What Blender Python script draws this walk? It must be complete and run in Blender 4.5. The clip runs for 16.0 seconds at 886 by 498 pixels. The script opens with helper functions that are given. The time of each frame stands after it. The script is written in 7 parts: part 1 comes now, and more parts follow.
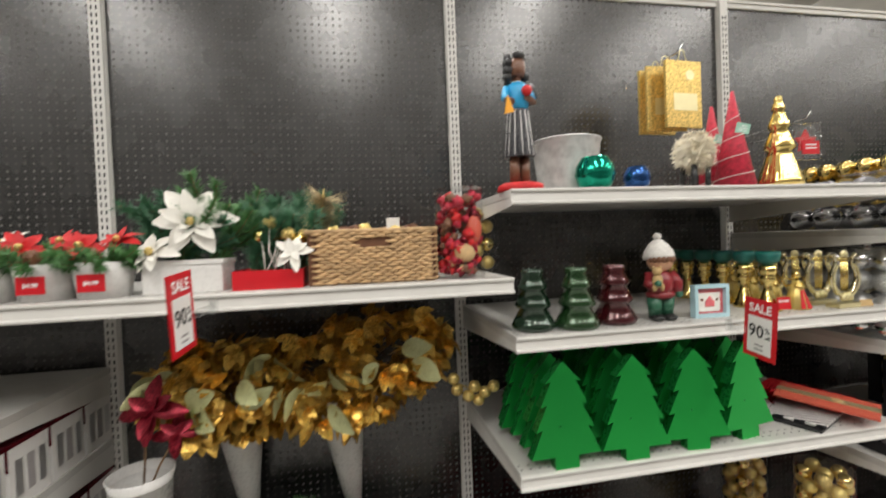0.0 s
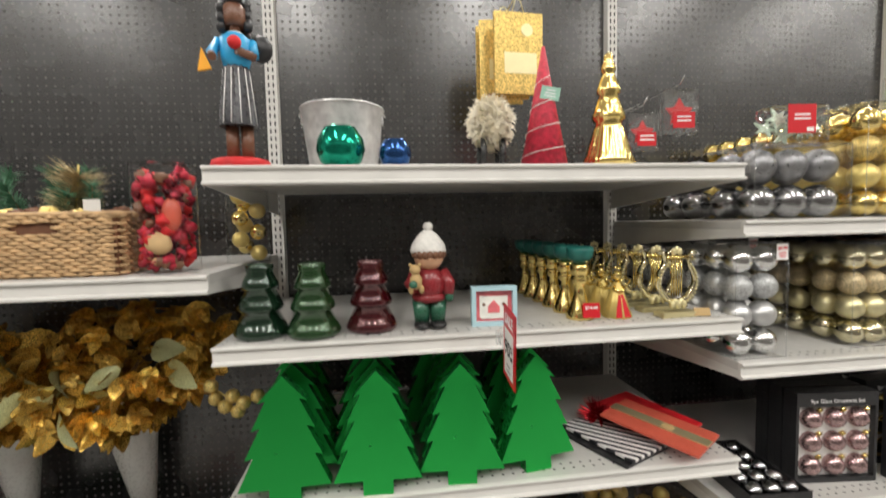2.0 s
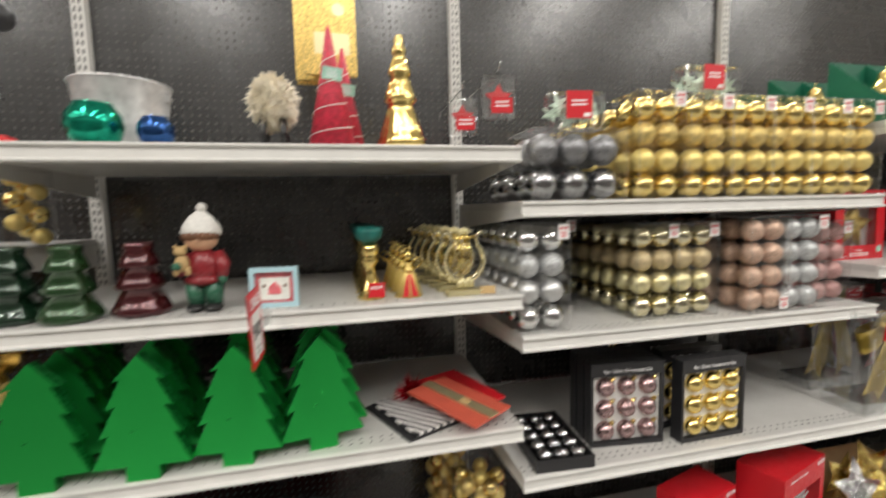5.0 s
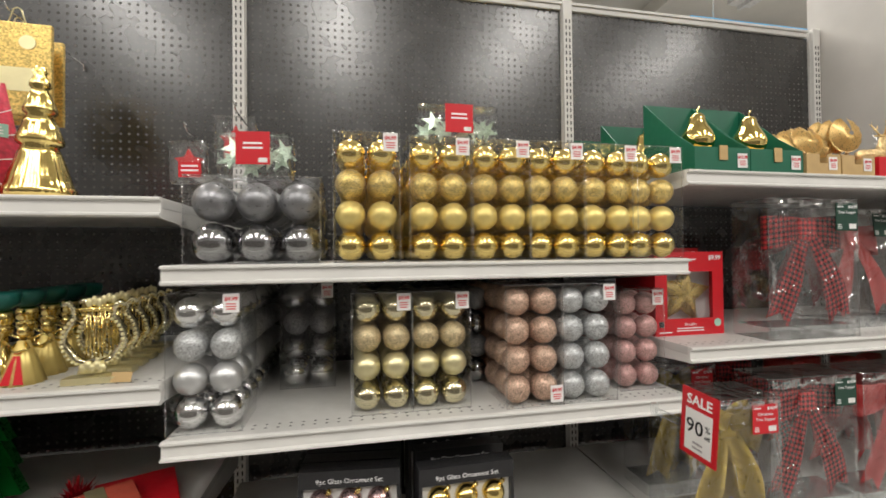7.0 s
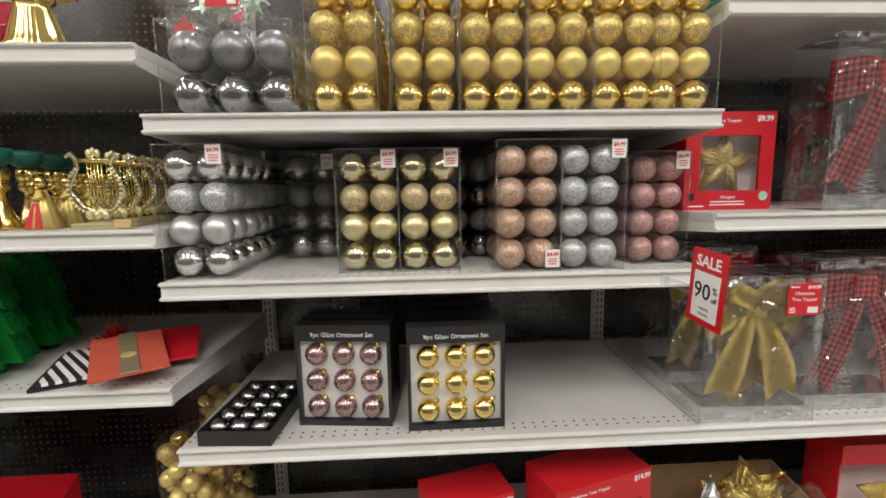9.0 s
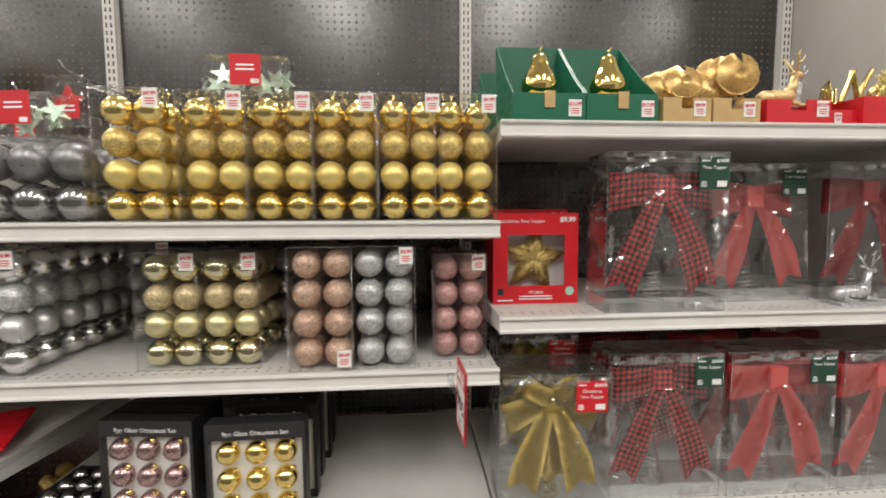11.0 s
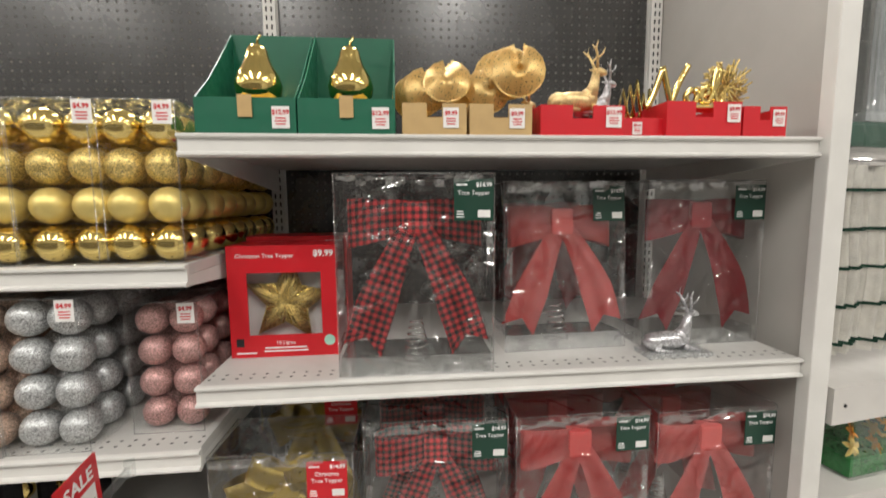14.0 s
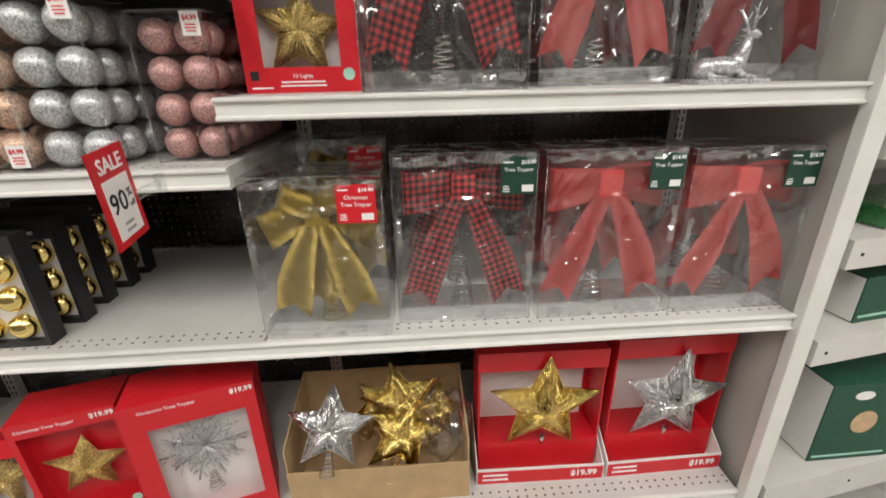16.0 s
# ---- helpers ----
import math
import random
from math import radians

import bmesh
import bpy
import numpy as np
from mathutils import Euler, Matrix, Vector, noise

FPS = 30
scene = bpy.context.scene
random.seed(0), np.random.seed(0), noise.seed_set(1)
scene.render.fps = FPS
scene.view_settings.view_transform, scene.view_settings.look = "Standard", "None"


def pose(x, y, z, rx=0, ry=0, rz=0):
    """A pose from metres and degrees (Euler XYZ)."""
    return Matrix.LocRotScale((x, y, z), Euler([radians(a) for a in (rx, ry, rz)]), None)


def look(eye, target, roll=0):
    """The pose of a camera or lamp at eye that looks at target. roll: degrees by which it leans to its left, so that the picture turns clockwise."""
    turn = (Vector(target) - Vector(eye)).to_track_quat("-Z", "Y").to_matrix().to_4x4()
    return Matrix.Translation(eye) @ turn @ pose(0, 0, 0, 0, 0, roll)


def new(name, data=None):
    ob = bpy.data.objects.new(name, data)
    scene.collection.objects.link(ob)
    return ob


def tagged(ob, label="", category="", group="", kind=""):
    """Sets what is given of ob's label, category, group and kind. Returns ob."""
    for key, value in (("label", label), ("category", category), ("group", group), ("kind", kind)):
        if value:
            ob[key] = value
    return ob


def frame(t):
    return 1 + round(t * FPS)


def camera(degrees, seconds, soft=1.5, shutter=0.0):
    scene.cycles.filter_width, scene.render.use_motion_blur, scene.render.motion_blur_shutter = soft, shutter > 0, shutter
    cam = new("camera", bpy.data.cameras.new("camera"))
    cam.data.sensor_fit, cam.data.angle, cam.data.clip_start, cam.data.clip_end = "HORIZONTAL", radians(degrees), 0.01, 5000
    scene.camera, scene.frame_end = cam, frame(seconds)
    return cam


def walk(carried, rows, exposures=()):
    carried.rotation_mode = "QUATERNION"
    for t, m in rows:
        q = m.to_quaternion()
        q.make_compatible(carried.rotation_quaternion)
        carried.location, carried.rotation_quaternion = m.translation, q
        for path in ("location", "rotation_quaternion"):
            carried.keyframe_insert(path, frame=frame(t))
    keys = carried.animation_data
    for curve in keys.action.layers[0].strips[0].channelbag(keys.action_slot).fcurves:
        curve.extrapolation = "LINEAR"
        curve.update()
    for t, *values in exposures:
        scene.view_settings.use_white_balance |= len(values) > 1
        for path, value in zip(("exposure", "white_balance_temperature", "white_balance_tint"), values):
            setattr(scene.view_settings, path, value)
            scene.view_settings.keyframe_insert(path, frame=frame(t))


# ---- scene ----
cam = camera(91.2, 16.0, soft=1.6, shutter=0.35)
LAMP_W = 66.0
PATH = [
    (0, (-0.019, -0.034, 1.48), (0.345, 1.933, 1.444), -2.2),
    (0.5, (0.177, -0.001, 1.537), (0.585, 1.954, 1.649), -2.5),
    (1, (0.379, 0.079, 1.551), (0.858, 2.017, 1.674), -2.1),
    (1.5, (0.588, 0.07, 1.559), (0.914, 2.043, 1.556), -1.5),
    (2, (0.711, 0.062, 1.481), (0.977, 2.04, 1.354), -1.3),
    (2.5, (0.741, 0.076, 1.364), (0.936, 2.039, 1.034), -1.3),
    (3, (0.734, 0.074, 1.266), (0.897, 1.995, 0.733), -1.2),
    (3.5, (0.731, 0.061, 1.223), (0.873, 1.95, 0.581), -1.5),
    (4, (0.744, 0.051, 1.237), (0.932, 1.95, 0.64), -1.4),
    (4.5, (0.846, 0.003, 1.302), (1.194, 1.931, 0.904), -1.2),
    (5, (1.129, -0.023, 1.452), (1.574, 1.918, 1.27), -1.4),
    (5.2, (1.215, -0.02, 1.449), (1.729, 1.913, 1.404), -2.1),
    (7.3, (2.033, 0.071, 1.483), (2.374, 2.042, 1.516), 0.4),
    (7.5, (2.077, 0.091, 1.46), (2.314, 2.076, 1.399), 0.2),
    (8, (2.124, 0.095, 1.343), (2.248, 2.082, 1.147), -0.9),
    (8.2, (2.124, 0.086, 1.303), (2.224, 2.066, 1.034), -1.1),
    (10.3, (2.312, 0.007, 1.308), (2.4, 1.986, 1.036), -0.9),
    (10.5, (2.384, -0.008, 1.358), (2.466, 1.977, 1.127), -0.7),
    (11, (2.581, 0.006, 1.478), (2.732, 1.994, 1.325), -0.3),
    (11.5, (2.651, 0.079, 1.429), (2.807, 2.073, 1.419), 0.5),
    (12, (2.798, 0.104, 1.506), (2.902, 2.1, 1.57), 1.2),
    (12.5, (3.06, 0.137, 1.62), (3.279, 2.125, 1.634), 0.8),
    (13, (3.157, 0.159, 1.666), (3.374, 2.145, 1.57), 0.3),
    (13.5, (3.164, 0.177, 1.639), (3.376, 2.16, 1.493), -0.1),
    (14, (3.172, 0.193, 1.575), (3.365, 2.172, 1.356), -0.5),
    (14.5, (3.163, 0.195, 1.496), (3.33, 2.159, 1.157), -1.0),
    (15, (3.148, 0.191, 1.409), (3.304, 2.13, 0.942), -1.5),
    (15.5, (3.143, 0.187, 1.327), (3.268, 2.078, 0.69), -1.6),
    (16, (3.14, 0.173, 1.269), (3.248, 2.025, 0.52), -1.3),
]
walk(cam, [(t, look(eye, target, roll)) for t, eye, target, roll in PATH], [(0, 0.03), (0.5, 0.1), (1.5, 0.03), (2, 0.08), (3.5, 0.22), (4.5, 0.25), (5, 0.08), (7.5, -0.08), (8, -0.03), (11, 0.0), (12.5, -0.1), (14.5, 0.03), (16, 0.12)])

# ---------- light ----------
world = bpy.data.worlds.new("world")
scene.world = world
world.use_nodes = True
world.node_tree.nodes["Background"].inputs[0].default_value = (0.9, 0.95, 1.0, 1)
world.node_tree.nodes["Background"].inputs[1].default_value = 0.02

CEIL = 4.1
LIGHT_X = (-4.6, -2.4, -0.2, 1.8, 3.8, 5.9, 8.0)
for lx in LIGHT_X:
    for ly in (-1.75, 2.6):
        lamp = bpy.data.lights.new("ceiling_lamp", "AREA")
        lamp.shape, lamp.size, lamp.size_y = "RECTANGLE", 0.22, 2.3
        lamp.energy = LAMP_W
        lamp.color = (1.0, 0.96, 0.905)
        ob = new("ceiling_lamp", lamp)
        ob.matrix_world = pose(lx, ly, CEIL - 0.12)


# ---------- materials ----------
def mat(name, color, rough=0.5, metal=0.0, noise_amt=0.15, noise_scale=30.0, bump=0.0, bump_scale=200.0, coat=0.0, rnd=0.0, spec=0.5, rough_var=0.1):
    m = bpy.data.materials.new(name)
    m.use_nodes = True
    nt = m.node_tree
    b = nt.nodes["Principled BSDF"]
    tc = nt.nodes.new("ShaderNodeTexCoord")
    n1 = nt.nodes.new("ShaderNodeTexNoise")
    n1.inputs["Scale"].default_value = noise_scale
    n1.inputs["Detail"].default_value = 5
    nt.links.new(tc.outputs["Object"], n1.inputs["Vector"])
    hsv = nt.nodes.new("ShaderNodeHueSaturation")
    hsv.inputs["Color"].default_value = (*color, 1)
    mr = nt.nodes.new("ShaderNodeMapRange")
    mr.inputs[1].default_value, mr.inputs[2].default_value = 0.25, 0.75
    mr.inputs[3].default_value, mr.inputs[4].default_value = 1 - noise_amt, 1 + noise_amt
    nt.links.new(n1.outputs["Fac"], mr.inputs[0])
    if rnd:
        oi = nt.nodes.new("ShaderNodeObjectInfo")
        mr2 = nt.nodes.new("ShaderNodeMapRange")
        mr2.inputs[3].default_value, mr2.inputs[4].default_value = 1 - rnd, 1 + rnd
        nt.links.new(oi.outputs["Random"], mr2.inputs[0])
        mu = nt.nodes.new("ShaderNodeMath")
        mu.operation = "MULTIPLY"
        nt.links.new(mr.outputs[0], mu.inputs[0])
        nt.links.new(mr2.outputs[0], mu.inputs[1])
        nt.links.new(mu.outputs[0], hsv.inputs["Value"])
    else:
        nt.links.new(mr.outputs[0], hsv.inputs["Value"])
    nt.links.new(hsv.outputs[0], b.inputs["Base Color"])
    n2 = nt.nodes.new("ShaderNodeTexNoise")
    n2.inputs["Scale"].default_value = noise_scale * 4.3
    nt.links.new(tc.outputs["Object"], n2.inputs["Vector"])
    rr = nt.nodes.new("ShaderNodeMapRange")
    rr.inputs[1].default_value, rr.inputs[2].default_value = 0.3, 0.7
    rr.inputs[3].default_value, rr.inputs[4].default_value = max(0.02, rough - rough_var), min(1, rough + rough_var)
    nt.links.new(n2.outputs["Fac"], rr.inputs[0])
    nt.links.new(rr.outputs[0], b.inputs["Roughness"])
    b.inputs["Metallic"].default_value = metal
    b.inputs["Coat Weight"].default_value = coat
    b.inputs["Coat Roughness"].default_value = 0.1
    b.inputs["Specular IOR Level"].default_value = spec
    if bump:
        nb = nt.nodes.new("ShaderNodeTexNoise")
        nb.inputs["Scale"].default_value = bump_scale
        nb.inputs["Detail"].default_value = 3
        nt.links.new(tc.outputs["Object"], nb.inputs["Vector"])
        bp = nt.nodes.new("ShaderNodeBump")
        bp.inputs["Strength"].default_value = bump
        bp.inputs["Distance"].default_value = 0.004
        nt.links.new(nb.outputs["Fac"], bp.inputs["Height"])
        nt.links.new(bp.outputs[0], b.inputs["Normal"])
    return m


def glitter(name, color, scale=420.0, rough=0.3, metal=0.8, dark=0.35, light=1.6, rnd=0.0):
    """Flakes: small cells with a value and a tilt of their own."""
    m = bpy.data.materials.new(name)
    m.use_nodes = True
    nt = m.node_tree
    b = nt.nodes["Principled BSDF"]
    tc = nt.nodes.new("ShaderNodeTexCoord")
    v = nt.nodes.new("ShaderNodeTexVoronoi")
    v.inputs["Scale"].default_value = scale
    nt.links.new(tc.outputs["Object"], v.inputs["Vector"])
    sep = nt.nodes.new("ShaderNodeSeparateColor")
    nt.links.new(v.outputs["Color"], sep.inputs[0])
    mr = nt.nodes.new("ShaderNodeMapRange")
    mr.inputs[3].default_value, mr.inputs[4].default_value = dark, light
    nt.links.new(sep.outputs[0], mr.inputs[0])
    hsv = nt.nodes.new("ShaderNodeHueSaturation")
    hsv.inputs["Color"].default_value = (*color, 1)
    nt.links.new(mr.outputs[0], hsv.inputs["Value"])
    nt.links.new(hsv.outputs[0], b.inputs["Base Color"])
    b.inputs["Roughness"].default_value = rough
    b.inputs["Metallic"].default_value = metal
    bp = nt.nodes.new("ShaderNodeBump")
    bp.inputs["Strength"].default_value = 0.6
    bp.inputs["Distance"].default_value = 0.002 if scale > 320 else 0.0045
    nt.links.new(sep.outputs[1], bp.inputs["Height"])
    nt.links.new(bp.outputs[0], b.inputs["Normal"])
    return m


def clear(name, tint=(1, 1, 1), gloss=0.5, rough=0.04, wrinkle=0.0, haze=0.0):
    """Thin clear plastic: see-through, with a reflection that grows to the grazing angle."""
    m = bpy.data.materials.new(name)
    m.use_nodes = True
    nt = m.node_tree
    nt.nodes.remove(nt.nodes["Principled BSDF"])
    out = nt.nodes["Material Output"]
    tr = nt.nodes.new("ShaderNodeBsdfTransparent")
    tr.inputs[0].default_value = (*tint, 1)
    gl = nt.nodes.new("ShaderNodeBsdfGlossy")
    gl.inputs["Roughness"].default_value = rough
    lw = nt.nodes.new("ShaderNodeLayerWeight")
    lw.inputs["Blend"].default_value = 0.5
    schlick = math_node(nt, "ADD", math_node(nt, "MULTIPLY", math_node(nt, "POWER", lw.outputs["Facing"], 5.0), 0.96), 0.04)
    mix = nt.nodes.new("ShaderNodeMixShader")
    nt.links.new(math_node(nt, "MINIMUM", math_node(nt, "MULTIPLY", schlick, gloss * 2), 0.7), mix.inputs[0])
    nt.links.new(tr.outputs[0], mix.inputs[1])
    nt.links.new(gl.outputs[0], mix.inputs[2])
    last = mix
    if haze:
        df = nt.nodes.new("ShaderNodeBsdfDiffuse")
        df.inputs[0].default_value = (0.8, 0.8, 0.8, 1)
        mix2 = nt.nodes.new("ShaderNodeMixShader")
        mix2.inputs[0].default_value = haze
        nt.links.new(mix.outputs[0], mix2.inputs[1])
        nt.links.new(df.outputs[0], mix2.inputs[2])
        last = mix2
    if wrinkle:
        tc = nt.nodes.new("ShaderNodeTexCoord")
        nb = nt.nodes.new("ShaderNodeTexNoise")
        nb.inputs["Scale"].default_value = 8 if wrinkle >= 1.0 else 14
        nb.inputs["Detail"].default_value = 1
        nb.inputs["Distortion"].default_value = 1.0
        nt.links.new(tc.outputs["Object"], nb.inputs["Vector"])
        bp = nt.nodes.new("ShaderNodeBump")
        bp.inputs["Strength"].default_value = min(1.0, wrinkle)
        bp.inputs["Distance"].default_value = 0.034 if wrinkle >= 1.0 else 0.01
        height = nb.outputs["Fac"]
        if wrinkle >= 1.0:
            fold = math_node(nt, "ABSOLUTE", math_node(nt, "SUBTRACT", nb.outputs["Fac"], 0.5))
            nf = nt.nodes.new("ShaderNodeTexNoise")
            nf.inputs["Scale"].default_value = 38
            nt.links.new(tc.outputs["Object"], nf.inputs["Vector"])
            ridge = math_node(nt, "MAXIMUM", math_node(nt, "SUBTRACT", 0.055, fold), 0.0)
            height = math_node(nt, "ADD", math_node(nt, "MULTIPLY", ridge, 2.2), math_node(nt, "MULTIPLY", nf.outputs["Fac"], 0.012))
        nt.links.new(height, bp.inputs["Height"])
        nt.links.new(bp.outputs[0], gl.inputs["Normal"])
    nt.links.new(last.outputs[0], out.inputs[0])
    return m


def math_node(nt, op, a, b=None):
    n = nt.nodes.new("ShaderNodeMath")
    n.operation = op
    for i, v in enumerate((a, b)):
        if v is None:
            continue
        if isinstance(v, (int, float)):
            n.inputs[i].default_value = v
        else:
            nt.links.new(v, n.inputs[i])
    return n.outputs[0]


def dots_fac(nt, u, v, pitch_u, pitch_v, radius):
    """1 inside round holes on a grid, else 0."""
    du = math_node(nt, "SUBTRACT", math_node(nt, "MODULO", math_node(nt, "ADD", u, 100 * pitch_u), pitch_u), pitch_u / 2)
    dv = math_node(nt, "SUBTRACT", math_node(nt, "MODULO", math_node(nt, "ADD", v, 100 * pitch_v), pitch_v), pitch_v / 2)
    d2 = math_node(nt, "ADD", math_node(nt, "MULTIPLY", du, du), math_node(nt, "MULTIPLY", dv, dv))
    return math_node(nt, "LESS_THAN", d2, radius * radius)


def pegboard():
    m = mat("pegboard_black", (0.012, 0.0118, 0.0118), rough=0.27, noise_amt=0.2, noise_scale=2.5, rough_var=0.02, bump=0.02, bump_scale=3, spec=0.9)
    nt = m.node_tree
    b = nt.nodes["Principled BSDF"]
    b.inputs["IOR"].default_value = 1.55
    tc = nt.nodes.new("ShaderNodeTexCoord")
    sp = nt.nodes.new("ShaderNodeSeparateXYZ")
    nt.links.new(tc.outputs["Object"], sp.inputs[0])
    f = dots_fac(nt, sp.outputs[0], sp.outputs[2], 0.0254, 0.0254, 0.0040)
    mix = nt.nodes.new("ShaderNodeMix")
    mix.data_type = "RGBA"
    old = b.inputs["Base Color"].links[0].from_socket
    nt.links.new(f, mix.inputs[0])
    nt.links.new(old, mix.inputs[6])
    # holes greyer than the board: light on rims and from behind, as colour
    mix.inputs[7].default_value = (0.14, 0.136, 0.13, 1)
    nt.links.new(mix.outputs[2], b.inputs["Base Color"])
    sm = math_node(nt, "MULTIPLY", math_node(nt, "SUBTRACT", 1.0, f), 0.9)
    nt.links.new(sm, b.inputs["Specular IOR Level"])
    inv = math_node(nt, "SUBTRACT", 1.0, f)
    bp = nt.nodes.new("ShaderNodeBump")
    bp.inputs["Strength"].default_value = 0.9
    bp.inputs["Distance"].default_value = 0.003
    nt.links.new(inv, bp.inputs["Height"])
    nt.links.new(b.inputs["Normal"].links[0].from_socket, bp.inputs["Normal"])
    nt.links.new(bp.outputs[0], b.inputs["Normal"])
    return m


def shelf_metal():
    """Painted steel with two rows of small punched holes near the front edge (object y = 0)."""
    m = mat("shelf_paint", (0.56, 0.55, 0.525), rough=0.42, noise_amt=0.06, noise_scale=9, bump=0.02, bump_scale=300)
    nt = m.node_tree
    b = nt.nodes["Principled BSDF"]
    tc = nt.nodes.new("ShaderNodeTexCoord")
    sp = nt.nodes.new("ShaderNodeSeparateXYZ")
    nt.links.new(tc.outputs["Object"], sp.inputs[0])
    f = dots_fac(nt, sp.outputs[0], sp.outputs[1], 0.0254, 0.02, 0.0034)
    near = math_node(nt, "LESS_THAN", sp.outputs[1], 0.06)
    far = math_node(nt, "GREATER_THAN", sp.outputs[1], 0.02)
    f = math_node(nt, "MULTIPLY", f, math_node(nt, "MULTIPLY", near, far))
    mix = nt.nodes.new("ShaderNodeMix")
    mix.data_type = "RGBA"
    old = b.inputs["Base Color"].links[0].from_socket
    nt.links.new(f, mix.inputs[0])
    nt.links.new(old, mix.inputs[6])
    mix.inputs[7].default_value = (0.05, 0.05, 0.05, 1)
    nt.links.new(mix.outputs[2], b.inputs["Base Color"])
    return m


PEG = pegboard()
SHELF = shelf_metal()
STEEL = mat("steel_paint", (0.68, 0.67, 0.64), rough=0.4, noise_amt=0.06, noise_scale=12)
ENDGREY = mat("end_panel_paint", (0.45, 0.43, 0.40), rough=0.5, noise_amt=0.06, noise_scale=6, bump=0.05, bump_scale=400)
DARK = mat("dark_slot", (0.015, 0.015, 0.015), rough=0.8)
KICK = mat("black_kick", (0.03, 0.03, 0.035), rough=0.5)
FLOOR = mat("floor_concrete", (0.38, 0.37, 0.35), rough=0.3, noise_amt=0.2, noise_scale=3, bump=0.02, bump_scale=60)
WALLP = mat("wall_paint", (0.62, 0.61, 0.6), rough=0.8, noise_amt=0.08, noise_scale=2)
CEILP = mat("ceiling_paint", (0.75, 0.73, 0.68), rough=0.9, noise_amt=0.1, noise_scale=2)
# dark tone for the added wall behind the camera, to dim reflections
OPP = mat("dark_reflection_wall", (0.17, 0.16, 0.15), rough=0.7, noise_amt=0.5, noise_scale=5)
LAMPW = mat("lamp_housing", (0.8, 0.8, 0.8), rough=0.5)
BLUE = mat("blue_banner", (0.05, 0.42, 0.85), rough=0.5)


# ---------- geometry helpers ----------
def part(name, bm, material, parent=None, label="", smooth=False, m=None):
    me = bpy.data.meshes.new(name)
    bm.normal_update()
    bm.to_mesh(me)
    bm.free()
    for one in (material if isinstance(material, (list, tuple)) else (material,)):
        me.materials.append(one)
    if smooth:
        for p in me.polygons:
            p.use_smooth = True
    ob = new(name, me)
    if parent:
        ob.parent = parent
    if m is not None:
        ob.matrix_basis = m
    if label:
        ob["label"] = label
    return ob


def share(name, mesh, parent, m, label=""):
    ob = new(name, mesh)
    ob.parent = parent
    ob.matrix_basis = m
    if label:
        ob["label"] = label
    return ob


def thing(name, x, y, z, label, category, group="", rz=0.0, kind=""):
    ob = new(name)
    ob.empty_display_size = 0.05
    ob.matrix_basis = pose(x, y, z, 0, 0, rz)
    return tagged(ob, label, category, group, kind)


def box(bm, x0, x1, y0, y1, z0, z1, mi=0, bevel=0.0, m=None):
    r = bmesh.ops.create_cube(bm, size=1.0)
    vs = r["verts"]
    for v in vs:
        v.co = Vector(((x0 + x1) / 2 + v.co.x * (x1 - x0), (y0 + y1) / 2 + v.co.y * (y1 - y0), (z0 + z1) / 2 + v.co.z * (z1 - z0)))
        if m is not None:
            v.co = m @ v.co
    fs = {f for v in vs for f in v.link_faces}
    for f in fs:
        f.material_index = mi
    if bevel:
        es = list({e for v in vs for e in v.link_edges})
        bmesh.ops.bevel(bm, geom=es, offset=bevel, segments=2, affect="EDGES", profile=0.7)
    return bm


def boxbm(x0, x1, y0, y1, z0, z1, bevel=0.0):
    return box(bmesh.new(), x0, x1, y0, y1, z0, z1, 0, bevel)


def lathe(profile, seg=24, fn=None):
    """Turns (radius, height) pairs round z. fn(radius, height, angle) may change the radius."""
    bm = bmesh.new()
    rings = []
    for r, z in profile:
        if r < 1e-5:
            rings.append([bm.verts.new((0, 0, z))])
        else:
            ring = []
            for i in range(seg):
                a = 2 * math.pi * i / seg
                rr = fn(r, z, a) if fn else r
                ring.append(bm.verts.new((rr * math.cos(a), rr * math.sin(a), z)))
            rings.append(ring)
    for a, b in zip(rings, rings[1:]):
        for i in range(seg):
            j = (i + 1) % seg
            if len(a) == 1 and len(b) == 1:
                continue
            if len(a) == 1:
                bm.faces.new((a[0], b[j], b[i]))
            elif len(b) == 1:
                bm.faces.new((a[i], a[j], b[0]))
            else:
                bm.faces.new((a[i], a[j], b[j], b[i]))
    bmesh.ops.recalc_face_normals(bm, faces=bm.faces)
    return bm


def tube(bm, pts, r, seg=6, mi=0, closed=False):
    """A round rod along points; r is one radius or one for each point."""
    rings = []
    n = len(pts)
    up = Vector((0.13, 0.21, 0.97))
    for i, p in enumerate(pts):
        p = Vector(p)
        if closed:
            d = Vector(pts[(i + 1) % n]) - Vector(pts[i - 1])
        else:
            d = Vector(pts[min(i + 1, n - 1)]) - Vector(pts[max(i - 1, 0)])
        d.normalize()
        s = d.cross(up)
        if s.length < 1e-3:
            s = d.cross(Vector((1, 0, 0)))
        s.normalize()
        t = s.cross(d)
        rad = r[i] if isinstance(r, (list, tuple)) else r
        rings.append([bm.verts.new(p + rad * (math.cos(a) * s + math.sin(a) * t)) for a in [2 * math.pi * k / seg for k in range(seg)]])
    pairs = list(zip(rings, rings[1:])) + ([(rings[-1], rings[0])] if closed else [])
    for a, b in pairs:
        for k in range(seg):
            f = bm.faces.new((a[k], a[(k + 1) % seg], b[(k + 1) % seg], b[k]))
            f.material_index = mi
            f.smooth = True
    if not closed:
        for ring in (rings[0][::-1], rings[-1]):
            bm.faces.new(ring).material_index = mi
    return bm


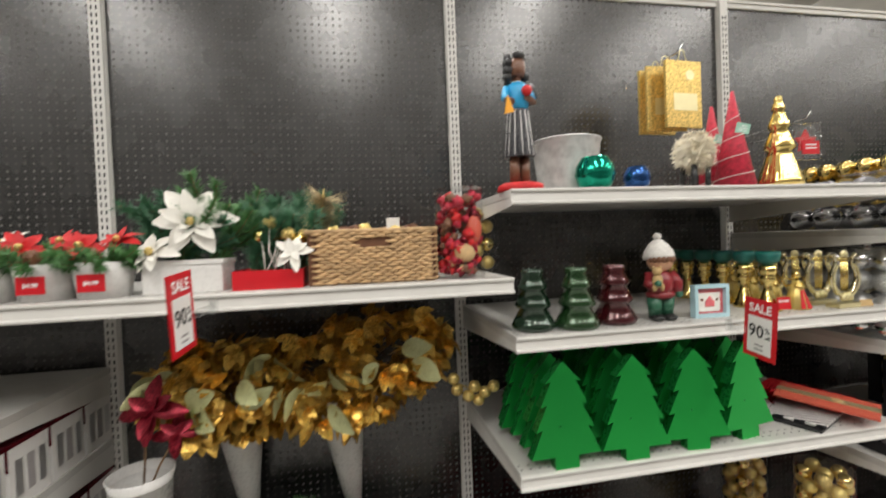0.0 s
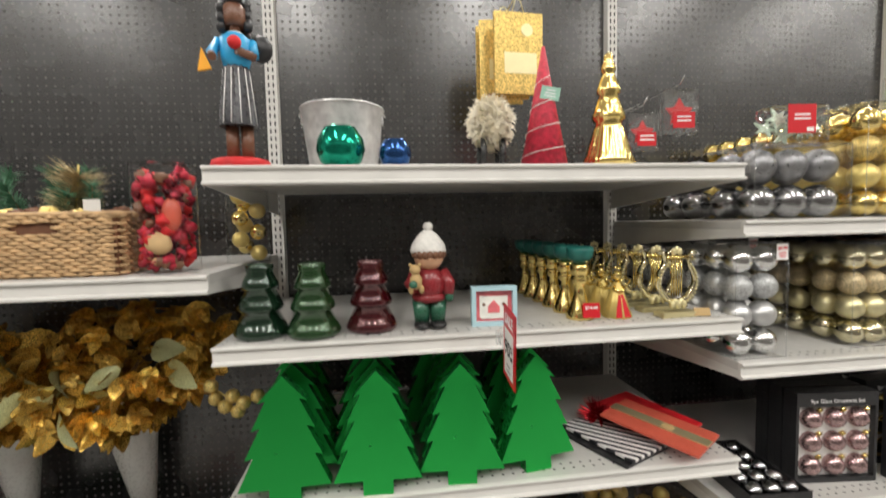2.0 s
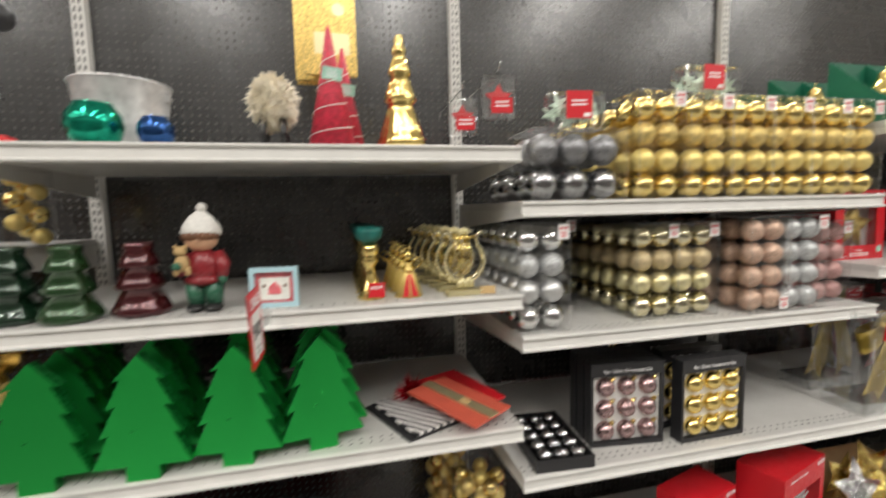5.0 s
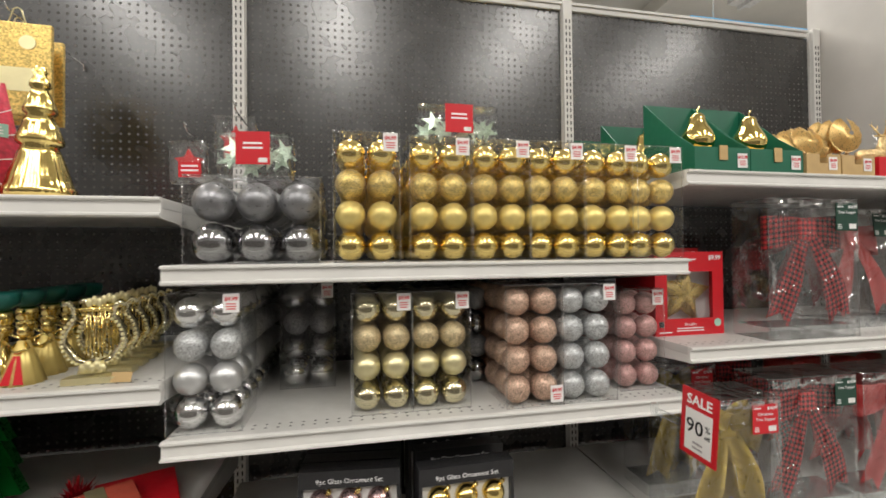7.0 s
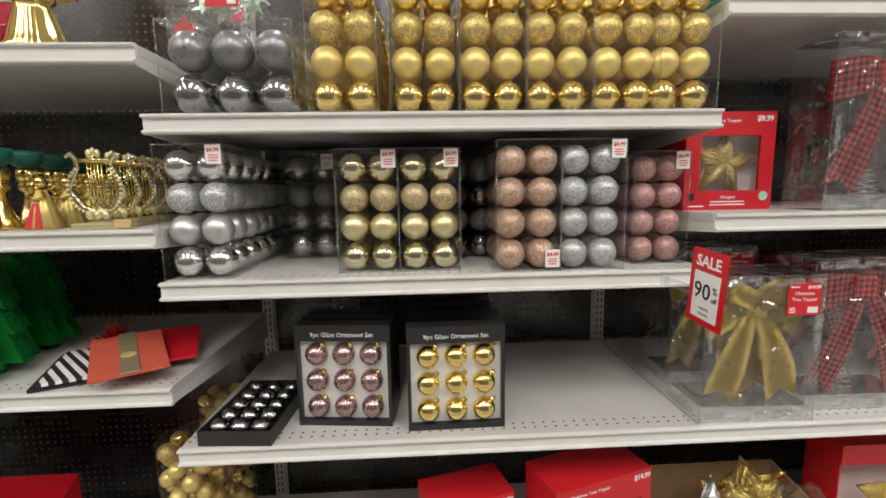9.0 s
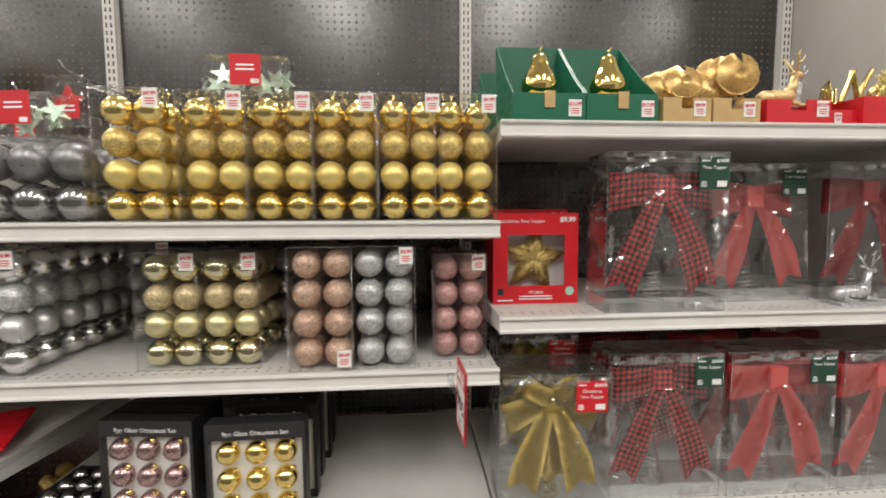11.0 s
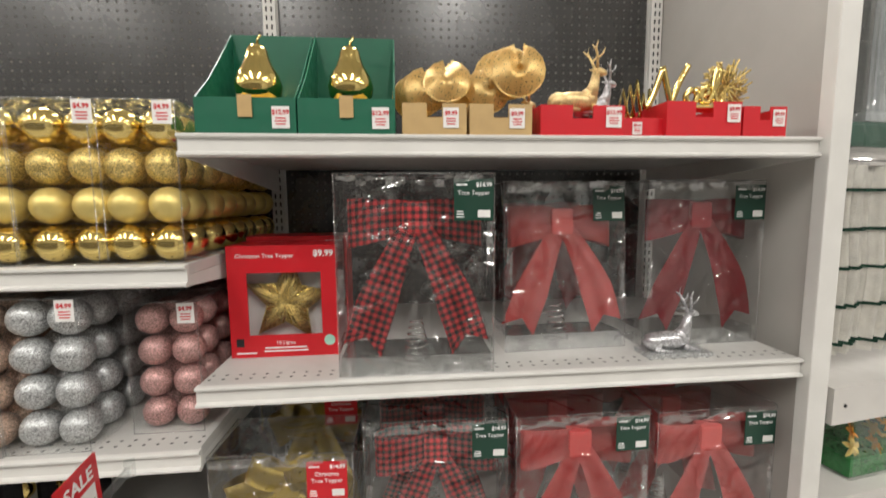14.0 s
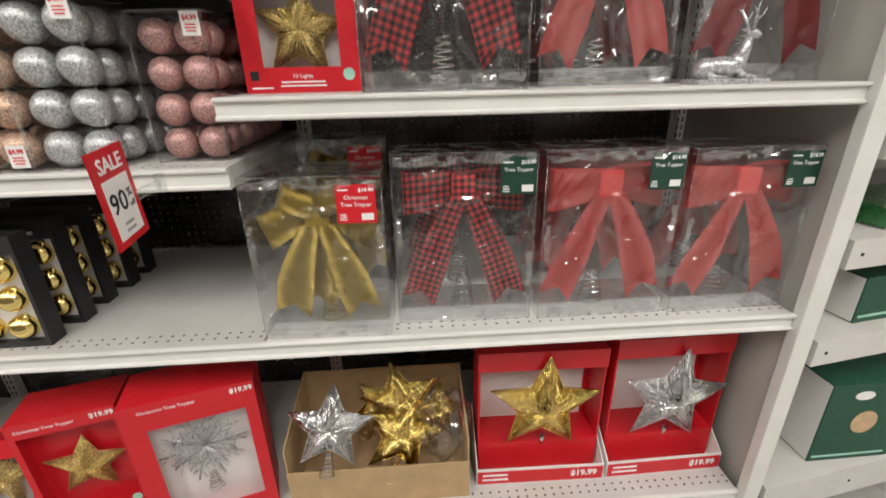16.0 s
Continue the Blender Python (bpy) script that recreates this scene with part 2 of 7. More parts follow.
def prism(outline, depth, bm=None, mi=0, m=None):
    """An outline in x and z, made solid over depth along y (0 to depth)."""
    bm = bm or bmesh.new()
    a = [bm.verts.new((x, 0, z)) for x, z in outline]
    b = [bm.verts.new((x, depth, z)) for x, z in outline]
    if m is not None:
        for v in a + b:
            v.co = m @ v.co
    n = len(outline)
    fs = [bm.faces.new(a), bm.faces.new(b[::-1])]
    for i in range(n):
        fs.append(bm.faces.new((a[i], b[i], b[(i + 1) % n], a[(i + 1) % n])))
    for f in fs:
        f.material_index = mi
    bmesh.ops.recalc_face_normals(bm, faces=fs)
    return bm


def leaf(bm, base, direction, side, length, width, mi=0, curl=0.2, seg=3):
    """A pointed leaf, folded a little along its middle and drooping to its tip."""
    d, s = Vector(direction).normalized(), Vector(side).normalized()
    n = d.cross(s).normalized()
    prev = None
    base = Vector(base)
    for i in range(seg + 1):
        u = i / seg
        w = width * 0.5 * math.sin(math.pi * min(0.97, 0.06 + u * 0.94)) ** 0.8
        c = base + d * (length * u) - n * (curl * length * u * u)
        row = [bm.verts.new(c + s * w + n * w * 0.35), bm.verts.new(c), bm.verts.new(c - s * w + n * w * 0.35)]
        if prev:
            for k in range(2):
                f = bm.faces.new((prev[k], prev[k + 1], row[k + 1], row[k]))
                f.material_index = mi
                f.smooth = True
        prev = row
    return bm


def text(body, size, material, parent, m, name="lettering", bold=0.0, align="CENTER"):
    cu = bpy.data.curves.new(name, "FONT")
    cu.body, cu.size, cu.align_x, cu.align_y = body, size, align, "CENTER"
    cu.extrude, cu.offset, cu.resolution_u = 0.0003, bold, 2
    ob = new(name, cu)
    dg = bpy.context.evaluated_depsgraph_get()
    me = bpy.data.meshes.new_from_object(ob.evaluated_get(dg))
    bpy.data.objects.remove(ob)
    bpy.data.curves.remove(cu)
    me.materials.clear()
    me.materials.append(material)
    ob = new(name, me)
    ob.parent = parent
    ob.matrix_basis = m
    return ob


FACE = pose(0, 0, 0, 90, 0, 0)  # turns flat lettering to face -y

# ---------- the place ----------
FLOOR_Z = 0.0
X = (-2.09, -0.87, 0.35, 1.57, 2.79, 4.01)  # bay lines
YF, YB = 1.0, 1.64                          # shelf fronts, pegboard face
Z_DECK = 0.16
TOP = 2.49


def structure(name, bm, material, label, category):
    return tagged(part(name, bm, material), label, category, kind="structure")


structure("floor", boxbm(-8, 12, -4.5, 9, -0.1, 0), FLOOR, "grey polished concrete shop floor", "floor")
structure("ceiling", boxbm(-8, 12, -4.5, 9, CEIL, CEIL + 0.1), CEILP, "off-white painted shop ceiling", "ceiling")
structure("wall_south", boxbm(-8, 12, -4.6, -4.5, 0, CEIL), WALLP, "plain light grey shop wall", "wall")
structure("wall_north", boxbm(-8, 12, 9, 9.1, 0, CEIL), WALLP, "plain light grey shop wall", "wall")
# added, never in view: darkens reflections, ends early so films mirror brighter walls
structure("wall_opposite_unseen", boxbm(-7, 4.5, -1.75, -1.65, 0, 2.1), OPP, "plain dark wall added across the aisle to darken reflections", "shelving back")
structure("wall_west", boxbm(-8.1, -8, -4.5, 9, 0, CEIL), WALLP, "plain light grey shop wall", "wall")
structure("wall_east", boxbm(12, 12.1, -4.5, 9, 0, CEIL), WALLP, "plain light grey shop wall", "wall")

for lx in LIGHT_X:
    for ly in (-1.75, 2.6):
        lt = thing("ceiling_light", lx, ly, CEIL, "long white ceiling light under the shop ceiling", "ceiling light", "ceiling lights")
        part("housing", box(boxbm(-0.14, 0.14, -1.2, 1.2, -0.06, 0), -0.02, 0.02, -1.2, 1.2, -0.1, -0.06), LAMPW, lt)

for k in range(8):
    jb = thing("ceiling_beam", -6.5 + 2.3 * k, 2.2, CEIL - 0.16, "off-white painted steel ceiling joist", "beam", "ceiling joists")
    part("flange", boxbm(-0.04, 0.04, -6, 6.5, -0.012, 0.0), CEILP, jb)
    part("web", boxbm(-0.006, 0.006, -6, 6.5, 0.0, 0.155), CEILP, jb)
for k in range(3):
    pp = thing("ceiling_pipe", 0, 2.4 + 1.6 * k, CEIL - 0.24, "pale painted pipe under the ceiling joists", "pipe", "ceiling pipes")
    part("tube", tube(bmesh.new(), [(-7.5, 0, 0), (11.5, 0, 0)], 0.035, 10), CEILP, pp)

# back panels with their slotted uprights and top rail
for i in range(5):
    p = structure("wall_panel", boxbm(0, X[i + 1] - X[i] - 0.004, 0, 0.02, 0.1, TOP - 0.03), PEG, "black perforated pegboard back panel", "pegboard")
    p.matrix_basis = pose(X[i] + 0.002, YB, 0)
    r = structure("trim", box(boxbm(0.022, X[i + 1] - X[i] - 0.022, -0.012, 0.03, TOP - 0.03, TOP, 0.003), 0.022, X[i + 1] - X[i] - 0.022, -0.02, -0.012, TOP - 0.01, TOP), STEEL, "white painted steel top rail", "rail")
    r.matrix_basis = pose(X[i], YB, 0)

bm = bmesh.new()
for k in range(int((TOP - 0.2) / 0.0254)):
    for sx in (-0.0075, 0.0075):
        z = 0.14 + k * 0.0254
        box(bm, sx - 0.0022, sx + 0.0022, -0.0285, -0.026, z, z + 0.014)
slot_me = part("slots", bm, DARK)
slot_mesh = slot_me.data
bpy.data.objects.remove(slot_me)
for i in range(6):
    u = thing("upright", X[i] + (0.012 if i == 5 else 0), YB, 0, "white slotted steel shelving upright", "upright", "shelf uprights", kind="structure")
    part("post", box(boxbm(-0.019, 0.019, -0.027, 0.03, 0.0, TOP + 0.004, 0.003), -0.021, 0.021, -0.012, 0.03, 0.0, TOP + 0.002), STEEL, u)
    tagged(share("slots", slot_mesh, u, pose(0, 0, 0)), kind="stuff")


def shelf(i, z, label="white painted steel shelf with a price channel", depth=YB - YF - 0.005, x0=None, x1=None, group="shelves"):
    """Object origin at the front left top corner."""
    xa, xb = (X[i] if x0 is None else x0), (X[i + 1] if x1 is None else x1)
    w = xb - xa
    s = thing("shelf", xa, YF, z, label, "shelf", group, kind="")
    part("deck", boxbm(0.003, w - 0.003, 0.004, depth - 0.03, -0.022, 0.0, 0.002), SHELF, s)
    lip = [(0.0, 0.0), (-0.006, -0.002), (-0.006, -0.006), (0.002, -0.009), (0.002, -0.031), (-0.006, -0.034), (-0.006, -0.038), (0.0, -0.041), (0.01, -0.041), (0.01, 0.0)]
    bm = bmesh.new()
    rows = [[bm.verts.new((xx, yy, zz - 0.0005)) for yy, zz in lip] for xx in (0.0, w)]
    n = len(lip)
    bm.faces.new(rows[0])
    bm.faces.new(rows[1][::-1])
    for k in range(n):
        bm.faces.new((rows[0][k], rows[1][k], rows[1][(k + 1) % n], rows[0][(k + 1) % n]))
    bmesh.ops.recalc_face_normals(bm, faces=bm.faces)
    part("price_channel", bm, STEEL, s)
    for xx in (0.004, w - 0.008):
        prof = [(0.012, -0.004), (0.012, -0.042), (0.07, -0.046), (depth - 0.04, -0.09), (depth - 0.028, -0.09), (depth - 0.028, -0.004)]
        bm = bmesh.new()
        a = [bm.verts.new((xx, yy, zz)) for yy, zz in prof]
        b = [bm.verts.new((xx + 0.004, yy, zz)) for yy, zz in prof]
        bm.faces.new(a)
        bm.faces.new(b[::-1])
        for k in range(len(prof)):
            bm.faces.new((a[k], b[k], b[(k + 1) % len(prof)], a[(k + 1) % len(prof)]))
        bmesh.ops.recalc_face_normals(bm, faces=bm.faces)
        part("bracket", bm, STEEL, s)
    return s


Z01, Z11, Z12, Z13, Z21, Z22, Z23, Z31, Z32 = 1.383, 1.605, 1.231, 0.878, 1.467, 1.116, 0.731, 1.697, 1.239
for i, z in ((1, Z01), (0, Z01), (2, Z11), (2, Z12), (2, Z13), (3, Z21), (3, Z22), (3, Z23), (4, Z31), (4, Z32), (4, Z23)):
    shelf(i, z)
for i in range(5):
    shelf(i, Z_DECK, "white steel base deck of the shelving", group="base decks")
    structure("baseboard", boxbm(X[i] + 0.001, X[i + 1] - 0.001, YF + 0.03, YF + 0.05, 0.0, Z_DECK - 0.045), KICK, "black kick plate under the base deck", "kick plate")

# grey end panel and its white front edge
structure("wall_end", boxbm(X[5] + 0.034, X[5] + 0.044, YF + 0.012, YB + 0.03, 0.0, 2.9), ENDGREY, "plain grey painted end panel of the shelving", "end panel")
bl = thing("hanging_banner", 4.5, 2.05, 2.5, "bright blue banner hanging behind the shelving", "banner")
part("sheet", boxbm(-0.75, 0.75, 0, 0.01, 0.05, 0.27), BLUE, bl)
part("hanger", tube(bmesh.new(), [(-0.6, 0.005, 0.26), (-0.6, 0.005, CEIL - 2.5)], 0.004, 5), STEEL, bl)
part("hanger", tube(bmesh.new(), [(0.6, 0.005, 0.26), (0.6, 0.005, CEIL - 2.5)], 0.004, 5), STEEL, bl)
structure("trim", boxbm(X[5] + 0.002, X[5] + 0.046, YF - 0.02, YF + 0.011, 0.0, 2.9, 0.004), STEEL, "white steel front edge of the end panel", "panel edge")

# ---------- materials of the goods ----------
GOLD = mat("gold_shiny", (0.86, 0.67, 0.25), rough=0.12, metal=1.0, noise_amt=0.05, rough_var=0.04)
GOLDM = mat("gold_satin", (0.76, 0.60, 0.21), rough=0.4, metal=0.55, noise_amt=0.06)
GOLDG = glitter("gold_glitter", (0.66, 0.50, 0.18), scale=600, rough=0.4, metal=0.75)
CHAMP = mat("champagne_shiny", (0.72, 0.66, 0.45), rough=0.12, metal=1.0, noise_amt=0.05, rough_var=0.04)
CHAMPM = mat("champagne_satin", (0.72, 0.65, 0.38), rough=0.38, metal=0.8, noise_amt=0.05)
CHAMPG = glitter("champagne_glitter", (0.58, 0.47, 0.28), scale=600, rough=0.45, metal=0.7)
SILV = mat("silver_shiny", (0.78, 0.78, 0.78), rough=0.1, metal=1.0, noise_amt=0.04, rough_var=0.04)
SILVM = mat("silver_satin", (0.62, 0.62, 0.62), rough=0.4, metal=0.8, noise_amt=0.05)
SILVG = glitter("silver_glitter", (0.52, 0.53, 0.53), scale=600, rough=0.4, metal=0.6)
COPG = glitter("copper_glitter", (0.58, 0.40, 0.30), scale=600, rough=0.45, metal=0.6)
PINKG = glitter("rose_glitter", (0.53, 0.31, 0.29), scale=600, rough=0.45, metal=0.55)
MAUVE = mat("mauve_shiny", (0.42, 0.29, 0.29), rough=0.24, metal=0.9, noise_amt=0.05)
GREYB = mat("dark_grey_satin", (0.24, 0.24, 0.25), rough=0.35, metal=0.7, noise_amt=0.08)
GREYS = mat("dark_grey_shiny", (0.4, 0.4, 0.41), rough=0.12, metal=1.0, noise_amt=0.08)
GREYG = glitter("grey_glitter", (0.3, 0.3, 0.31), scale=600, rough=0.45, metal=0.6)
CLEAR = clear("clear_plastic", (0.985, 0.99, 0.99), gloss=0.55, rough=0.05, wrinkle=0.45)
FILM = clear("clear_film", (0.985, 0.99, 0.99), gloss=1.3, rough=0.07, wrinkle=1.2, haze=0.006)
CRINKLE = clear("crinkled_film", (0.97, 0.98, 0.98), gloss=3.2, rough=0.12, wrinkle=1.2, haze=0.05)
SEAM = clear("plastic_seam", (0.97, 0.98, 0.98), gloss=2.0, rough=0.12, haze=0.03)
RED = mat("red_card", (0.57, 0.011, 0.02), rough=0.38, noise_amt=0.06, noise_scale=14, bump=0.03, bump_scale=60)
TAGGREEN = mat("dark_green_tag", (0.008, 0.045, 0.028), rough=0.4, noise_amt=0.08, noise_scale=14)
GREENCARD = mat("green_card", (0.006, 0.115, 0.062), rough=0.4, noise_amt=0.08, noise_scale=14, bump=0.03, bump_scale=60)
KRAFT = mat("kraft_card", (0.50, 0.34, 0.15), rough=0.7, noise_amt=0.1, noise_scale=30)
CARDB = mat("brown_cardboard", (0.44, 0.30, 0.16), rough=0.8, noise_amt=0.12, noise_scale=18, bump=0.05, bump_scale=90)
WHITE = mat("white_card", (0.78, 0.77, 0.75), rough=0.55, noise_amt=0.04)
BLACKC = mat("black_card", (0.018, 0.018, 0.02), rough=0.4, noise_amt=0.1)
INK = mat("black_ink", (0.015, 0.015, 0.015), rough=0.6)
REDINK = mat("red_ink", (0.6, 0.03, 0.04), rough=0.6)
WHITEINK = mat("white_ink", (0.85, 0.85, 0.85), rough=0.6)
GREYINK = mat("grey_ink", (0.35, 0.33, 0.33), rough=0.6)
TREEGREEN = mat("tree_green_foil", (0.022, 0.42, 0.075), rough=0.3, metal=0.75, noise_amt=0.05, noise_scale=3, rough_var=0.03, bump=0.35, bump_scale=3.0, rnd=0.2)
# darker copy of TREEGREEN: shade on the tray rims put into the colour
TREEEDGE = mat("tree_green_shaded", (0.008, 0.20, 0.035), rough=0.3, metal=0.5, noise_amt=0.1)
PINE = mat("pine_needles", (0.075, 0.2, 0.06), rough=0.55, noise_amt=0.4, noise_scale=25)
PINEBLUE = mat("spruce_needles", (0.055, 0.165, 0.085), rough=0.5, noise_amt=0.4, noise_scale=25)
GOLDLEAF = mat("gold_foil_leaf", (0.74, 0.47, 0.10), rough=0.27, metal=0.72, noise_amt=0.35, noise_scale=6, bump=1.0, bump_scale=5, rnd=0.4)
PALELEAF = mat("pale_green_gold_leaf", (0.56, 0.58, 0.30), rough=0.3, metal=0.3, noise_amt=0.25, noise_scale=25, bump=0.1, bump_scale=60, rnd=0.2)
TANLEAF = mat("tan_magnolia_leaf", (0.52, 0.36, 0.21), rough=0.6, noise_amt=0.2, noise_scale=30, bump=0.1, bump_scale=60)
REDVELVET = mat("red_velvet", (0.55, 0.012, 0.015), rough=0.6, noise_amt=0.25, noise_scale=40)
BURG = mat("burgundy_foil", (0.22, 0.012, 0.025), rough=0.25, metal=0.65, noise_amt=0.4, noise_scale=60, bump=0.2, bump_scale=120, rnd=0.3)
CREAM = mat("cream_fabric", (0.82, 0.80, 0.74), rough=0.8, noise_amt=0.08, noise_scale=60, bump=0.2, bump_scale=120)
FUR = mat("cream_fur", (0.80, 0.74, 0.60), rough=0.9, noise_amt=0.2, noise_scale=60)
CERAM = mat("white_ceramic", (0.75, 0.74, 0.72), rough=0.3, noise_amt=0.05)
GALV = mat("galvanised_steel", (0.66, 0.66, 0.65), rough=0.45, metal=0.45, noise_amt=0.25, noise_scale=35, rough_var=0.15)
BROWN = mat("brown_wood", (0.16, 0.07, 0.035), rough=0.5, noise_amt=0.3, noise_scale=40)
TWIG = mat("twig", (0.20, 0.12, 0.06), rough=0.8, noise_amt=0.3)
WICKER = mat("woven_seagrass", (0.50, 0.33, 0.17), rough=0.75, noise_amt=0.35, noise_scale=45, bump=0.4, bump_scale=160, rnd=0.22)
TEAL = mat("teal_glitter_fabric", (0.01, 0.12, 0.10), rough=0.4, noise_amt=0.3)
SNOW = mat("white_tinsel", (0.85, 0.84, 0.84), rough=0.45, noise_amt=0.1)
REDTIN = mat("red_tinsel", (0.45, 0.01, 0.02), rough=0.22, metal=0.7, noise_amt=0.3)
GREENTIN = mat("green_tinsel", (0.01, 0.25, 0.05), rough=0.2, metal=0.75, noise_amt=0.3)
REDBALL = mat("red_shiny", (0.55, 0.01, 0.012), rough=0.12, metal=0.6, noise_amt=0.08)
CORK = mat("dried_wood_rose", (0.55, 0.37, 0.18), rough=0.7, noise_amt=0.3)
MAGENTA = mat("crimson_dried", (0.45, 0.015, 0.04), rough=0.6, noise_amt=0.45, noise_scale=80, bump=0.4, bump_scale=120)
SKYBLUE = mat("pale_blue_wood", (0.42, 0.62, 0.68), rough=0.5, noise_amt=0.05)
GREENTAG = mat("pale_green_tag", (0.35, 0.62, 0.5), rough=0.5)
BLUEFAB = mat("bright_blue", (0.03, 0.35, 0.65), rough=0.4)
YELLOW = mat("orange_yellow", (0.85, 0.38, 0.02), rough=0.4)
PALESTAR = mat("pale_green_foil", (0.55, 0.68, 0.55), rough=0.3, metal=0.4, noise_amt=0.2, noise_scale=60)
SALMON = mat("salmon_ribbon", (0.55, 0.10, 0.06), rough=0.45, noise_amt=0.1)
GOLDFOIL = glitter("gold_bag_foil", (0.70, 0.50, 0.16), scale=260, rough=0.35, metal=0.7, dark=0.6, light=1.4)
TINS_S = glitter("silver_tinsel", (0.66, 0.66, 0.68), scale=300, rough=0.22, metal=0.9, dark=0.12, light=1.9)
TINS_G = glitter("gold_tinsel", (0.70, 0.50, 0.12), scale=300, rough=0.22, metal=0.9, dark=0.12, light=1.9)
WARMG = glitter("rose_gold_tinsel", (0.66, 0.46, 0.28), scale=260, rough=0.3, metal=0.85, dark=0.3, light=1.5)


def tinted_glass(name, color):
    m = mat(name, color, rough=0.07, noise_amt=0.1, rough_var=0.02, metal=0.35)
    b = m.node_tree.nodes["Principled BSDF"]
    b.inputs["Transmission Weight"].default_value = 0.25
    b.inputs["IOR"].default_value = 1.45
    b.inputs["Coat Weight"].default_value = 1.0
    b.inputs["Coat Roughness"].default_value = 0.04
    return m


GLASSG = tinted_glass("green_glass", (0.02, 0.07, 0.02))
GLASSDG = tinted_glass("dark_green_glass", (0.012, 0.04, 0.02))
GLASSR = tinted_glass("dark_red_glass", (0.08, 0.008, 0.012))
TEALM = mat("green_mercury_glass", (0.01, 0.30, 0.19), rough=0.12, metal=0.85, noise_amt=0.35, noise_scale=45)
BLUEM = mat("blue_mercury_glass", (0.03, 0.09, 0.26), rough=0.15, metal=0.85, noise_amt=0.45, noise_scale=60)


def stripes_uv(name, c0, c1, su, sv=0.0, plaid=False, rough=0.55):
    """Bands across the ribbon's own width and length (UV in metres)."""
    m = bpy.data.materials.new(name)
    m.use_nodes = True
    nt = m.node_tree
    b = nt.nodes["Principled BSDF"]
    b.inputs["Roughness"].default_value = rough
    tc = nt.nodes.new("ShaderNodeTexCoord")
    sp = nt.nodes.new("ShaderNodeSeparateXYZ")
    nt.links.new(tc.outputs["UV"], sp.inputs[0])

    def band(sock, pitch):
        return math_node(nt, "GREATER_THAN", math_node(nt, "MODULO", math_node(nt, "ADD", sock, 50 * pitch), pitch), pitch / 2)
    if plaid:
        f = math_node(nt, "MULTIPLY", math_node(nt, "ADD", band(sp.outputs[0], su), band(sp.outputs[1], sv)), 0.5)
        f = math_node(nt, "POWER", f, 0.6)
    else:
        f = band(math_node(nt, "ADD", sp.outputs[0], math_node(nt, "MULTIPLY", sp.outputs[1], sv)), su)
    mix = nt.nodes.new("ShaderNodeMix")
    mix.data_type = "RGBA"
    nt.links.new(f, mix.inputs[0])
    mix.inputs[6].default_value = (*c0, 1)
    mix.inputs[7].default_value = (*c1, 1)
    nt.links.new(mix.outputs[2], b.inputs["Base Color"])
    wv = nt.nodes.new("ShaderNodeTexNoise")
    wv.inputs["Scale"].default_value = 900
    bp = nt.nodes.new("ShaderNodeBump")
    bp.inputs["Strength"].default_value = 0.3
    bp.inputs["Distance"].default_value = 0.001
    nt.links.new(tc.outputs["Object"], wv.inputs["Vector"])
    nt.links.new(wv.outputs["Fac"], bp.inputs["Height"])
    nt.links.new(bp.outputs[0], b.inputs["Normal"])
    return m


PLAID = stripes_uv("red_black_plaid", (0.58, 0.028, 0.035), (0.008, 0.003, 0.003), 0.0145, 0.0145, plaid=True)
STRIPE = stripes_uv("black_white_stripes", (0.8, 0.78, 0.76), (0.02, 0.02, 0.025), 0.024, 0.45)
REDSATIN = mat("red_satin_ribbon", (0.52, 0.035, 0.035), rough=0.4, noise_amt=0.1, noise_scale=20, bump=0.05, bump_scale=400)
ROSESATIN = mat("rose_red_ribbon", (0.56, 0.07, 0.065), rough=0.45, noise_amt=0.1, noise_scale=20, bump=0.05, bump_scale=400)
DARKRED = mat("dark_red_velvet_ribbon", (0.26, 0.012, 0.02), rough=0.6, noise_amt=0.15, noise_scale=20)
GOLDSATIN = mat("gold_satin_ribbon", (0.40, 0.28, 0.04), rough=0.36, metal=0.45, noise_amt=0.1, noise_scale=20)


# ---------- shared meshes ----------
def shared(bm, materials, smooth=True):
    ob = part("tmp", bm, materials, smooth=smooth)
    me = ob.data
    bpy.data.objects.remove(ob)
    return me


def ball_mesh(r, material, name="ball", seg=20, rings=12):
    bm = bmesh.new()
    bmesh.ops.create_uvsphere(bm, u_segments=seg, v_segments=rings, radius=r)
    me = shared(bm, material)
    me.name = name
    return me


def cap_mesh():
    bm = lathe([(0.0, 0.011), (0.006, 0.011), (0.0065, 0.0), (0.0, 0.0)], 10)
    tube(bm, [(0.0035 * math.cos(a), 0, 0.014 + 0.0035 * math.sin(a)) for a in [k * math.pi / 4 for k in range(8)]], 0.0007, 4, closed=True)
    return shared(bm, GOLD)


CAP = cap_mesh()
TEXTS = {}


def label_text(body, size, material, parent, x, y, z, rot=None, bold=0.0, align="CENTER"):
    key = (body, size, material.name, bold, align)
    m = pose(x, y, z) @ (rot if rot is not None else FACE)
    if key not in TEXTS:
        ob = text(body, size, material, parent, m, bold=bold, align=align)
        TEXTS[key] = ob.data
        return ob
    return share("lettering", TEXTS[key], parent, m)


def bars(parent, x0, x1, y, z0, z1, n, material, name="small_print", seed=0):
    """Unreadable small print: plain bars, on a face towards -y."""
    rng = random.Random(seed)
    bm = bmesh.new()
    h = (z1 - z0) / n
    for k in range(n):
        w = (x1 - x0) * rng.uniform(0.55, 1.0)
        c = (x0 + x1) / 2
        box(bm, c - w / 2, c + w / 2, y - 0.0006, y, z0 + k * h + h * 0.3, z0 + k * h + h * 0.7)
    return tagged(part(name, bm, material, parent), kind="stuff")


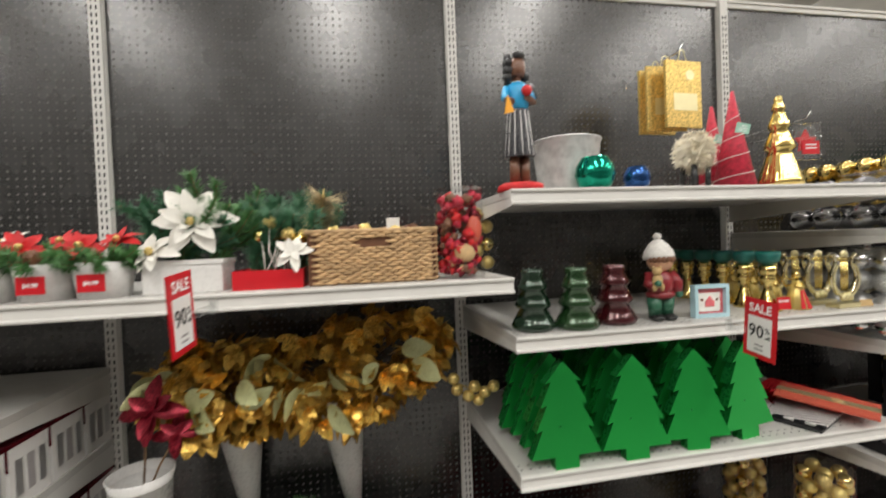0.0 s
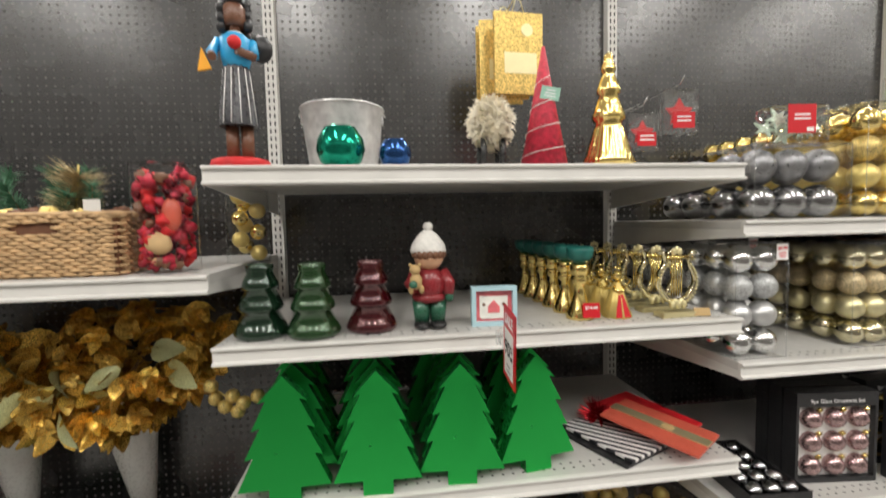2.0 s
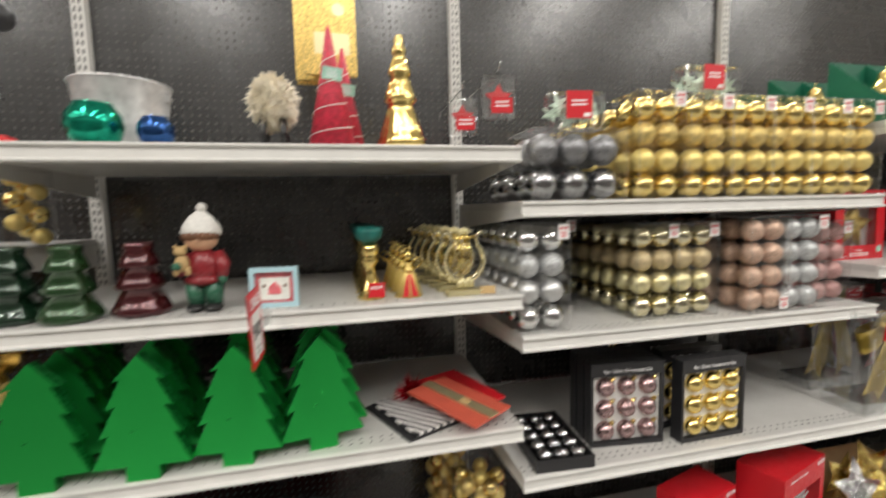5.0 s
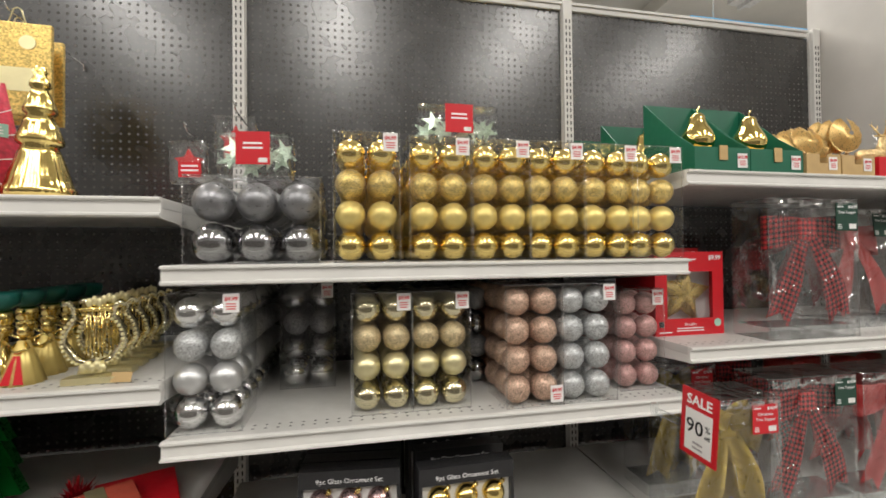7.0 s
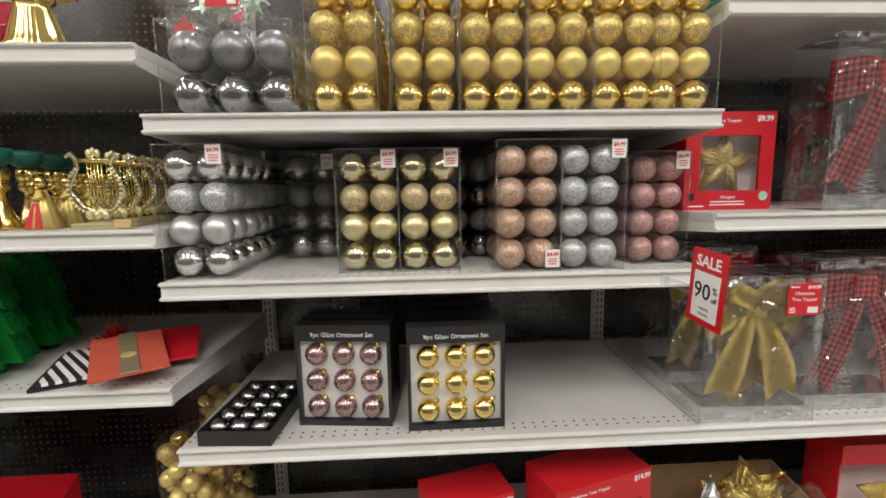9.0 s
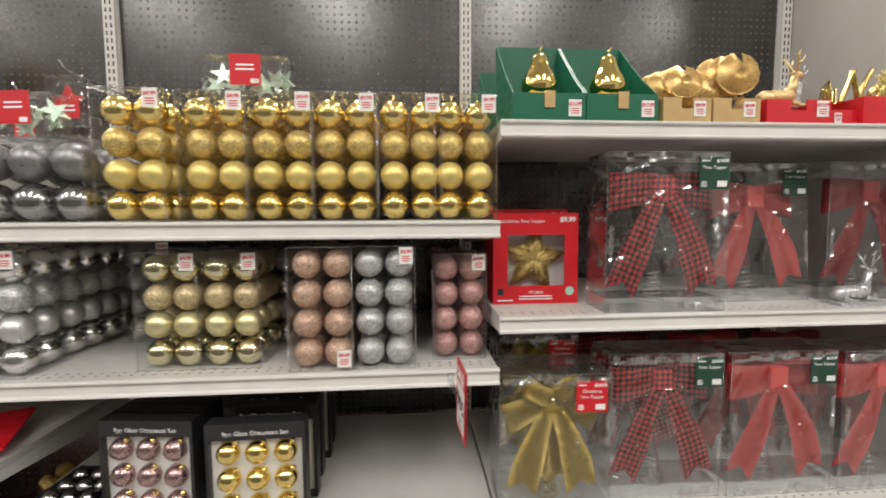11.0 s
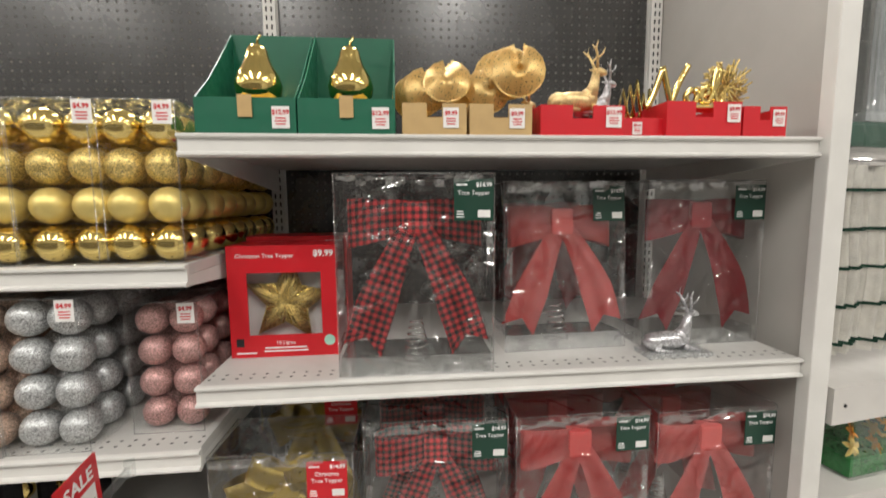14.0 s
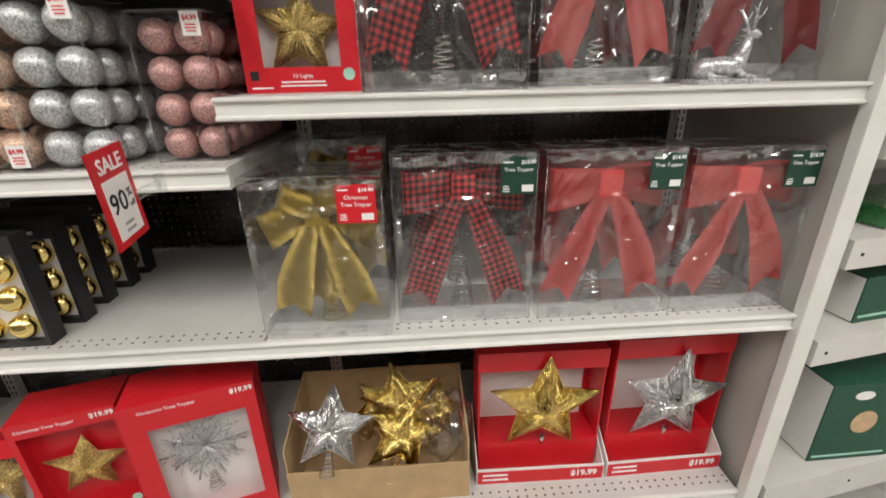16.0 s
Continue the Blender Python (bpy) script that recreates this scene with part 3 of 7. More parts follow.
def sticker_mesh():
    return shared(boxbm(-0.016, 0.016, -0.001, 0, -0.02, 0.02), WHITE, False)


STICKER = sticker_mesh()


def price_sticker(parent, x, y, z, price="$4.99", s=1.0):
    st = share("price_sticker", STICKER, parent, pose(x, y, z) @ Matrix.Diagonal((s, 1, s, 1)), "white price sticker with red print")
    label_text(price, 0.0115, REDINK, st, 0, -0.0016, 0.009, bold=0.0003)
    bars(st, -0.013, 0.013, -0.0012, -0.015, 0.001, 3, REDINK, seed=3)
    return st


def clear_box(parent, w, d, h, material=None, seam=True, name="clear_box"):
    """Thin clear box, origin at the bottom front middle; depth goes to +y."""
    ob = part(name, boxbm(-w / 2, w / 2, 0, d, 0.0005, h, 0.002), material or CLEAR, parent, "clear plastic box")
    ob.visible_shadow = False
    if seam:
        bm = bmesh.new()
        r = 0.0011
        for xx in (-w / 2, w / 2):
            tube(bm, [(xx, 0, 0.001), (xx, 0, h)], r, 5)
            tube(bm, [(xx, 0, h), (xx, d, h)], r, 5)
        for zz in (0.002, h):
            tube(bm, [(-w / 2, 0, zz), (w / 2, 0, zz)], r, 5)
        tube(bm, [(-w / 2, d, h), (w / 2, d, h)], r, 5)
        s = part("box_edges", bm, SEAM, ob)
        s.visible_shadow = False
    return ob


BALLS = {}


def ball_of(r, material):
    key = (round(r, 4), material.name)
    if key not in BALLS:
        BALLS[key] = ball_mesh(r, material)
    return BALLS[key]


def ball_pack(x, y, z, rows, label, r=0.0345, cols=2, deep=2, with_box=True, sticker=None, pitch=None, rz=0.0, group="ornament packs"):
    """Clear box of round ornaments. rows: materials from the bottom up. Origin: bottom front middle."""
    p = pitch or 2 * r + 0.003
    th = thing("ornament_pack", x, y, z, label, "ornament pack", group, rz)
    rng = random.Random(round(x * 1000) + round(y * 77))
    for k, material in enumerate(rows):
        me = ball_of(r, material)
        for c in range(cols):
            for dd in range(deep):
                share("ball", me, th, pose((c - (cols - 1) / 2) * p + rng.uniform(-0.0012, 0.0012), r + 0.003 + dd * p, r + 0.003 + k * p + rng.uniform(-0.0008, 0.0008), rng.uniform(-40, 40), rng.uniform(-40, 40), rng.uniform(0, 360)))
    w, h, d = cols * p + 0.004, len(rows) * p + 0.008, deep * p + 0.003
    if with_box:
        clear_box(th, w, d, h)
    if sticker:
        price_sticker(th, w / 2 - 0.02, -0.0012, h - 0.022 if sticker == "top" else 0.03)
    return th


# ---------- bay 2: ornament packs ----------
gold_rows = [GOLD, GOLDM, GOLDG, GOLD]
champ_rows = [CHAMP, CHAMPM, CHAMPG, CHAMP]
silver_rows = [SILV, SILVM, SILVG, SILV]
gx = [1.981, 2.146, 2.291, 2.436, 2.581, 2.715]
for k, x in enumerate(gx):
    for row in range(4):
        jit = ((k * 7 + row * 3) % 5 - 2) * 0.0015
        ball_pack(x + jit, YF + 0.012 + row * 0.150 - (0.012 if k == 0 and row == 0 else 0), Z21, gold_rows, "clear box of sixteen shiny, satin and glittered gold ball ornaments", r=0.0335, with_box=row == 0, sticker="top" if row == 0 else None, group="gold ornament packs")
for row in range(2):
    ball_pack(1.742, YF + 0.012 + row * 0.21, Z21, [GREYS, GREYB], "clear box of large dark grey ball ornaments", r=0.043, cols=3, deep=2, with_box=row == 0, group="grey ornament packs")
for row in range(4):
    ball_pack(1.643, YF + 0.022 + row * 0.150, Z22, silver_rows, "clear box of sixteen silver ball ornaments", r=0.034, with_box=row == 0, sticker="top" if row == 0 else None, group="silver ornament packs")
for row in range(2):
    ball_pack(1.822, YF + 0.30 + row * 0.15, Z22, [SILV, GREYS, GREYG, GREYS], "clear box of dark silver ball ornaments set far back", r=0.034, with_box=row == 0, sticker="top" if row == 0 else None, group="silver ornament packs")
for x in (2.012, 2.152):
    for row in range(3):
        ball_pack(x, YF + 0.05 + row * 0.15, Z22, champ_rows, "clear box of sixteen champagne ball ornaments", r=0.0325, with_box=row == 0, sticker="top" if row == 0 else None, group="champagne ornament packs")
for row in range(2):
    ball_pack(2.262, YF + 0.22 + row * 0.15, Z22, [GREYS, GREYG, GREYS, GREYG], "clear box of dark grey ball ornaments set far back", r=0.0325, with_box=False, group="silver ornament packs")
for row in range(3):
    ball_pack(2.372, YF + 0.012 + row * 0.15, Z22, [COPG] * 4, "clear box of copper glittered ball ornaments", r=0.034, with_box=row == 0, sticker="low" if row == 0 else None, group="copper ornament packs")
    ball_pack(2.518, YF + 0.016 + row * 0.15, Z22, [SILVG] * 4, "clear box of silver glittered ball ornaments", r=0.034, with_box=row == 0, sticker="top" if row == 0 else None, group="silver ornament packs")
    ball_pack(2.703, YF + 0.07 + row * 0.15, Z22, [PINKG] * 4, "clear box of rose pink glittered ball ornaments", r=0.031, with_box=row == 0, sticker="top" if row == 0 else None, group="pink ornament packs")
ball_pack(1.178, YF + 0.09, Z_DECK, [PINKG, COPG, PINKG, COPG], "clear box of rose gold glittered ball ornaments on the base deck", r=0.031, rz=-12, group="pink ornament packs")


def glass_ball_box(x, y, z, material, label, rz=0.0):
    """Black and white window box with nine shiny balls. Origin: bottom front middle."""
    w, h, d = 0.232, 0.256, 0.045
    th = thing("ornament_box", x, y, z, label, "ornament box", "glass ornament boxes", rz)
    part("carton", boxbm(-w / 2, w / 2, 0.02, d, 0, h, 0.001), BLACKC, th, "black card carton")
    part("bottom_flap", boxbm(-w / 2, w / 2, 0, 0.0198, 0, 0.014), BLACKC, th)
    part("top_flap", boxbm(-w / 2, w / 2, 0, 0.0198, h - 0.04, h), BLACKC, th)
    for s in (-1, 1):
        part("side_flap", boxbm(*(sorted((s * w / 2, s * (w / 2 - 0.008)))), 0, 0.0198, 0.0145, h - 0.0405), BLACKC, th)
    part("insert", boxbm(-w / 2 + 0.008, w / 2 - 0.008, 0.016, 0.0195, 0.014, h - 0.04), WHITE, th, "white card insert")
    me = ball_of(0.028, material)
    for i in range(3):
        for k in range(3):
            share("ball", me, th, pose((i - 1) * 0.067, 0.012, 0.047 + k * 0.067, 15 * i, 20 * k, 40 * (i + k)))
            share("cap", CAP, th, pose((i - 1) * 0.067 + 0.016, 0.006, 0.068 + k * 0.067, 30, 30, 0))
    label_text("9pc Glass Ornament Set", 0.0155, WHITEINK, th, 0, -0.0006, h - 0.024)
    return th


for k in range(3):
    glass_ball_box(1.935 + 0.004 * k, YF + 0.072 + k * 0.05, Z23, MAUVE, "black boxed set of nine mauve glass balls", -6)
for k in range(5):
    glass_ball_box(2.207 + (0.006 if k % 2 else 0), YF + 0.036 + k * 0.095, Z23, GOLD, "black boxed set of nine gold glass balls", 1)
tray = thing("ornament_tray", 1.695, YF + 0.004, Z23, "open black tray of small dark shiny balls lying flat", "ornament tray", rz=-4)
bm = boxbm(-0.085, 0.085, 0, 0.27, 0.0, 0.004)
for a in ((-0.085, 0.085, 0, 0.004, 0.004, 0.036), (-0.085, 0.085, 0.266, 0.27, 0.004, 0.036), (-0.085, -0.081, 0.004, 0.266, 0.004, 0.036), (0.081, 0.085, 0.004, 0.266, 0.004, 0.036)):
    box(bm, *a)
part("tray_card", bm, BLACKC, tray)
for i in range(3):
    for k in range(5):
        share("ball", ball_of(0.0225, GREYS), tray, pose((i - 1) * 0.05, 0.032 + k * 0.05, 0.028))


# ---------- bows in clear boxes ----------
def ribbon(bm, pts, width, axis, thick=0.0012, notch=False):
    """A band along points; axis is its width direction at each point (one vector or a list). UV in metres."""
    uv = bm.loops.layers.uv.verify()
    rows, run = [], 0.0
    for i, p in enumerate(pts):
        p = Vector(p)
        a = Vector(axis[i] if isinstance(axis, list) else axis).normalized()
        w = width[i] if isinstance(width, list) else width
        if i:
            run += (p - Vector(pts[i - 1])).length
        row = []
        for j in (-1, 0, 1):
            q = p + a * (w / 2 * j)
            if notch and i == len(pts) - 1 and j == 0:
                q = p + (Vector(pts[i - 1]) - p).normalized() * (w * 0.38)
            row.append((bm.verts.new(q), w / 2 * j, run))
        rows.append(row)
    for r0, r1 in zip(rows, rows[1:]):
        for k in range(2):
            q = (r0[k], r0[k + 1], r1[k + 1], r1[k])
            f = bm.faces.new([v[0] for v in q])
            for lp, v in zip(f.loops, q):
                lp[uv].uv = (v[1], v[2])
    return bm


def solid(bm, t=0.0016):
    bmesh.ops.solidify(bm, geom=bm.faces[:], thickness=t)
    return bm


def coil_spring(parent, material, h=0.09, r0=0.03, r1=0.012, turns=7, x=0, y=0, z=0):
    n = turns * 14
    pts = [((r0 + (r1 - r0) * k / n) * math.cos(2 * math.pi * turns * k / n), (r0 + (r1 - r0) * k / n) * math.sin(2 * math.pi * turns * k / n), h * k / n) for k in range(n + 1)]
    return part("coil", tube(bmesh.new(), pts, 0.0017, 5), material, parent, m=pose(x, y, z))


def hang_card(parent, material, x, y, z, w, h, price, lines, red=False):
    c = part("hang_card", boxbm(-w / 2, w / 2, -0.0012, 0, -h / 2, h / 2, 0.0), material, parent, "red price card" if red else "dark green price card", m=pose(x, y, z))
    label_text(price, 0.011, WHITEINK, c, w / 2 - 0.018, -0.0018, h / 2 - 0.011, bold=0.0003)
    bars(c, -w / 2 + 0.004, -w / 2 + 0.026, -0.0013, h / 2 - 0.014, h / 2 - 0.007, 1, WHITEINK, name="logo_bar")
    zz = h / 2 - 0.026
    for ln in lines:
        label_text(ln, 0.0115, WHITEINK, c, 0, -0.0018, zz)
        zz -= 0.014
    part("barcode", boxbm(w / 2 - 0.03, w / 2 - 0.006, -0.0018, -0.0012, -h / 2 + 0.006, -h / 2 + 0.02), WHITE, c)
    bars(c, -w / 2 + 0.004, -w / 2 + 0.02, -0.0013, -h / 2 + 0.005, -h / 2 + 0.02, 3, WHITEINK)
    return c


def bow_box(x, y, z, material, label, w=0.27, h=0.385, d=0.12, rz=0.0, card=TAGGREEN, spring=SILV, style="flat", spread=0.098, lean=0.0, dz=0.0, front=True):
    """Ribbon bow tree topper in a clear box. Origin: bottom front middle."""
    th = thing("tree_topper_box", x, y, z, label, "tree topper", "boxed bow tree toppers", rz)
    if lean:
        th.matrix_basis = pose(x, y, z, lean, 0, rz)
    kz, ky, rw = h - 0.078 + dz, d * 0.3, 0.078
    bow = part("knot", boxbm(-0.026, 0.026, ky - 0.022, ky + 0.012, kz - 0.03, kz + 0.03, 0.008), material, th)
    uvl = bow.data.uv_layers.new(name="uv")
    for lp in bow.data.loops:
        co = bow.data.vertices[lp.vertex_index].co
        uvl.data[lp.index].uv = (co.x, co.z)
    for s in (-1, 1):
        bm = bmesh.new()
        L = w * 0.435
        n = 14
        pts, wid = [], []
        for k in range(n + 1):
            a = 2 * math.pi * k / n
            px = s * (L / 2 - L / 2 * math.cos(a))
            py = ky + 0.026 * math.sin(a) * (0.5 + 0.5 * (1 - math.cos(a)) / 2)
            droop = -0.012 * (px / L) ** 2 if style == "flat" else -0.05 * abs(px / L) ** 1.4
            pts.append((px, py, kz + droop))
            wid.append((0.062 + 0.034 * (1 - math.cos(a)) / 2) if style == "flat" else (0.05 + 0.03 * (1 - math.cos(a)) / 2))
        ribbon(bm, pts, wid, (0.0 if style == "flat" else 0.35 * s, 0, 1))
        part("loop", solid(bm), material, th, smooth=True)
        if style == "droop":
            bm = bmesh.new()
            pts = []
            for k in range(n + 1):
                a = 2 * math.pi * k / n
                q = 0.5 - 0.5 * math.cos(a)
                pts.append((s * 0.07 * q, ky - 0.02 + 0.018 * math.sin(a), kz + 0.008 + 0.034 * q))
            ribbon(bm, pts, [0.04 + 0.014 * math.sin(math.pi * k / n) for k in range(n + 1)], (-0.4 * s, 0, 1))
            part("loop", solid(bm), material, th, smooth=True)
            bm = bmesh.new()
            pts = [(s * (0.006 + 0.024 * u), ky + 0.006, kz - 0.02 - (kz - 0.075) * u) for u in [k / 6 for k in range(7)]]
            ribbon(bm, pts, [0.03 + 0.034 * k / 6 for k in range(7)], (1, 0, 0.1 * s), notch=True)
            part("tail", solid(bm), material, th, smooth=True)
        bm = bmesh.new()
        n = 8
        pts = []
        for k in range(n + 1):
            u = k / n
            pts.append((s * (0.008 + spread * u + 0.008 * math.sin(3 * u)), ky - 0.016 - 0.012 * math.sin(math.pi * u), kz - 0.01 - (kz - 0.055) * u))
        d0 = Vector(pts[-1]) - Vector(pts[0])
        ax = Vector((-d0.z, 0, d0.x)).normalized()
        ribbon(bm, pts, [0.034 + (rw - 0.034) * min(1, 1.6 * k / n) for k in range(n + 1)], tuple(ax), notch=True)
        part("tail", solid(bm), material, th, smooth=True)
    coil_spring(th, spring, x=0, y=d * 0.5, z=0.006)
    if not front:
        return th
    clear_box(th, w, d, h, FILM)
    bm = bmesh.new()
    rc = random.Random(round(x * 1000) + round(z * 100))
    for z0, z1, cnt in ((h - 0.022, h - 0.004, 16), (0.004, 0.03, 12)):
        rows = [[bm.verts.new((-w / 2 + 0.006 + (w - 0.012) * j / cnt, -0.003 - 0.006 * rc.random(), zz + 0.004 * rc.uniform(-1, 1))) for j in range(cnt + 1)] for zz in (z0, (z0 + z1) / 2, z1)]
        for a, b in zip(rows, rows[1:]):
            for j in range(cnt):
                if rc.random() < 0.7:
                    bm.faces.new((a[j], a[j + 1], b[j + 1], b[j]))
    for e in (-1, 1):
        zc = rc.uniform(0.08, h - 0.16)
        rows = [[bm.verts.new((e * (w / 2 - 0.004 - 0.006 * j) + rc.uniform(-0.002, 0.002), -0.003 - 0.004 * rc.random(), zc + 0.012 * i)) for j in range(3)] for i in range(8)]
        for a, b in zip(rows, rows[1:]):
            for j in range(2):
                bm.faces.new((a[j], a[j + 1], b[j + 1], b[j]))
    bmesh.ops.delete(bm, geom=[v for v in bm.verts if not v.link_faces], context="VERTS")
    tagged(part("crinkled_edge", bm, CRINKLE, th, "crinkled clear film"), kind="stuff").visible_shadow = False
    tray_ = part("inner_tray", box(boxbm(-w / 2 + 0.004, w / 2 - 0.004, 0.01, d - 0.004, 0.035, 0.036), -w / 2 + 0.004, w / 2 - 0.004, 0.008, 0.01, 0.002, 0.036), SEAM, th, "creased clear plastic inner tray")
    tray_.visible_shadow = False
    if card is RED:
        hang_card(th, card, w / 2 - 0.05, -0.002, h - 0.055, 0.078, 0.078, "$14.99", ["Christmas", "Tree Topper"], True)
    else:
        hang_card(th, card, w / 2 - 0.04, -0.002, h - 0.05, 0.075, 0.078, "$14.99", ["Tree Topper"])
    return th


for row in range(2):
    yy = 0.17 * row
    bow_box(3.2, YF + 0.008 + yy, Z32, PLAID, "red and black plaid bow tree topper in a clear box", w=0.3, h=0.388, dz=-0.005, rz=-1) if row == 0 else None
    bow_box(3.54, YF + 0.112 + yy, Z32, ROSESATIN if row == 0 else DARKRED, "red satin bow tree topper in a creased clear box", w=0.283, h=0.378, lean=-4, rz=2, dz=-0.01) if row == 0 else None
bow_box(3.858, YF + 0.108, Z32, DARKRED, "dark red bow tree topper in a creased clear box", w=0.288, h=0.378, rz=2)
bow_box(3.56, YF + 0.33, Z32, DARKRED, "dark red bow tree topper in a clear box set behind", w=0.25, h=0.37, front=False)
bow_box(2.932, YF + 0.01, Z23, GOLDSATIN, "gold satin bow tree topper in a clear box", w=0.276, h=0.36, d=0.15, card=RED, spring=GOLD, style="droop", spread=0.07, rz=-2)
bow_box(2.95, YF + 0.22, Z23, GOLDSATIN, "gold satin bow tree topper in a clear box set behind", w=0.24, h=0.40, d=0.13, card=RED, spring=GOLD, style="droop", spread=0.07, front=True)
for row in range(3):
    yy = 0.15 * row
    bow_box(3.239 + 0.004 * row, YF + 0.05 + yy, Z23, PLAID, "red and black plaid bow tree topper in a clear box", w=0.303, h=0.39, rz=-1, front=row == 0)
    bow_box(3.556 + 0.004 * row, YF + 0.042 + yy, Z23, REDSATIN, "bright red bow tree topper in a clear box", w=0.298, h=0.39, rz=1, front=row == 0)
    bow_box(3.862 + 0.002 * row, YF + 0.04 + yy, Z23, ROSESATIN, "red satin bow tree topper in a clear box", w=0.282, h=0.385, rz=1, front=row == 0)


# ---------- stars ----------
def star_outline(r, inner=0.42, n=5):
    return [((r if k % 2 == 0 else r * inner) * math.sin(math.pi * k / n), (r if k % 2 == 0 else r * inner) * math.cos(math.pi * k / n)) for k in range(2 * n)]


def star_topper(parent, material, x, y, z, r, wire=None, rot=0, base=True, tip=0.0):
    """A five-pointed puffed star, faceted front and back, with wire ribs and a coil base."""
    bm = bmesh.new()
    o = star_outline(r, 0.47)
    ring = [bm.verts.new((a, 0, b)) for a, b in o]
    f, b = bm.verts.new((0, -0.22 * r, 0)), bm.verts.new((0, 0.22 * r, 0))
    for k in range(10):
        bm.faces.new((ring[k], ring[(k + 1) % 10], f))
        bm.faces.new((ring[(k + 1) % 10], ring[k], b))
    bmesh.ops.subdivide_edges(bm, edges=bm.edges[:], cuts=6, use_grid_fill=True)
    rj = random.Random(round(r * 1e4) + round(x * 100))
    for v in bm.verts:
        v.co += Vector((rj.uniform(-1, 1), rj.uniform(-1, 1), rj.uniform(-1, 1))) * 0.0016
    st = part("star", bm, material, parent, m=pose(x, y, z, tip, rot, 0))
    bm = bmesh.new()
    tube(bm, [(a, 0, c) for a, c in o], 0.0022, 5, closed=True)
    for k in range(10):
        tube(bm, [(o[k][0], 0, o[k][1]), (0, -0.222 * r, 0)], 0.0018, 4)
    rng = random.Random(round(x * 1000))
    for k in range(10):
        a0, a1 = Vector((o[k][0], 0, o[k][1])), Vector((o[(k + 1) % 10][0], 0, o[(k + 1) % 10][1]))
        apex = Vector((0, -0.222 * r, 0))
        for j in range(10):
            p0 = a0.lerp(a1, (j + rng.uniform(0.2, 0.8)) / 10)
            p1 = p0.lerp(apex, rng.uniform(0.8, 0.97))
            tube(bm, [p0 + Vector((0, -0.0012, 0)), p0.lerp(p1, 0.5) + Vector((rng.uniform(-0.003, 0.003), -0.0035, rng.uniform(-0.003, 0.003))), p1 + Vector((0, -0.001, 0))], 0.0015, 4)
        for j in range(5):
            u = rng.uniform(0.1, 0.9)
            p0, p1 = a0.lerp(apex, u), a1.lerp(apex, min(0.95, max(0.05, u + rng.uniform(-0.2, 0.2))))
            tube(bm, [p0 + Vector((0, -0.002, 0)), p0.lerp(p1, 0.5) + Vector((0, -0.005, 0)), p1 + Vector((0, -0.002, 0))], 0.0011, 3)
    part("wire_frame", bm, wire or material, st)
    if base:
        coil_spring(st, wire or material, h=0.07, r0=0.02, r1=0.009, turns=7, z=-r * 0.42 - 0.085)
    return st


def window_carton(parent, w, h, d, wx0, wx1, wz0, wz1, material=None, lining=WHITE, film=True):
    """Card box with a window cut in its front. Origin: bottom front middle."""
    t = 0.003
    bm = bmesh.new()
    box(bm, -w / 2, w / 2, 0, t, 0, wz0)
    box(bm, -w / 2, w / 2, 0, t, wz1, h)
    box(bm, -w / 2, wx0, 0, t, wz0, wz1)
    box(bm, wx1, w / 2, 0, t, wz0, wz1)
    box(bm, -w / 2, -w / 2 + t, t, d, 0, h)
    box(bm, w / 2 - t, w / 2, t, d, 0, h)
    box(bm, -w / 2 + t, w / 2 - t, t, d, 0, t)
    box(bm, -w / 2 + t, w / 2 - t, t, d, h - t, h)
    part("carton", bm, material or RED, parent)
    part("lining", boxbm(-w / 2 + t, w / 2 - t, min(d - 0.008, 0.05), min(d - 0.002, 0.054), t, h - t), lining, parent, "white card lining")
    if not film:
        return
    pane = part("window_film", boxbm(wx0 - 0.003, wx1 + 0.003, t + 0.0005, t + 0.0011, wz0 - 0.003, wz1 + 0.003), CLEAR, parent, "clear window film")
    pane.visible_shadow = False


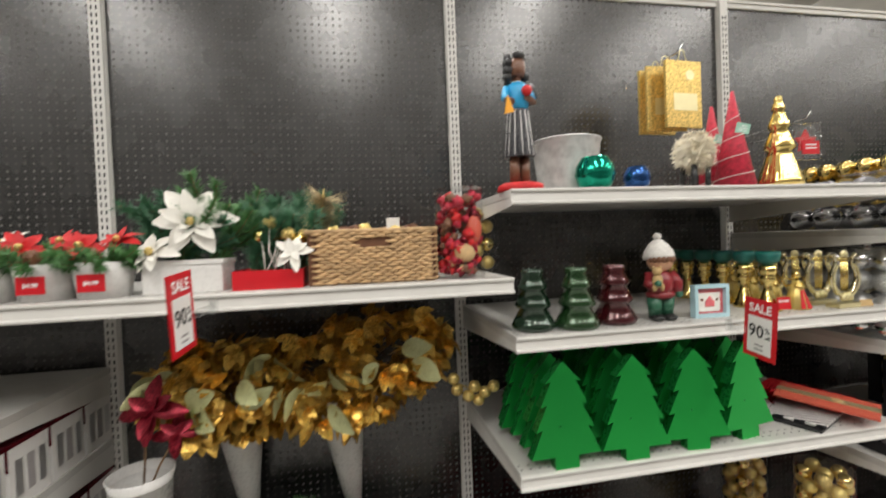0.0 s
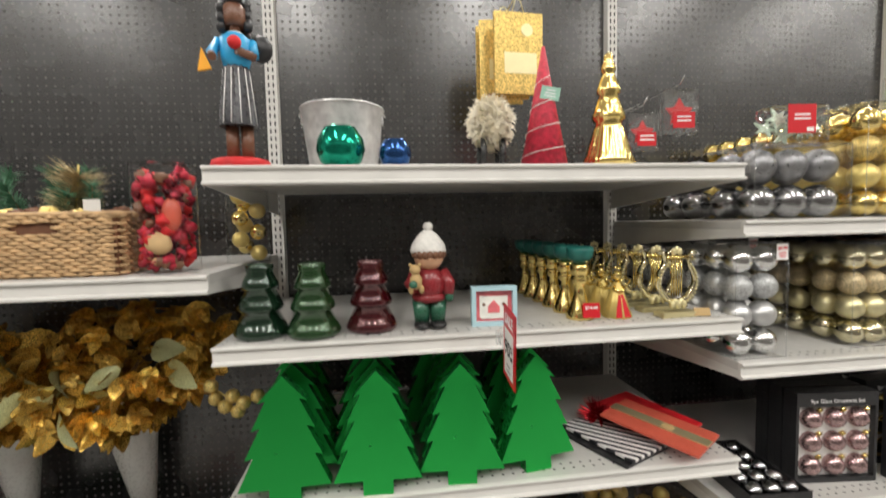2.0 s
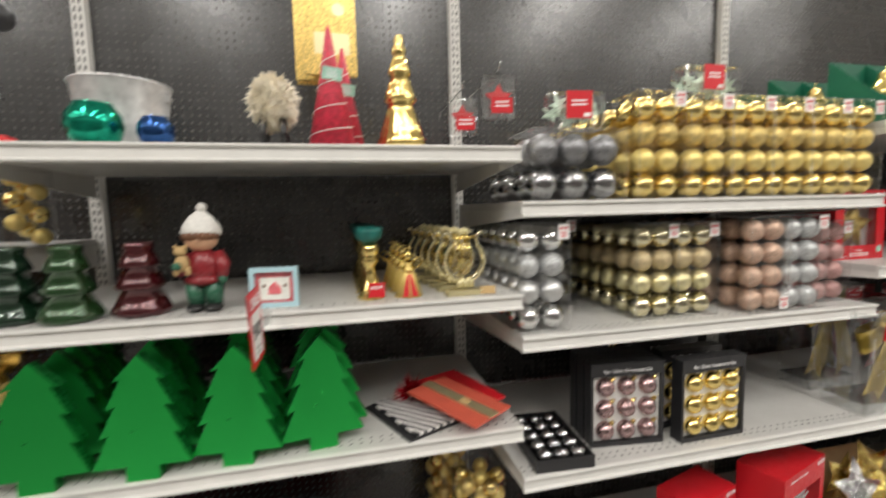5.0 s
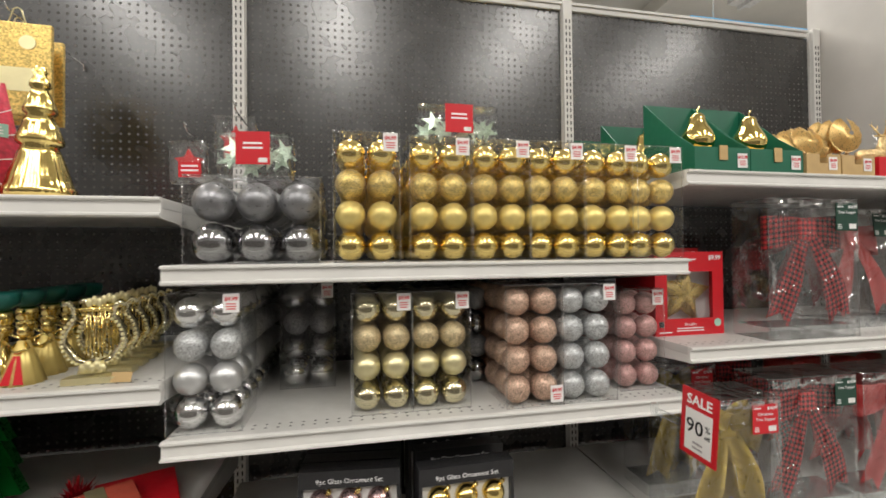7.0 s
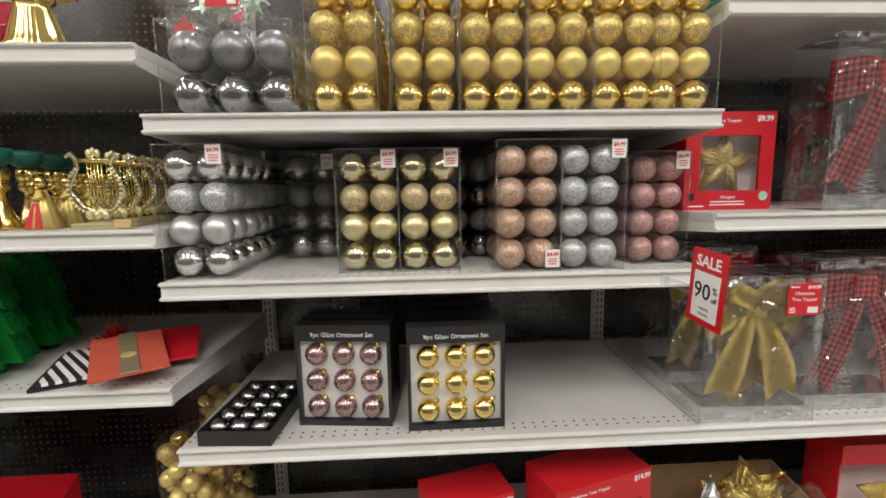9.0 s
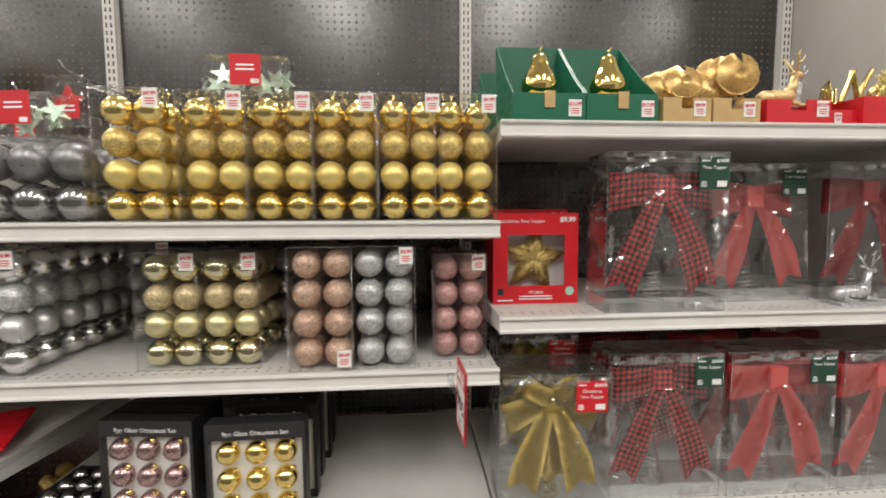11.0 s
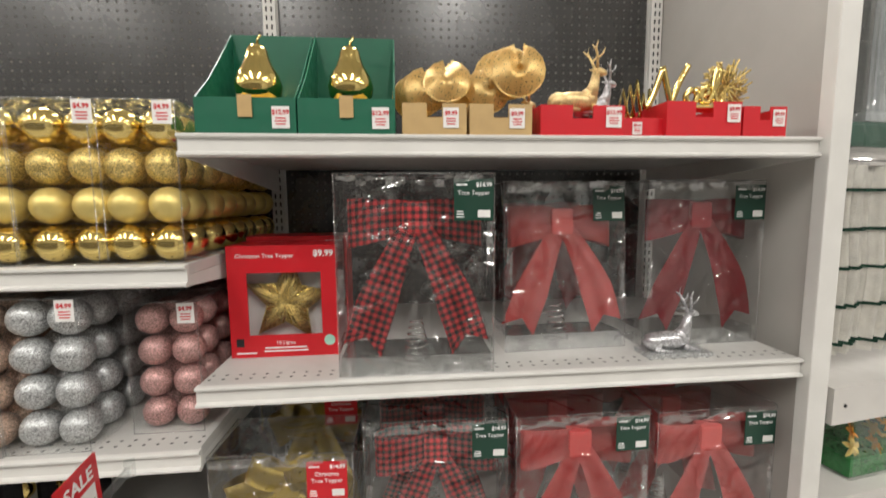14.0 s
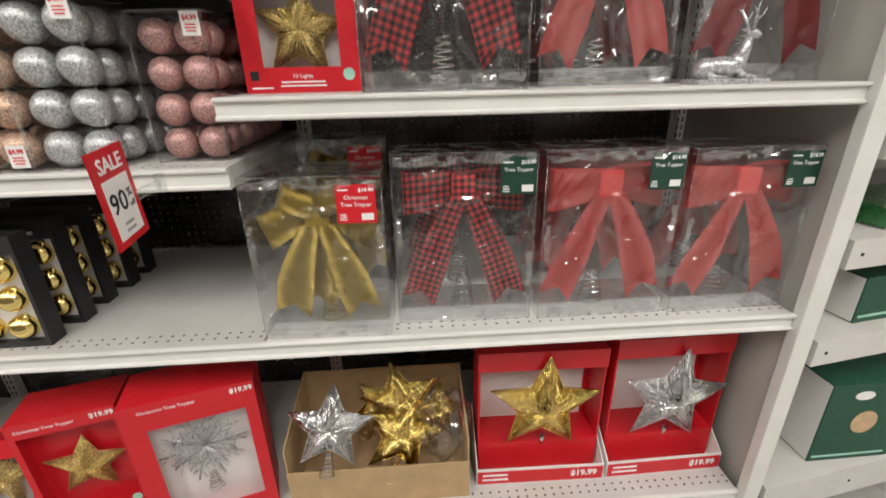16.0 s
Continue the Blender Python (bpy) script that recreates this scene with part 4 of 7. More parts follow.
def star_box(x, y, z, rz, w, h, d, label, star, price, wire=None, lean=0.0, second=True, snow=False):
    th = thing("tree_topper_box", x, y, z, label, "tree topper", "red tree topper boxes", rz)
    th.matrix_basis = pose(x, y, z, lean, 0, rz)
    if h < 0.3:
        window_carton(th, w, h, d, -w * 0.33, w * 0.34, h * 0.2, h * 0.76)
    elif snow:
        window_carton(th, w, h, d, -w * 0.34, w * 0.4, h * 0.12, h * 0.82, film=False)
    else:
        window_carton(th, w, h, d, -w * 0.44, w * 0.46, h * 0.06, h * 0.88, lining=RED, film=False)
    if snow:
        st = part("snowflake", snowflake_bm(min(w, h) * 0.35), SILVG, th, m=pose(0, 0.03, h * 0.56))
        coil_spring(st, star, h=0.06, r0=0.018, r1=0.008, turns=6, z=-min(w, h) * 0.29 - 0.065)
    else:
        star_topper(th, star, 0, min(0.032, d * 0.3), h * 0.48, min(w, h) * 0.42, wire=wire, rot=6, base=False)
    label_text("Christmas Tree Topper", 0.0125, WHITEINK, th, -w * 0.16, -0.0008, h - 0.022)
    label_text(price, 0.019, WHITEINK, th, w / 2 - 0.03, -0.0008, h - 0.018, bold=0.0006)
    if not snow:
        label_text("10 Lights", 0.0115, WHITEINK, th, 0, -0.0008, h * 0.13)
        bars(th, -0.05, 0.05, -0.0003, h * 0.04, h * 0.1, 2, WHITEINK)
        part("seal", boxbm(-w / 2 + 0.012, -w / 2 + 0.028, -0.001, 0, h * 0.1, h * 0.1 + 0.018), BLACKC, th)
        part("badge", lathe([(0.0, 0.0), (0.012, 0.0), (0.012, 0.001), (0.0, 0.001)], 16), GREENTAG, th, m=pose(w / 2 - 0.022, 0, h * 0.14, 90, 0, 0))
        bars(th, -w / 2 + 0.01, -w / 2 + 0.055, -0.0003, 0.006, 0.014, 1, WHITEINK, name="logo_bar")
    return th


def snowflake_bm(r):
    bm = bmesh.new()
    for k in range(20):
        a = math.pi * k / 10
        dx, dz = math.cos(a), math.sin(a)
        L = r if k % 2 == 0 else r * 0.74
        tube(bm, [(0, 0, 0), (dx * L, -0.01 if k % 3 else 0.01, dz * L)], 0.0024, 5)
        for u in (0.5, 0.75):
            for s in (-1, 1):
                b = a + s * 0.7
                tube(bm, [(dx * L * u, 0, dz * L * u), (dx * L * u + math.cos(b) * L * 0.25, -0.008 * s, dz * L * u + math.sin(b) * L * 0.25)], 0.0018, 4)
    return bm


for row in range(2):
    star_box(2.918 + 0.008 * row, YF + 0.145 + row * 0.105, Z32, 0, 0.232, 0.245 + 0.012 * row, 0.1, "red window box with a gold star tree topper", TINS_G, "$9.99", GOLDG)
star_box(1.965, YF + 0.075, Z_DECK, 8, 0.25, 0.225, 0.09, "red window box with a gold star tree topper leaning back", TINS_G, "$9.99", GOLDG, lean=-18)
star_box(2.25, YF + 0.056, Z_DECK, 16, 0.225, 0.36, 0.13, "open red window box with a rose gold star tree topper", WARMG, "$19.99", GOLDG)
star_box(2.576, YF + 0.031, Z_DECK, 17, 0.29, 0.42, 0.14, "tall red window box with a silver snowflake tree topper", SILV, "$19.99", snow=True)

# open cardboard box full of star toppers
cb = thing("cardboard_box", 3.005, YF + 0.045, Z_DECK, "open brown cardboard box full of tinsel stars", "cardboard box")
w, d, hf, hb = 0.49, 0.27, 0.13, 0.255
part("bottom", boxbm(-w / 2, w / 2, 0, d, 0, 0.004), CARDB, cb)
part("front_panel", boxbm(-w / 2, w / 2, 0, 0.004, 0.0042, hf), CARDB, cb)
part("back_panel", boxbm(-w / 2, w / 2, d - 0.004, d, 0.0042, hb), CARDB, cb)
for s in (-1, 1):
    o = [(0.0042, 0.0042), (0.0042, hf + 0.075), (d - 0.0042, hb), (d - 0.0042, 0.0042)]
    xs = s * w / 2 - (0.004 if s > 0 else 0)
    bm = bmesh.new()
    a = [bm.verts.new((xs, yy, zz)) for yy, zz in o]
    b = [bm.verts.new((xs + 0.004, yy, zz)) for yy, zz in o]
    bm.faces.new(a), bm.faces.new(b[::-1])
    for k in range(4):
        bm.faces.new((a[k], b[k], b[(k + 1) % 4], a[(k + 1) % 4]))
    bmesh.ops.recalc_face_normals(bm, faces=bm.faces)
    part("side_panel", bm, CARDB, cb)
for (sx, sy, sz, r, mt, tl, rt) in ((-0.125, 0.03, 0.25, 0.118, TINS_S, -18, 8), (0.06, 0.12, 0.25, 0.118, TINS_G, -12, -14), (0.06, 0.07, 0.17, 0.12, TINS_G, -25, 20), (0.0, 0.17, 0.2, 0.1, TINS_G, -8, 30), (0.16, 0.15, 0.18, 0.09, TINS_G, -20, 10)):
    t_ = thing("star_topper", 3.01 + sx, YF + 0.045 + sy, Z_DECK + sz, "silver tinsel star topper standing in a cardboard box" if mt is TINS_S else "gold tinsel star topper lying in a cardboard box", "tree topper", "loose star toppers")
    star_topper(t_, mt, 0, 0, 0, r, wire=SILV if mt is TINS_S else GOLD, rot=rt, tip=tl)
bag = thing("plastic_bag", 3.19, YF + 0.12, Z_DECK + 0.2, "crumpled clear plastic bag in the cardboard box", "plastic bag")
bm = bmesh.new()
bmesh.ops.create_icosphere(bm, subdivisions=3, radius=0.07)
for v in bm.verts:
    v.co *= 1 + 0.35 * noise.noise(v.co * 30)
    v.co.z *= 1.5
part("film", bm, FILM, bag).visible_shadow = False


def display_star(x, y, z, rz, material, label, w=0.36, h=0.40, back_only=False):
    """Red open-fronted carton in a low tray, with a large star in it."""
    th = thing("star_display_box", x, y, z, label, "tree topper", "red star display boxes", rz)
    d = 0.16
    part("back_panel", boxbm(-w / 2, w / 2, d - 0.004, d, 0.0035, h), RED, th)
    part("side_panel", boxbm(-w / 2, -w / 2 + 0.004, 0.05, d - 0.004, 0.0035, h), RED, th)
    part("side_panel", boxbm(w / 2 - 0.004, w / 2, 0.05, d - 0.004, 0.0035, h), RED, th)
    part("hood", box(boxbm(-w / 2 + 0.004, w / 2 - 0.004, 0.05, d - 0.004, h - 0.004, h), -w / 2 - 0.001, w / 2 + 0.001, 0.044, 0.05, h - 0.058, h + 0.001), RED, th, "red card hood")
    part("platform", box(boxbm(-w / 2 + 0.004, w / 2 - 0.004, 0.05, d - 0.004, 0.106, 0.11), -w / 2 + 0.004, w / 2 - 0.004, 0.046, 0.05, 0.004, 0.11), RED, th)
    part("lining", boxbm(-w / 2 + 0.02, w / 2 - 0.02, d - 0.008, d - 0.0045, 0.11, h - 0.008), WHITE, th, "white card lining")
    bm = bmesh.new()
    box(bm, -w / 2 - 0.008, w / 2 + 0.008, 0, 0.003, 0, 0.058)
    box(bm, -w / 2 - 0.008, w / 2 + 0.008, 0.003, d, 0, 0.003)
    for s in (-1, 1):
        xs = sorted((s * (w / 2 + 0.005), s * (w / 2 + 0.008)))
        o = [(0.003, 0.003), (0.003, 0.058), (d, 0.17), (d, 0.003)]
        a = [bm.verts.new((xs[0], yy, zz)) for yy, zz in o]
        b = [bm.verts.new((xs[1], yy, zz)) for yy, zz in o]
        bm.faces.new(a), bm.faces.new(b[::-1])
        for k in range(4):
            bm.faces.new((a[k], b[k], b[(k + 1) % 4], a[(k + 1) % 4]))
    bmesh.ops.recalc_face_normals(bm, faces=bm.faces)
    part("tray", bm, WHITE, th, "white card tray with a red front")
    part("tray_front", boxbm(-w / 2 - 0.006, w / 2 + 0.006, -0.0012, -0.0002, 0.004, 0.05), RED, th)
    label_text("$19.99", 0.028, WHITEINK, th, w / 2 - 0.05, -0.002, 0.03, bold=0.001)
    bars(th, -w / 2 + 0.005, -w / 2 + 0.085, -0.0013, 0.012, 0.045, 2, WHITEINK)
    star_topper(th, material, 0.005, 0.03, 0.255, 0.16, wire=SILV if material is TINS_S else GOLD, rot=7 if material is TINS_S else 3, base=False)
    part("stem", tube(bmesh.new(), [(0.01, 0.05, 0.1), (0.01, 0.045, 0.13)], 0.007, 8), SILV, th)
    return th


display_star(3.459, YF + 0.072, Z_DECK + 0.001, -1, TINS_G, "red display box with a large gold glitter star", w=0.352, h=0.42)
display_star(3.828, YF + 0.074, Z_DECK, 1, TINS_S, "red display box with a large silver glitter star", w=0.33, h=0.44)

# ---------- bay 3 top shelf ----------
def open_tray(parent, w, d, hf, hb, material, notch=True, name="display_tray"):
    """Low card tray with sloping sides, higher at the back."""
    t = 0.003
    part("bottom", boxbm(-w / 2, w / 2, 0, d, 0, t), material, parent)
    q = w * 0.12
    o = [(-w / 2, t), (-w / 2, hf), (-q, hf), (-q, hf * 0.55), (q, hf * 0.55), (q, hf), (w / 2, hf), (w / 2, t)] if notch else [(-w / 2, t), (-w / 2, hf), (w / 2, hf), (w / 2, t)]
    part("front_panel", prism(o, t), material, parent)
    part("back_panel", boxbm(-w / 2, w / 2, d - t, d, t, hb), material, parent)
    for s in (-1, 1):
        bm = bmesh.new()
        xs = s * w / 2 - (t if s > 0 else 0)
        o = [(t, t), (t, hf), (d * 0.35, hf + (hb - hf) * 0.3), (d - t, hb), (d - t, t)]
        a = [bm.verts.new((xs, yy, zz)) for yy, zz in o]
        b = [bm.verts.new((xs + t, yy, zz)) for yy, zz in o]
        bm.faces.new(a), bm.faces.new(b[::-1])
        for k in range(5):
            bm.faces.new((a[k], b[k], b[(k + 1) % 5], a[(k + 1) % 5]))
        bmesh.ops.recalc_face_normals(bm, faces=bm.faces)
        part("side_panel", bm, material, parent)


def pear_tray(x, y, label):
    th = thing("gift_tray", x, y, Z31, label, "stocking holder", "green display trays")
    open_tray(th, 0.172, 0.2, 0.062, 0.235, GREENCARD, notch=False)
    part("base", boxbm(-0.052, 0.052, 0.045, 0.12, 0.058, 0.068, 0.002), GOLDM, th, "gold base plate")
    part("hook", boxbm(-0.012, 0.012, -0.004, -0.001, 0.028, 0.066), KRAFT, th, "kraft hook tab")
    prof = [(0.0, 0.0), (0.026, 0.001), (0.038, 0.016), (0.041, 0.034), (0.036, 0.054), (0.026, 0.072), (0.02, 0.088), (0.018, 0.1), (0.013, 0.108), (0.0, 0.111)]
    part("pear", lathe([(a * 1.08, b) for a, b in prof], 24), GOLD, th, "shiny gold pear", smooth=True, m=pose(0, 0.085, 0.068))
    part("stem", tube(bmesh.new(), [(0, 0, 0), (0.002, 0, 0.012), (0.008, 0, 0.02)], 0.0025, 6), GOLD, th, m=pose(0, 0.085, 0.177))
    price_sticker(th, 0.06, -0.0012, 0.028, "$12.99", 0.95)


pear_tray(2.905, YF + 0.006, "green card tray with a gold pear stocking holder")
pear_tray(3.08, YF + 0.006, "green card tray with a gold pear stocking holder")
for yy in (0.22, 0.42):
    for xx in (2.905, 3.08):
        pear_tray(xx - 0.012, YF + yy, "green card tray with a gold pear stocking holder set behind")


PLEAT = mat("pleated_gold_foil", (0.84, 0.62, 0.26), rough=0.34, metal=0.7, noise_amt=0.06, noise_scale=60)


def fan_disc(parent, x, y, z, r, tilt, rz):
    """Fluted round disc with a notch, like pleated foil."""
    bm = bmesh.new()
    n = 26
    rings = []
    for q in (0.12, 0.4, 0.7, 0.92, 1.0):
        ring = []
        for k in range(n + 1):
            a = math.radians(100) + math.radians(340) * k / n
            ring.append(bm.verts.new((r * q * math.cos(a), (0.0016 if k % 2 else -0.0016) * q - 0.012 * (1 - q) + 0.01 * q * q, r * q * math.sin(a))))
        rings.append(ring)
    for a, b in zip(rings, rings[1:]):
        for k in range(n):
            bm.faces.new((a[k], a[k + 1], b[k + 1], b[k]))
    return part("pleated_disc", solid(bm, 0.0012), PLEAT, parent, smooth=True, m=pose(x, y, z, tilt, 0, rz))


for k, x in enumerate((3.238, 3.362)):
    th = thing("gift_tray", x, YF + 0.006, Z31, "kraft card tray of gold pleated angel wing ornaments", "ornament tray", "kraft display trays")
    open_tray(th, 0.118, 0.15, 0.056, 0.06, KRAFT)
    price_sticker(th, 0.03, -0.0012, 0.03, "$9.99", 0.9)
    for j in range(3):
        fan_disc(th, -0.03 + 0.012 * j, 0.13 - 0.022 * j, 0.096 + 0.004 * j, 0.047, -4 - 3 * j, 8)
        fan_disc(th, 0.02 + 0.01 * j * (k + 0.5), 0.10 - 0.02 * j, 0.125 + (0.012 if k else -0.008), 0.048 + 0.006 * k, -20 if not k else -6, -8)


def reindeer(parent, material, s, x, y, z, rz=0, name="reindeer"):
    """Lying deer: body, neck, head, ears and branching antlers in one mesh."""
    bm = bmesh.new()
    for (cx, cy, cz, rx, ry, rz_) in ((0, 0, 0.3, 0.55, 0.24, 0.24), (-0.4, 0, 0.27, 0.26, 0.25, 0.25), (0.35, 0, 0.36, 0.24, 0.2, 0.26)):
        r = bmesh.ops.create_uvsphere(bm, u_segments=14, v_segments=9, radius=1.0)
        for v in r["verts"]:
            v.co = Vector((cx + v.co.x * rx, cy + v.co.y * ry, cz + v.co.z * rz_))
    tube(bm, [(0.38, 0, 0.42), (0.5, 0, 0.7), (0.55, 0, 0.98)], [0.2, 0.13, 0.1], 10)
    r = bmesh.ops.create_uvsphere(bm, u_segments=12, v_segments=8, radius=1.0)
    for v in r["verts"]:
        v.co = Vector((0.64 + v.co.x * 0.19, v.co.y * 0.1, 1.02 + v.co.z * 0.1 - 0.2 * v.co.x * 0.2))
    for sgn in (-1, 1):
        tube(bm, [(0.55, 0.06 * sgn, 1.08), (0.5, 0.16 * sgn, 1.3), (0.42, 0.24 * sgn, 1.5), (0.46, 0.26 * sgn, 1.66)], [0.035, 0.035, 0.028, 0.012], 6)
        tube(bm, [(0.5, 0.16 * sgn, 1.28), (0.62, 0.2 * sgn, 1.4), (0.66, 0.22 * sgn, 1.52)], [0.03, 0.025, 0.01], 5)
        tube(bm, [(0.44, 0.22 * sgn, 1.44), (0.32, 0.26 * sgn, 1.56)], [0.028, 0.01], 5)
        leaf(bm, (0.54, 0.08 * sgn, 1.08), (-0.3, 0.9 * sgn, 0.25), (0, 0.2, 1), 0.16, 0.08)
        tube(bm, [(0.4, 0.12 * sgn, 0.16), (0.62, 0.16 * sgn, 0.08), (0.8, 0.16 * sgn, 0.06)], [0.09, 0.06, 0.05], 8)
        tube(bm, [(-0.45, 0.18 * sgn, 0.12), (-0.2, 0.24 * sgn, 0.07), (0.05, 0.24 * sgn, 0.06)], [0.1, 0.06, 0.05], 8)
    return part(name, bm, material, parent, smooth=True, m=pose(x, y, z, 0, 0, rz) @ Matrix.Diagonal((s, s, s, 1)))


th = thing("gift_tray", 3.52, YF + 0.006, Z31, "red card tray with a gold glittered reindeer figure", "figurine tray", "red display trays")
open_tray(th, 0.165, 0.15, 0.056, 0.06, RED)
price_sticker(th, 0.06, -0.0012, 0.034, "$12.99", 0.95)
REINGOLD = glitter("pale_gold_glitter", (0.80, 0.60, 0.30), scale=60, rough=0.35, metal=0.8, dark=0.6, light=1.3)
REINSILV = glitter("silver_figure_glitter", (0.62, 0.62, 0.64), scale=45, rough=0.3, metal=0.75, dark=0.4, light=1.5)
for k, (mt, s, x, y, z, l) in enumerate(((REINGOLD, 0.085, 3.535, YF + 0.09, Z31 + 0.055, "gold glittered reindeer figurine with antlers in a red tray"), (REINSILV, 0.07, 3.585, YF + 0.115, Z31 + 0.055, "silver glittered reindeer figurine in a red tray"), (REINGOLD, 0.075, 3.40, YF + 0.09, Z31, "small gold glittered reindeer figurine on the shelf"))):
    tg = thing("reindeer_figurine", x, y, z, l, "figurine", "reindeer figurines")
    reindeer(tg, mt, s, 0, 0, 0, 8 * k)

th = thing("gift_tray", 3.655, YF + 0.02, Z31, "small red card tray of gold glittered ornaments", "ornament tray", "red display trays")
open_tray(th, 0.09, 0.13, 0.036, 0.05, RED, notch=False)
price_sticker(th, -0.02, -0.0012, 0.016, "$9.99", 0.6)
for k in range(5):
    tr = thing("tree_ornament", 3.62 + 0.021 * k, YF + 0.05 + 0.012 * k, Z31 + 0.012, "small gold openwork tree ornament", "ornament", "gold tree ornaments")
    bm = bmesh.new()
    hgt = 0.085 + 0.012 * (k % 3)
    tube(bm, [(-0.02, 0, 0), (0, 0, hgt), (0.02, 0, 0), (-0.02, 0, 0)], 0.0035, 6)
    tube(bm, [(-0.012, 0, 0.03), (0.014, 0, 0.036)], 0.003, 5)
    part("frame", bm, GOLD, tr, m=pose(0, 0, 0, 0, 0, 10 * k))
th = thing("gift_tray", 3.765, YF + 0.006, Z31, "red card tray with a gold Noel word ornament", "ornament tray", "red display trays")
open_tray(th, 0.155, 0.15, 0.066, 0.066, RED)
price_sticker(th, 0.06, -0.0012, 0.044, "$9.99", 0.85)
nl = thing("word_ornament", 3.765, YF + 0.055, Z31 + 0.066, "shiny gold script Noel word ornament", "ornament")
bm = bmesh.new()


def stroke(pts, r=0.0062):
    out = []
    for i in range(len(pts) - 1):
        p0, p1 = Vector(pts[max(i - 1, 0)]), Vector(pts[i])
        p2, p3 = Vector(pts[i + 1]), Vector(pts[min(i + 2, len(pts) - 1)])
        for k in range(5):
            u = k / 5
            out.append(0.5 * ((2 * p1) + (p2 - p0) * u + (2 * p0 - 5 * p1 + 4 * p2 - p3) * u * u + (3 * p1 - p0 - 3 * p2 + p3) * u ** 3))
    out.append(Vector(pts[-1]))
    tube(bm, [(p.x, 0, p.y) for p in out], r, 7)


stroke([(-0.09, -0.005), (-0.075, 0.03), (-0.06, 0.075)])
stroke([(-0.06, 0.078), (-0.05, 0.04), (-0.04, 0.006)])
stroke([(-0.04, 0.004), (-0.025, 0.045), (-0.005, 0.082)])
stroke([(0.005, 0.035), (-0.008, 0.022), (-0.002, 0.006), (0.012, 0.008), (0.016, 0.026), (0.006, 0.036)])
stroke([(0.022, 0.018), (0.038, 0.026), (0.036, 0.038), (0.026, 0.032), (0.026, 0.012), (0.042, 0.008)])
stroke([(0.042, 0.01), (0.056, 0.04), (0.064, 0.07), (0.056, 0.072), (0.052, 0.03), (0.062, 0.006), (0.072, 0.014)])
part("letters", bm, GOLD, nl)
part("base", boxbm(-0.06, 0.06, -0.02, 0.02, -0.008, 0.0, 0.002), GOLD, nl)
th = thing("gift_tray", 3.893, YF + 0.006, Z31, "small red card tray with a gold snowflake", "ornament tray", "red display trays")
open_tray(th, 0.092, 0.15, 0.058, 0.058, RED)
price_sticker(th, 0.028, -0.0012, 0.036, "$9.99", 0.8)
for k in range(2):
    sf = thing("snowflake_ornament", 3.868 + 0.012 * k, YF + 0.085 + 0.03 * k, Z31 + 0.115, "gold glittered snowflake ornament standing in a tray", "ornament", "gold snowflakes")
    part("flake", snowflake_bm(0.056), GOLDG, sf)
    part("stand", boxbm(-0.02, 0.02, -0.01, 0.01, -0.112, -0.05, 0.002), GOLDM, sf)

dr = thing("reindeer_figurine", 3.748, YF + 0.06, Z32, "silver glittered reindeer figurine on the shelf", "figurine", "reindeer figurines")
reindeer(dr, REINSILV, 0.082, 0, 0, 0.006, 0)
part("base", boxbm(-0.06, 0.085, -0.03, 0.03, 0, 0.009, 0.002), SILVG, dr)


# ---------- bay 1: trees ----------
def tree_outline(w, h):
    o = [(0, h)]
    tiers = [(0.26, 0.80, 0.18), (0.34, 0.585, 0.25), (0.42, 0.36, 0.33), (0.5, 0.115, 0.0)]
    right = []
    for hw, z, back in tiers:
        right.append((hw * w, z * h))
        if back:
            right.append((back * w, z * h + 0.015 * h))
    right += [(0.17 * w, 0.115 * h), (0.17 * w, 0.0)]
    return o + right + [(-x, z) for x, z in reversed(right)]


def tree_mesh():
    w, h, d = 0.196, 0.277, 0.032
    o = tree_outline(w, h)
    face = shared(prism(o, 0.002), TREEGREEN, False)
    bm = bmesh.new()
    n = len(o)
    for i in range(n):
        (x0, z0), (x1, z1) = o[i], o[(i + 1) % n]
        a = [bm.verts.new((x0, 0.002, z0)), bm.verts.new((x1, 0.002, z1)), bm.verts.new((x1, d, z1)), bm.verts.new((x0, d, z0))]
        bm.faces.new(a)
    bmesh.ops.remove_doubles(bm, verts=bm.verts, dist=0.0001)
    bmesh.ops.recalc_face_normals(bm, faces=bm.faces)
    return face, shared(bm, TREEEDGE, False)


TREE_FACE, TREE_RIM = tree_mesh()
rng = random.Random(5)
for c, (x, y) in enumerate(((0.481, 1.006), (0.681, 1.002), (0.872, 1.008), (1.062, 1.03))):
    for k in range(5):
        tt = thing("tree_tray", x + (rng.uniform(-0.02, 0.02) if k else 0.0) - 0.004 * k, y + (0.062 * k + rng.uniform(0, 0.02) if k else 0.0), Z13, "shiny green foil tree-shaped tray standing upright", "tree decoration", "green foil trees", rz=rng.uniform(-5, 5) + (4 if c == 3 else 0))
        lean_ = pose(0, 0, 0, -3 - 1.5 * (k % 2), 0, 0)
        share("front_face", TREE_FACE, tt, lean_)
        share("rim", TREE_RIM, tt, lean_, "folded green foil rim, coloured darker as in shade")


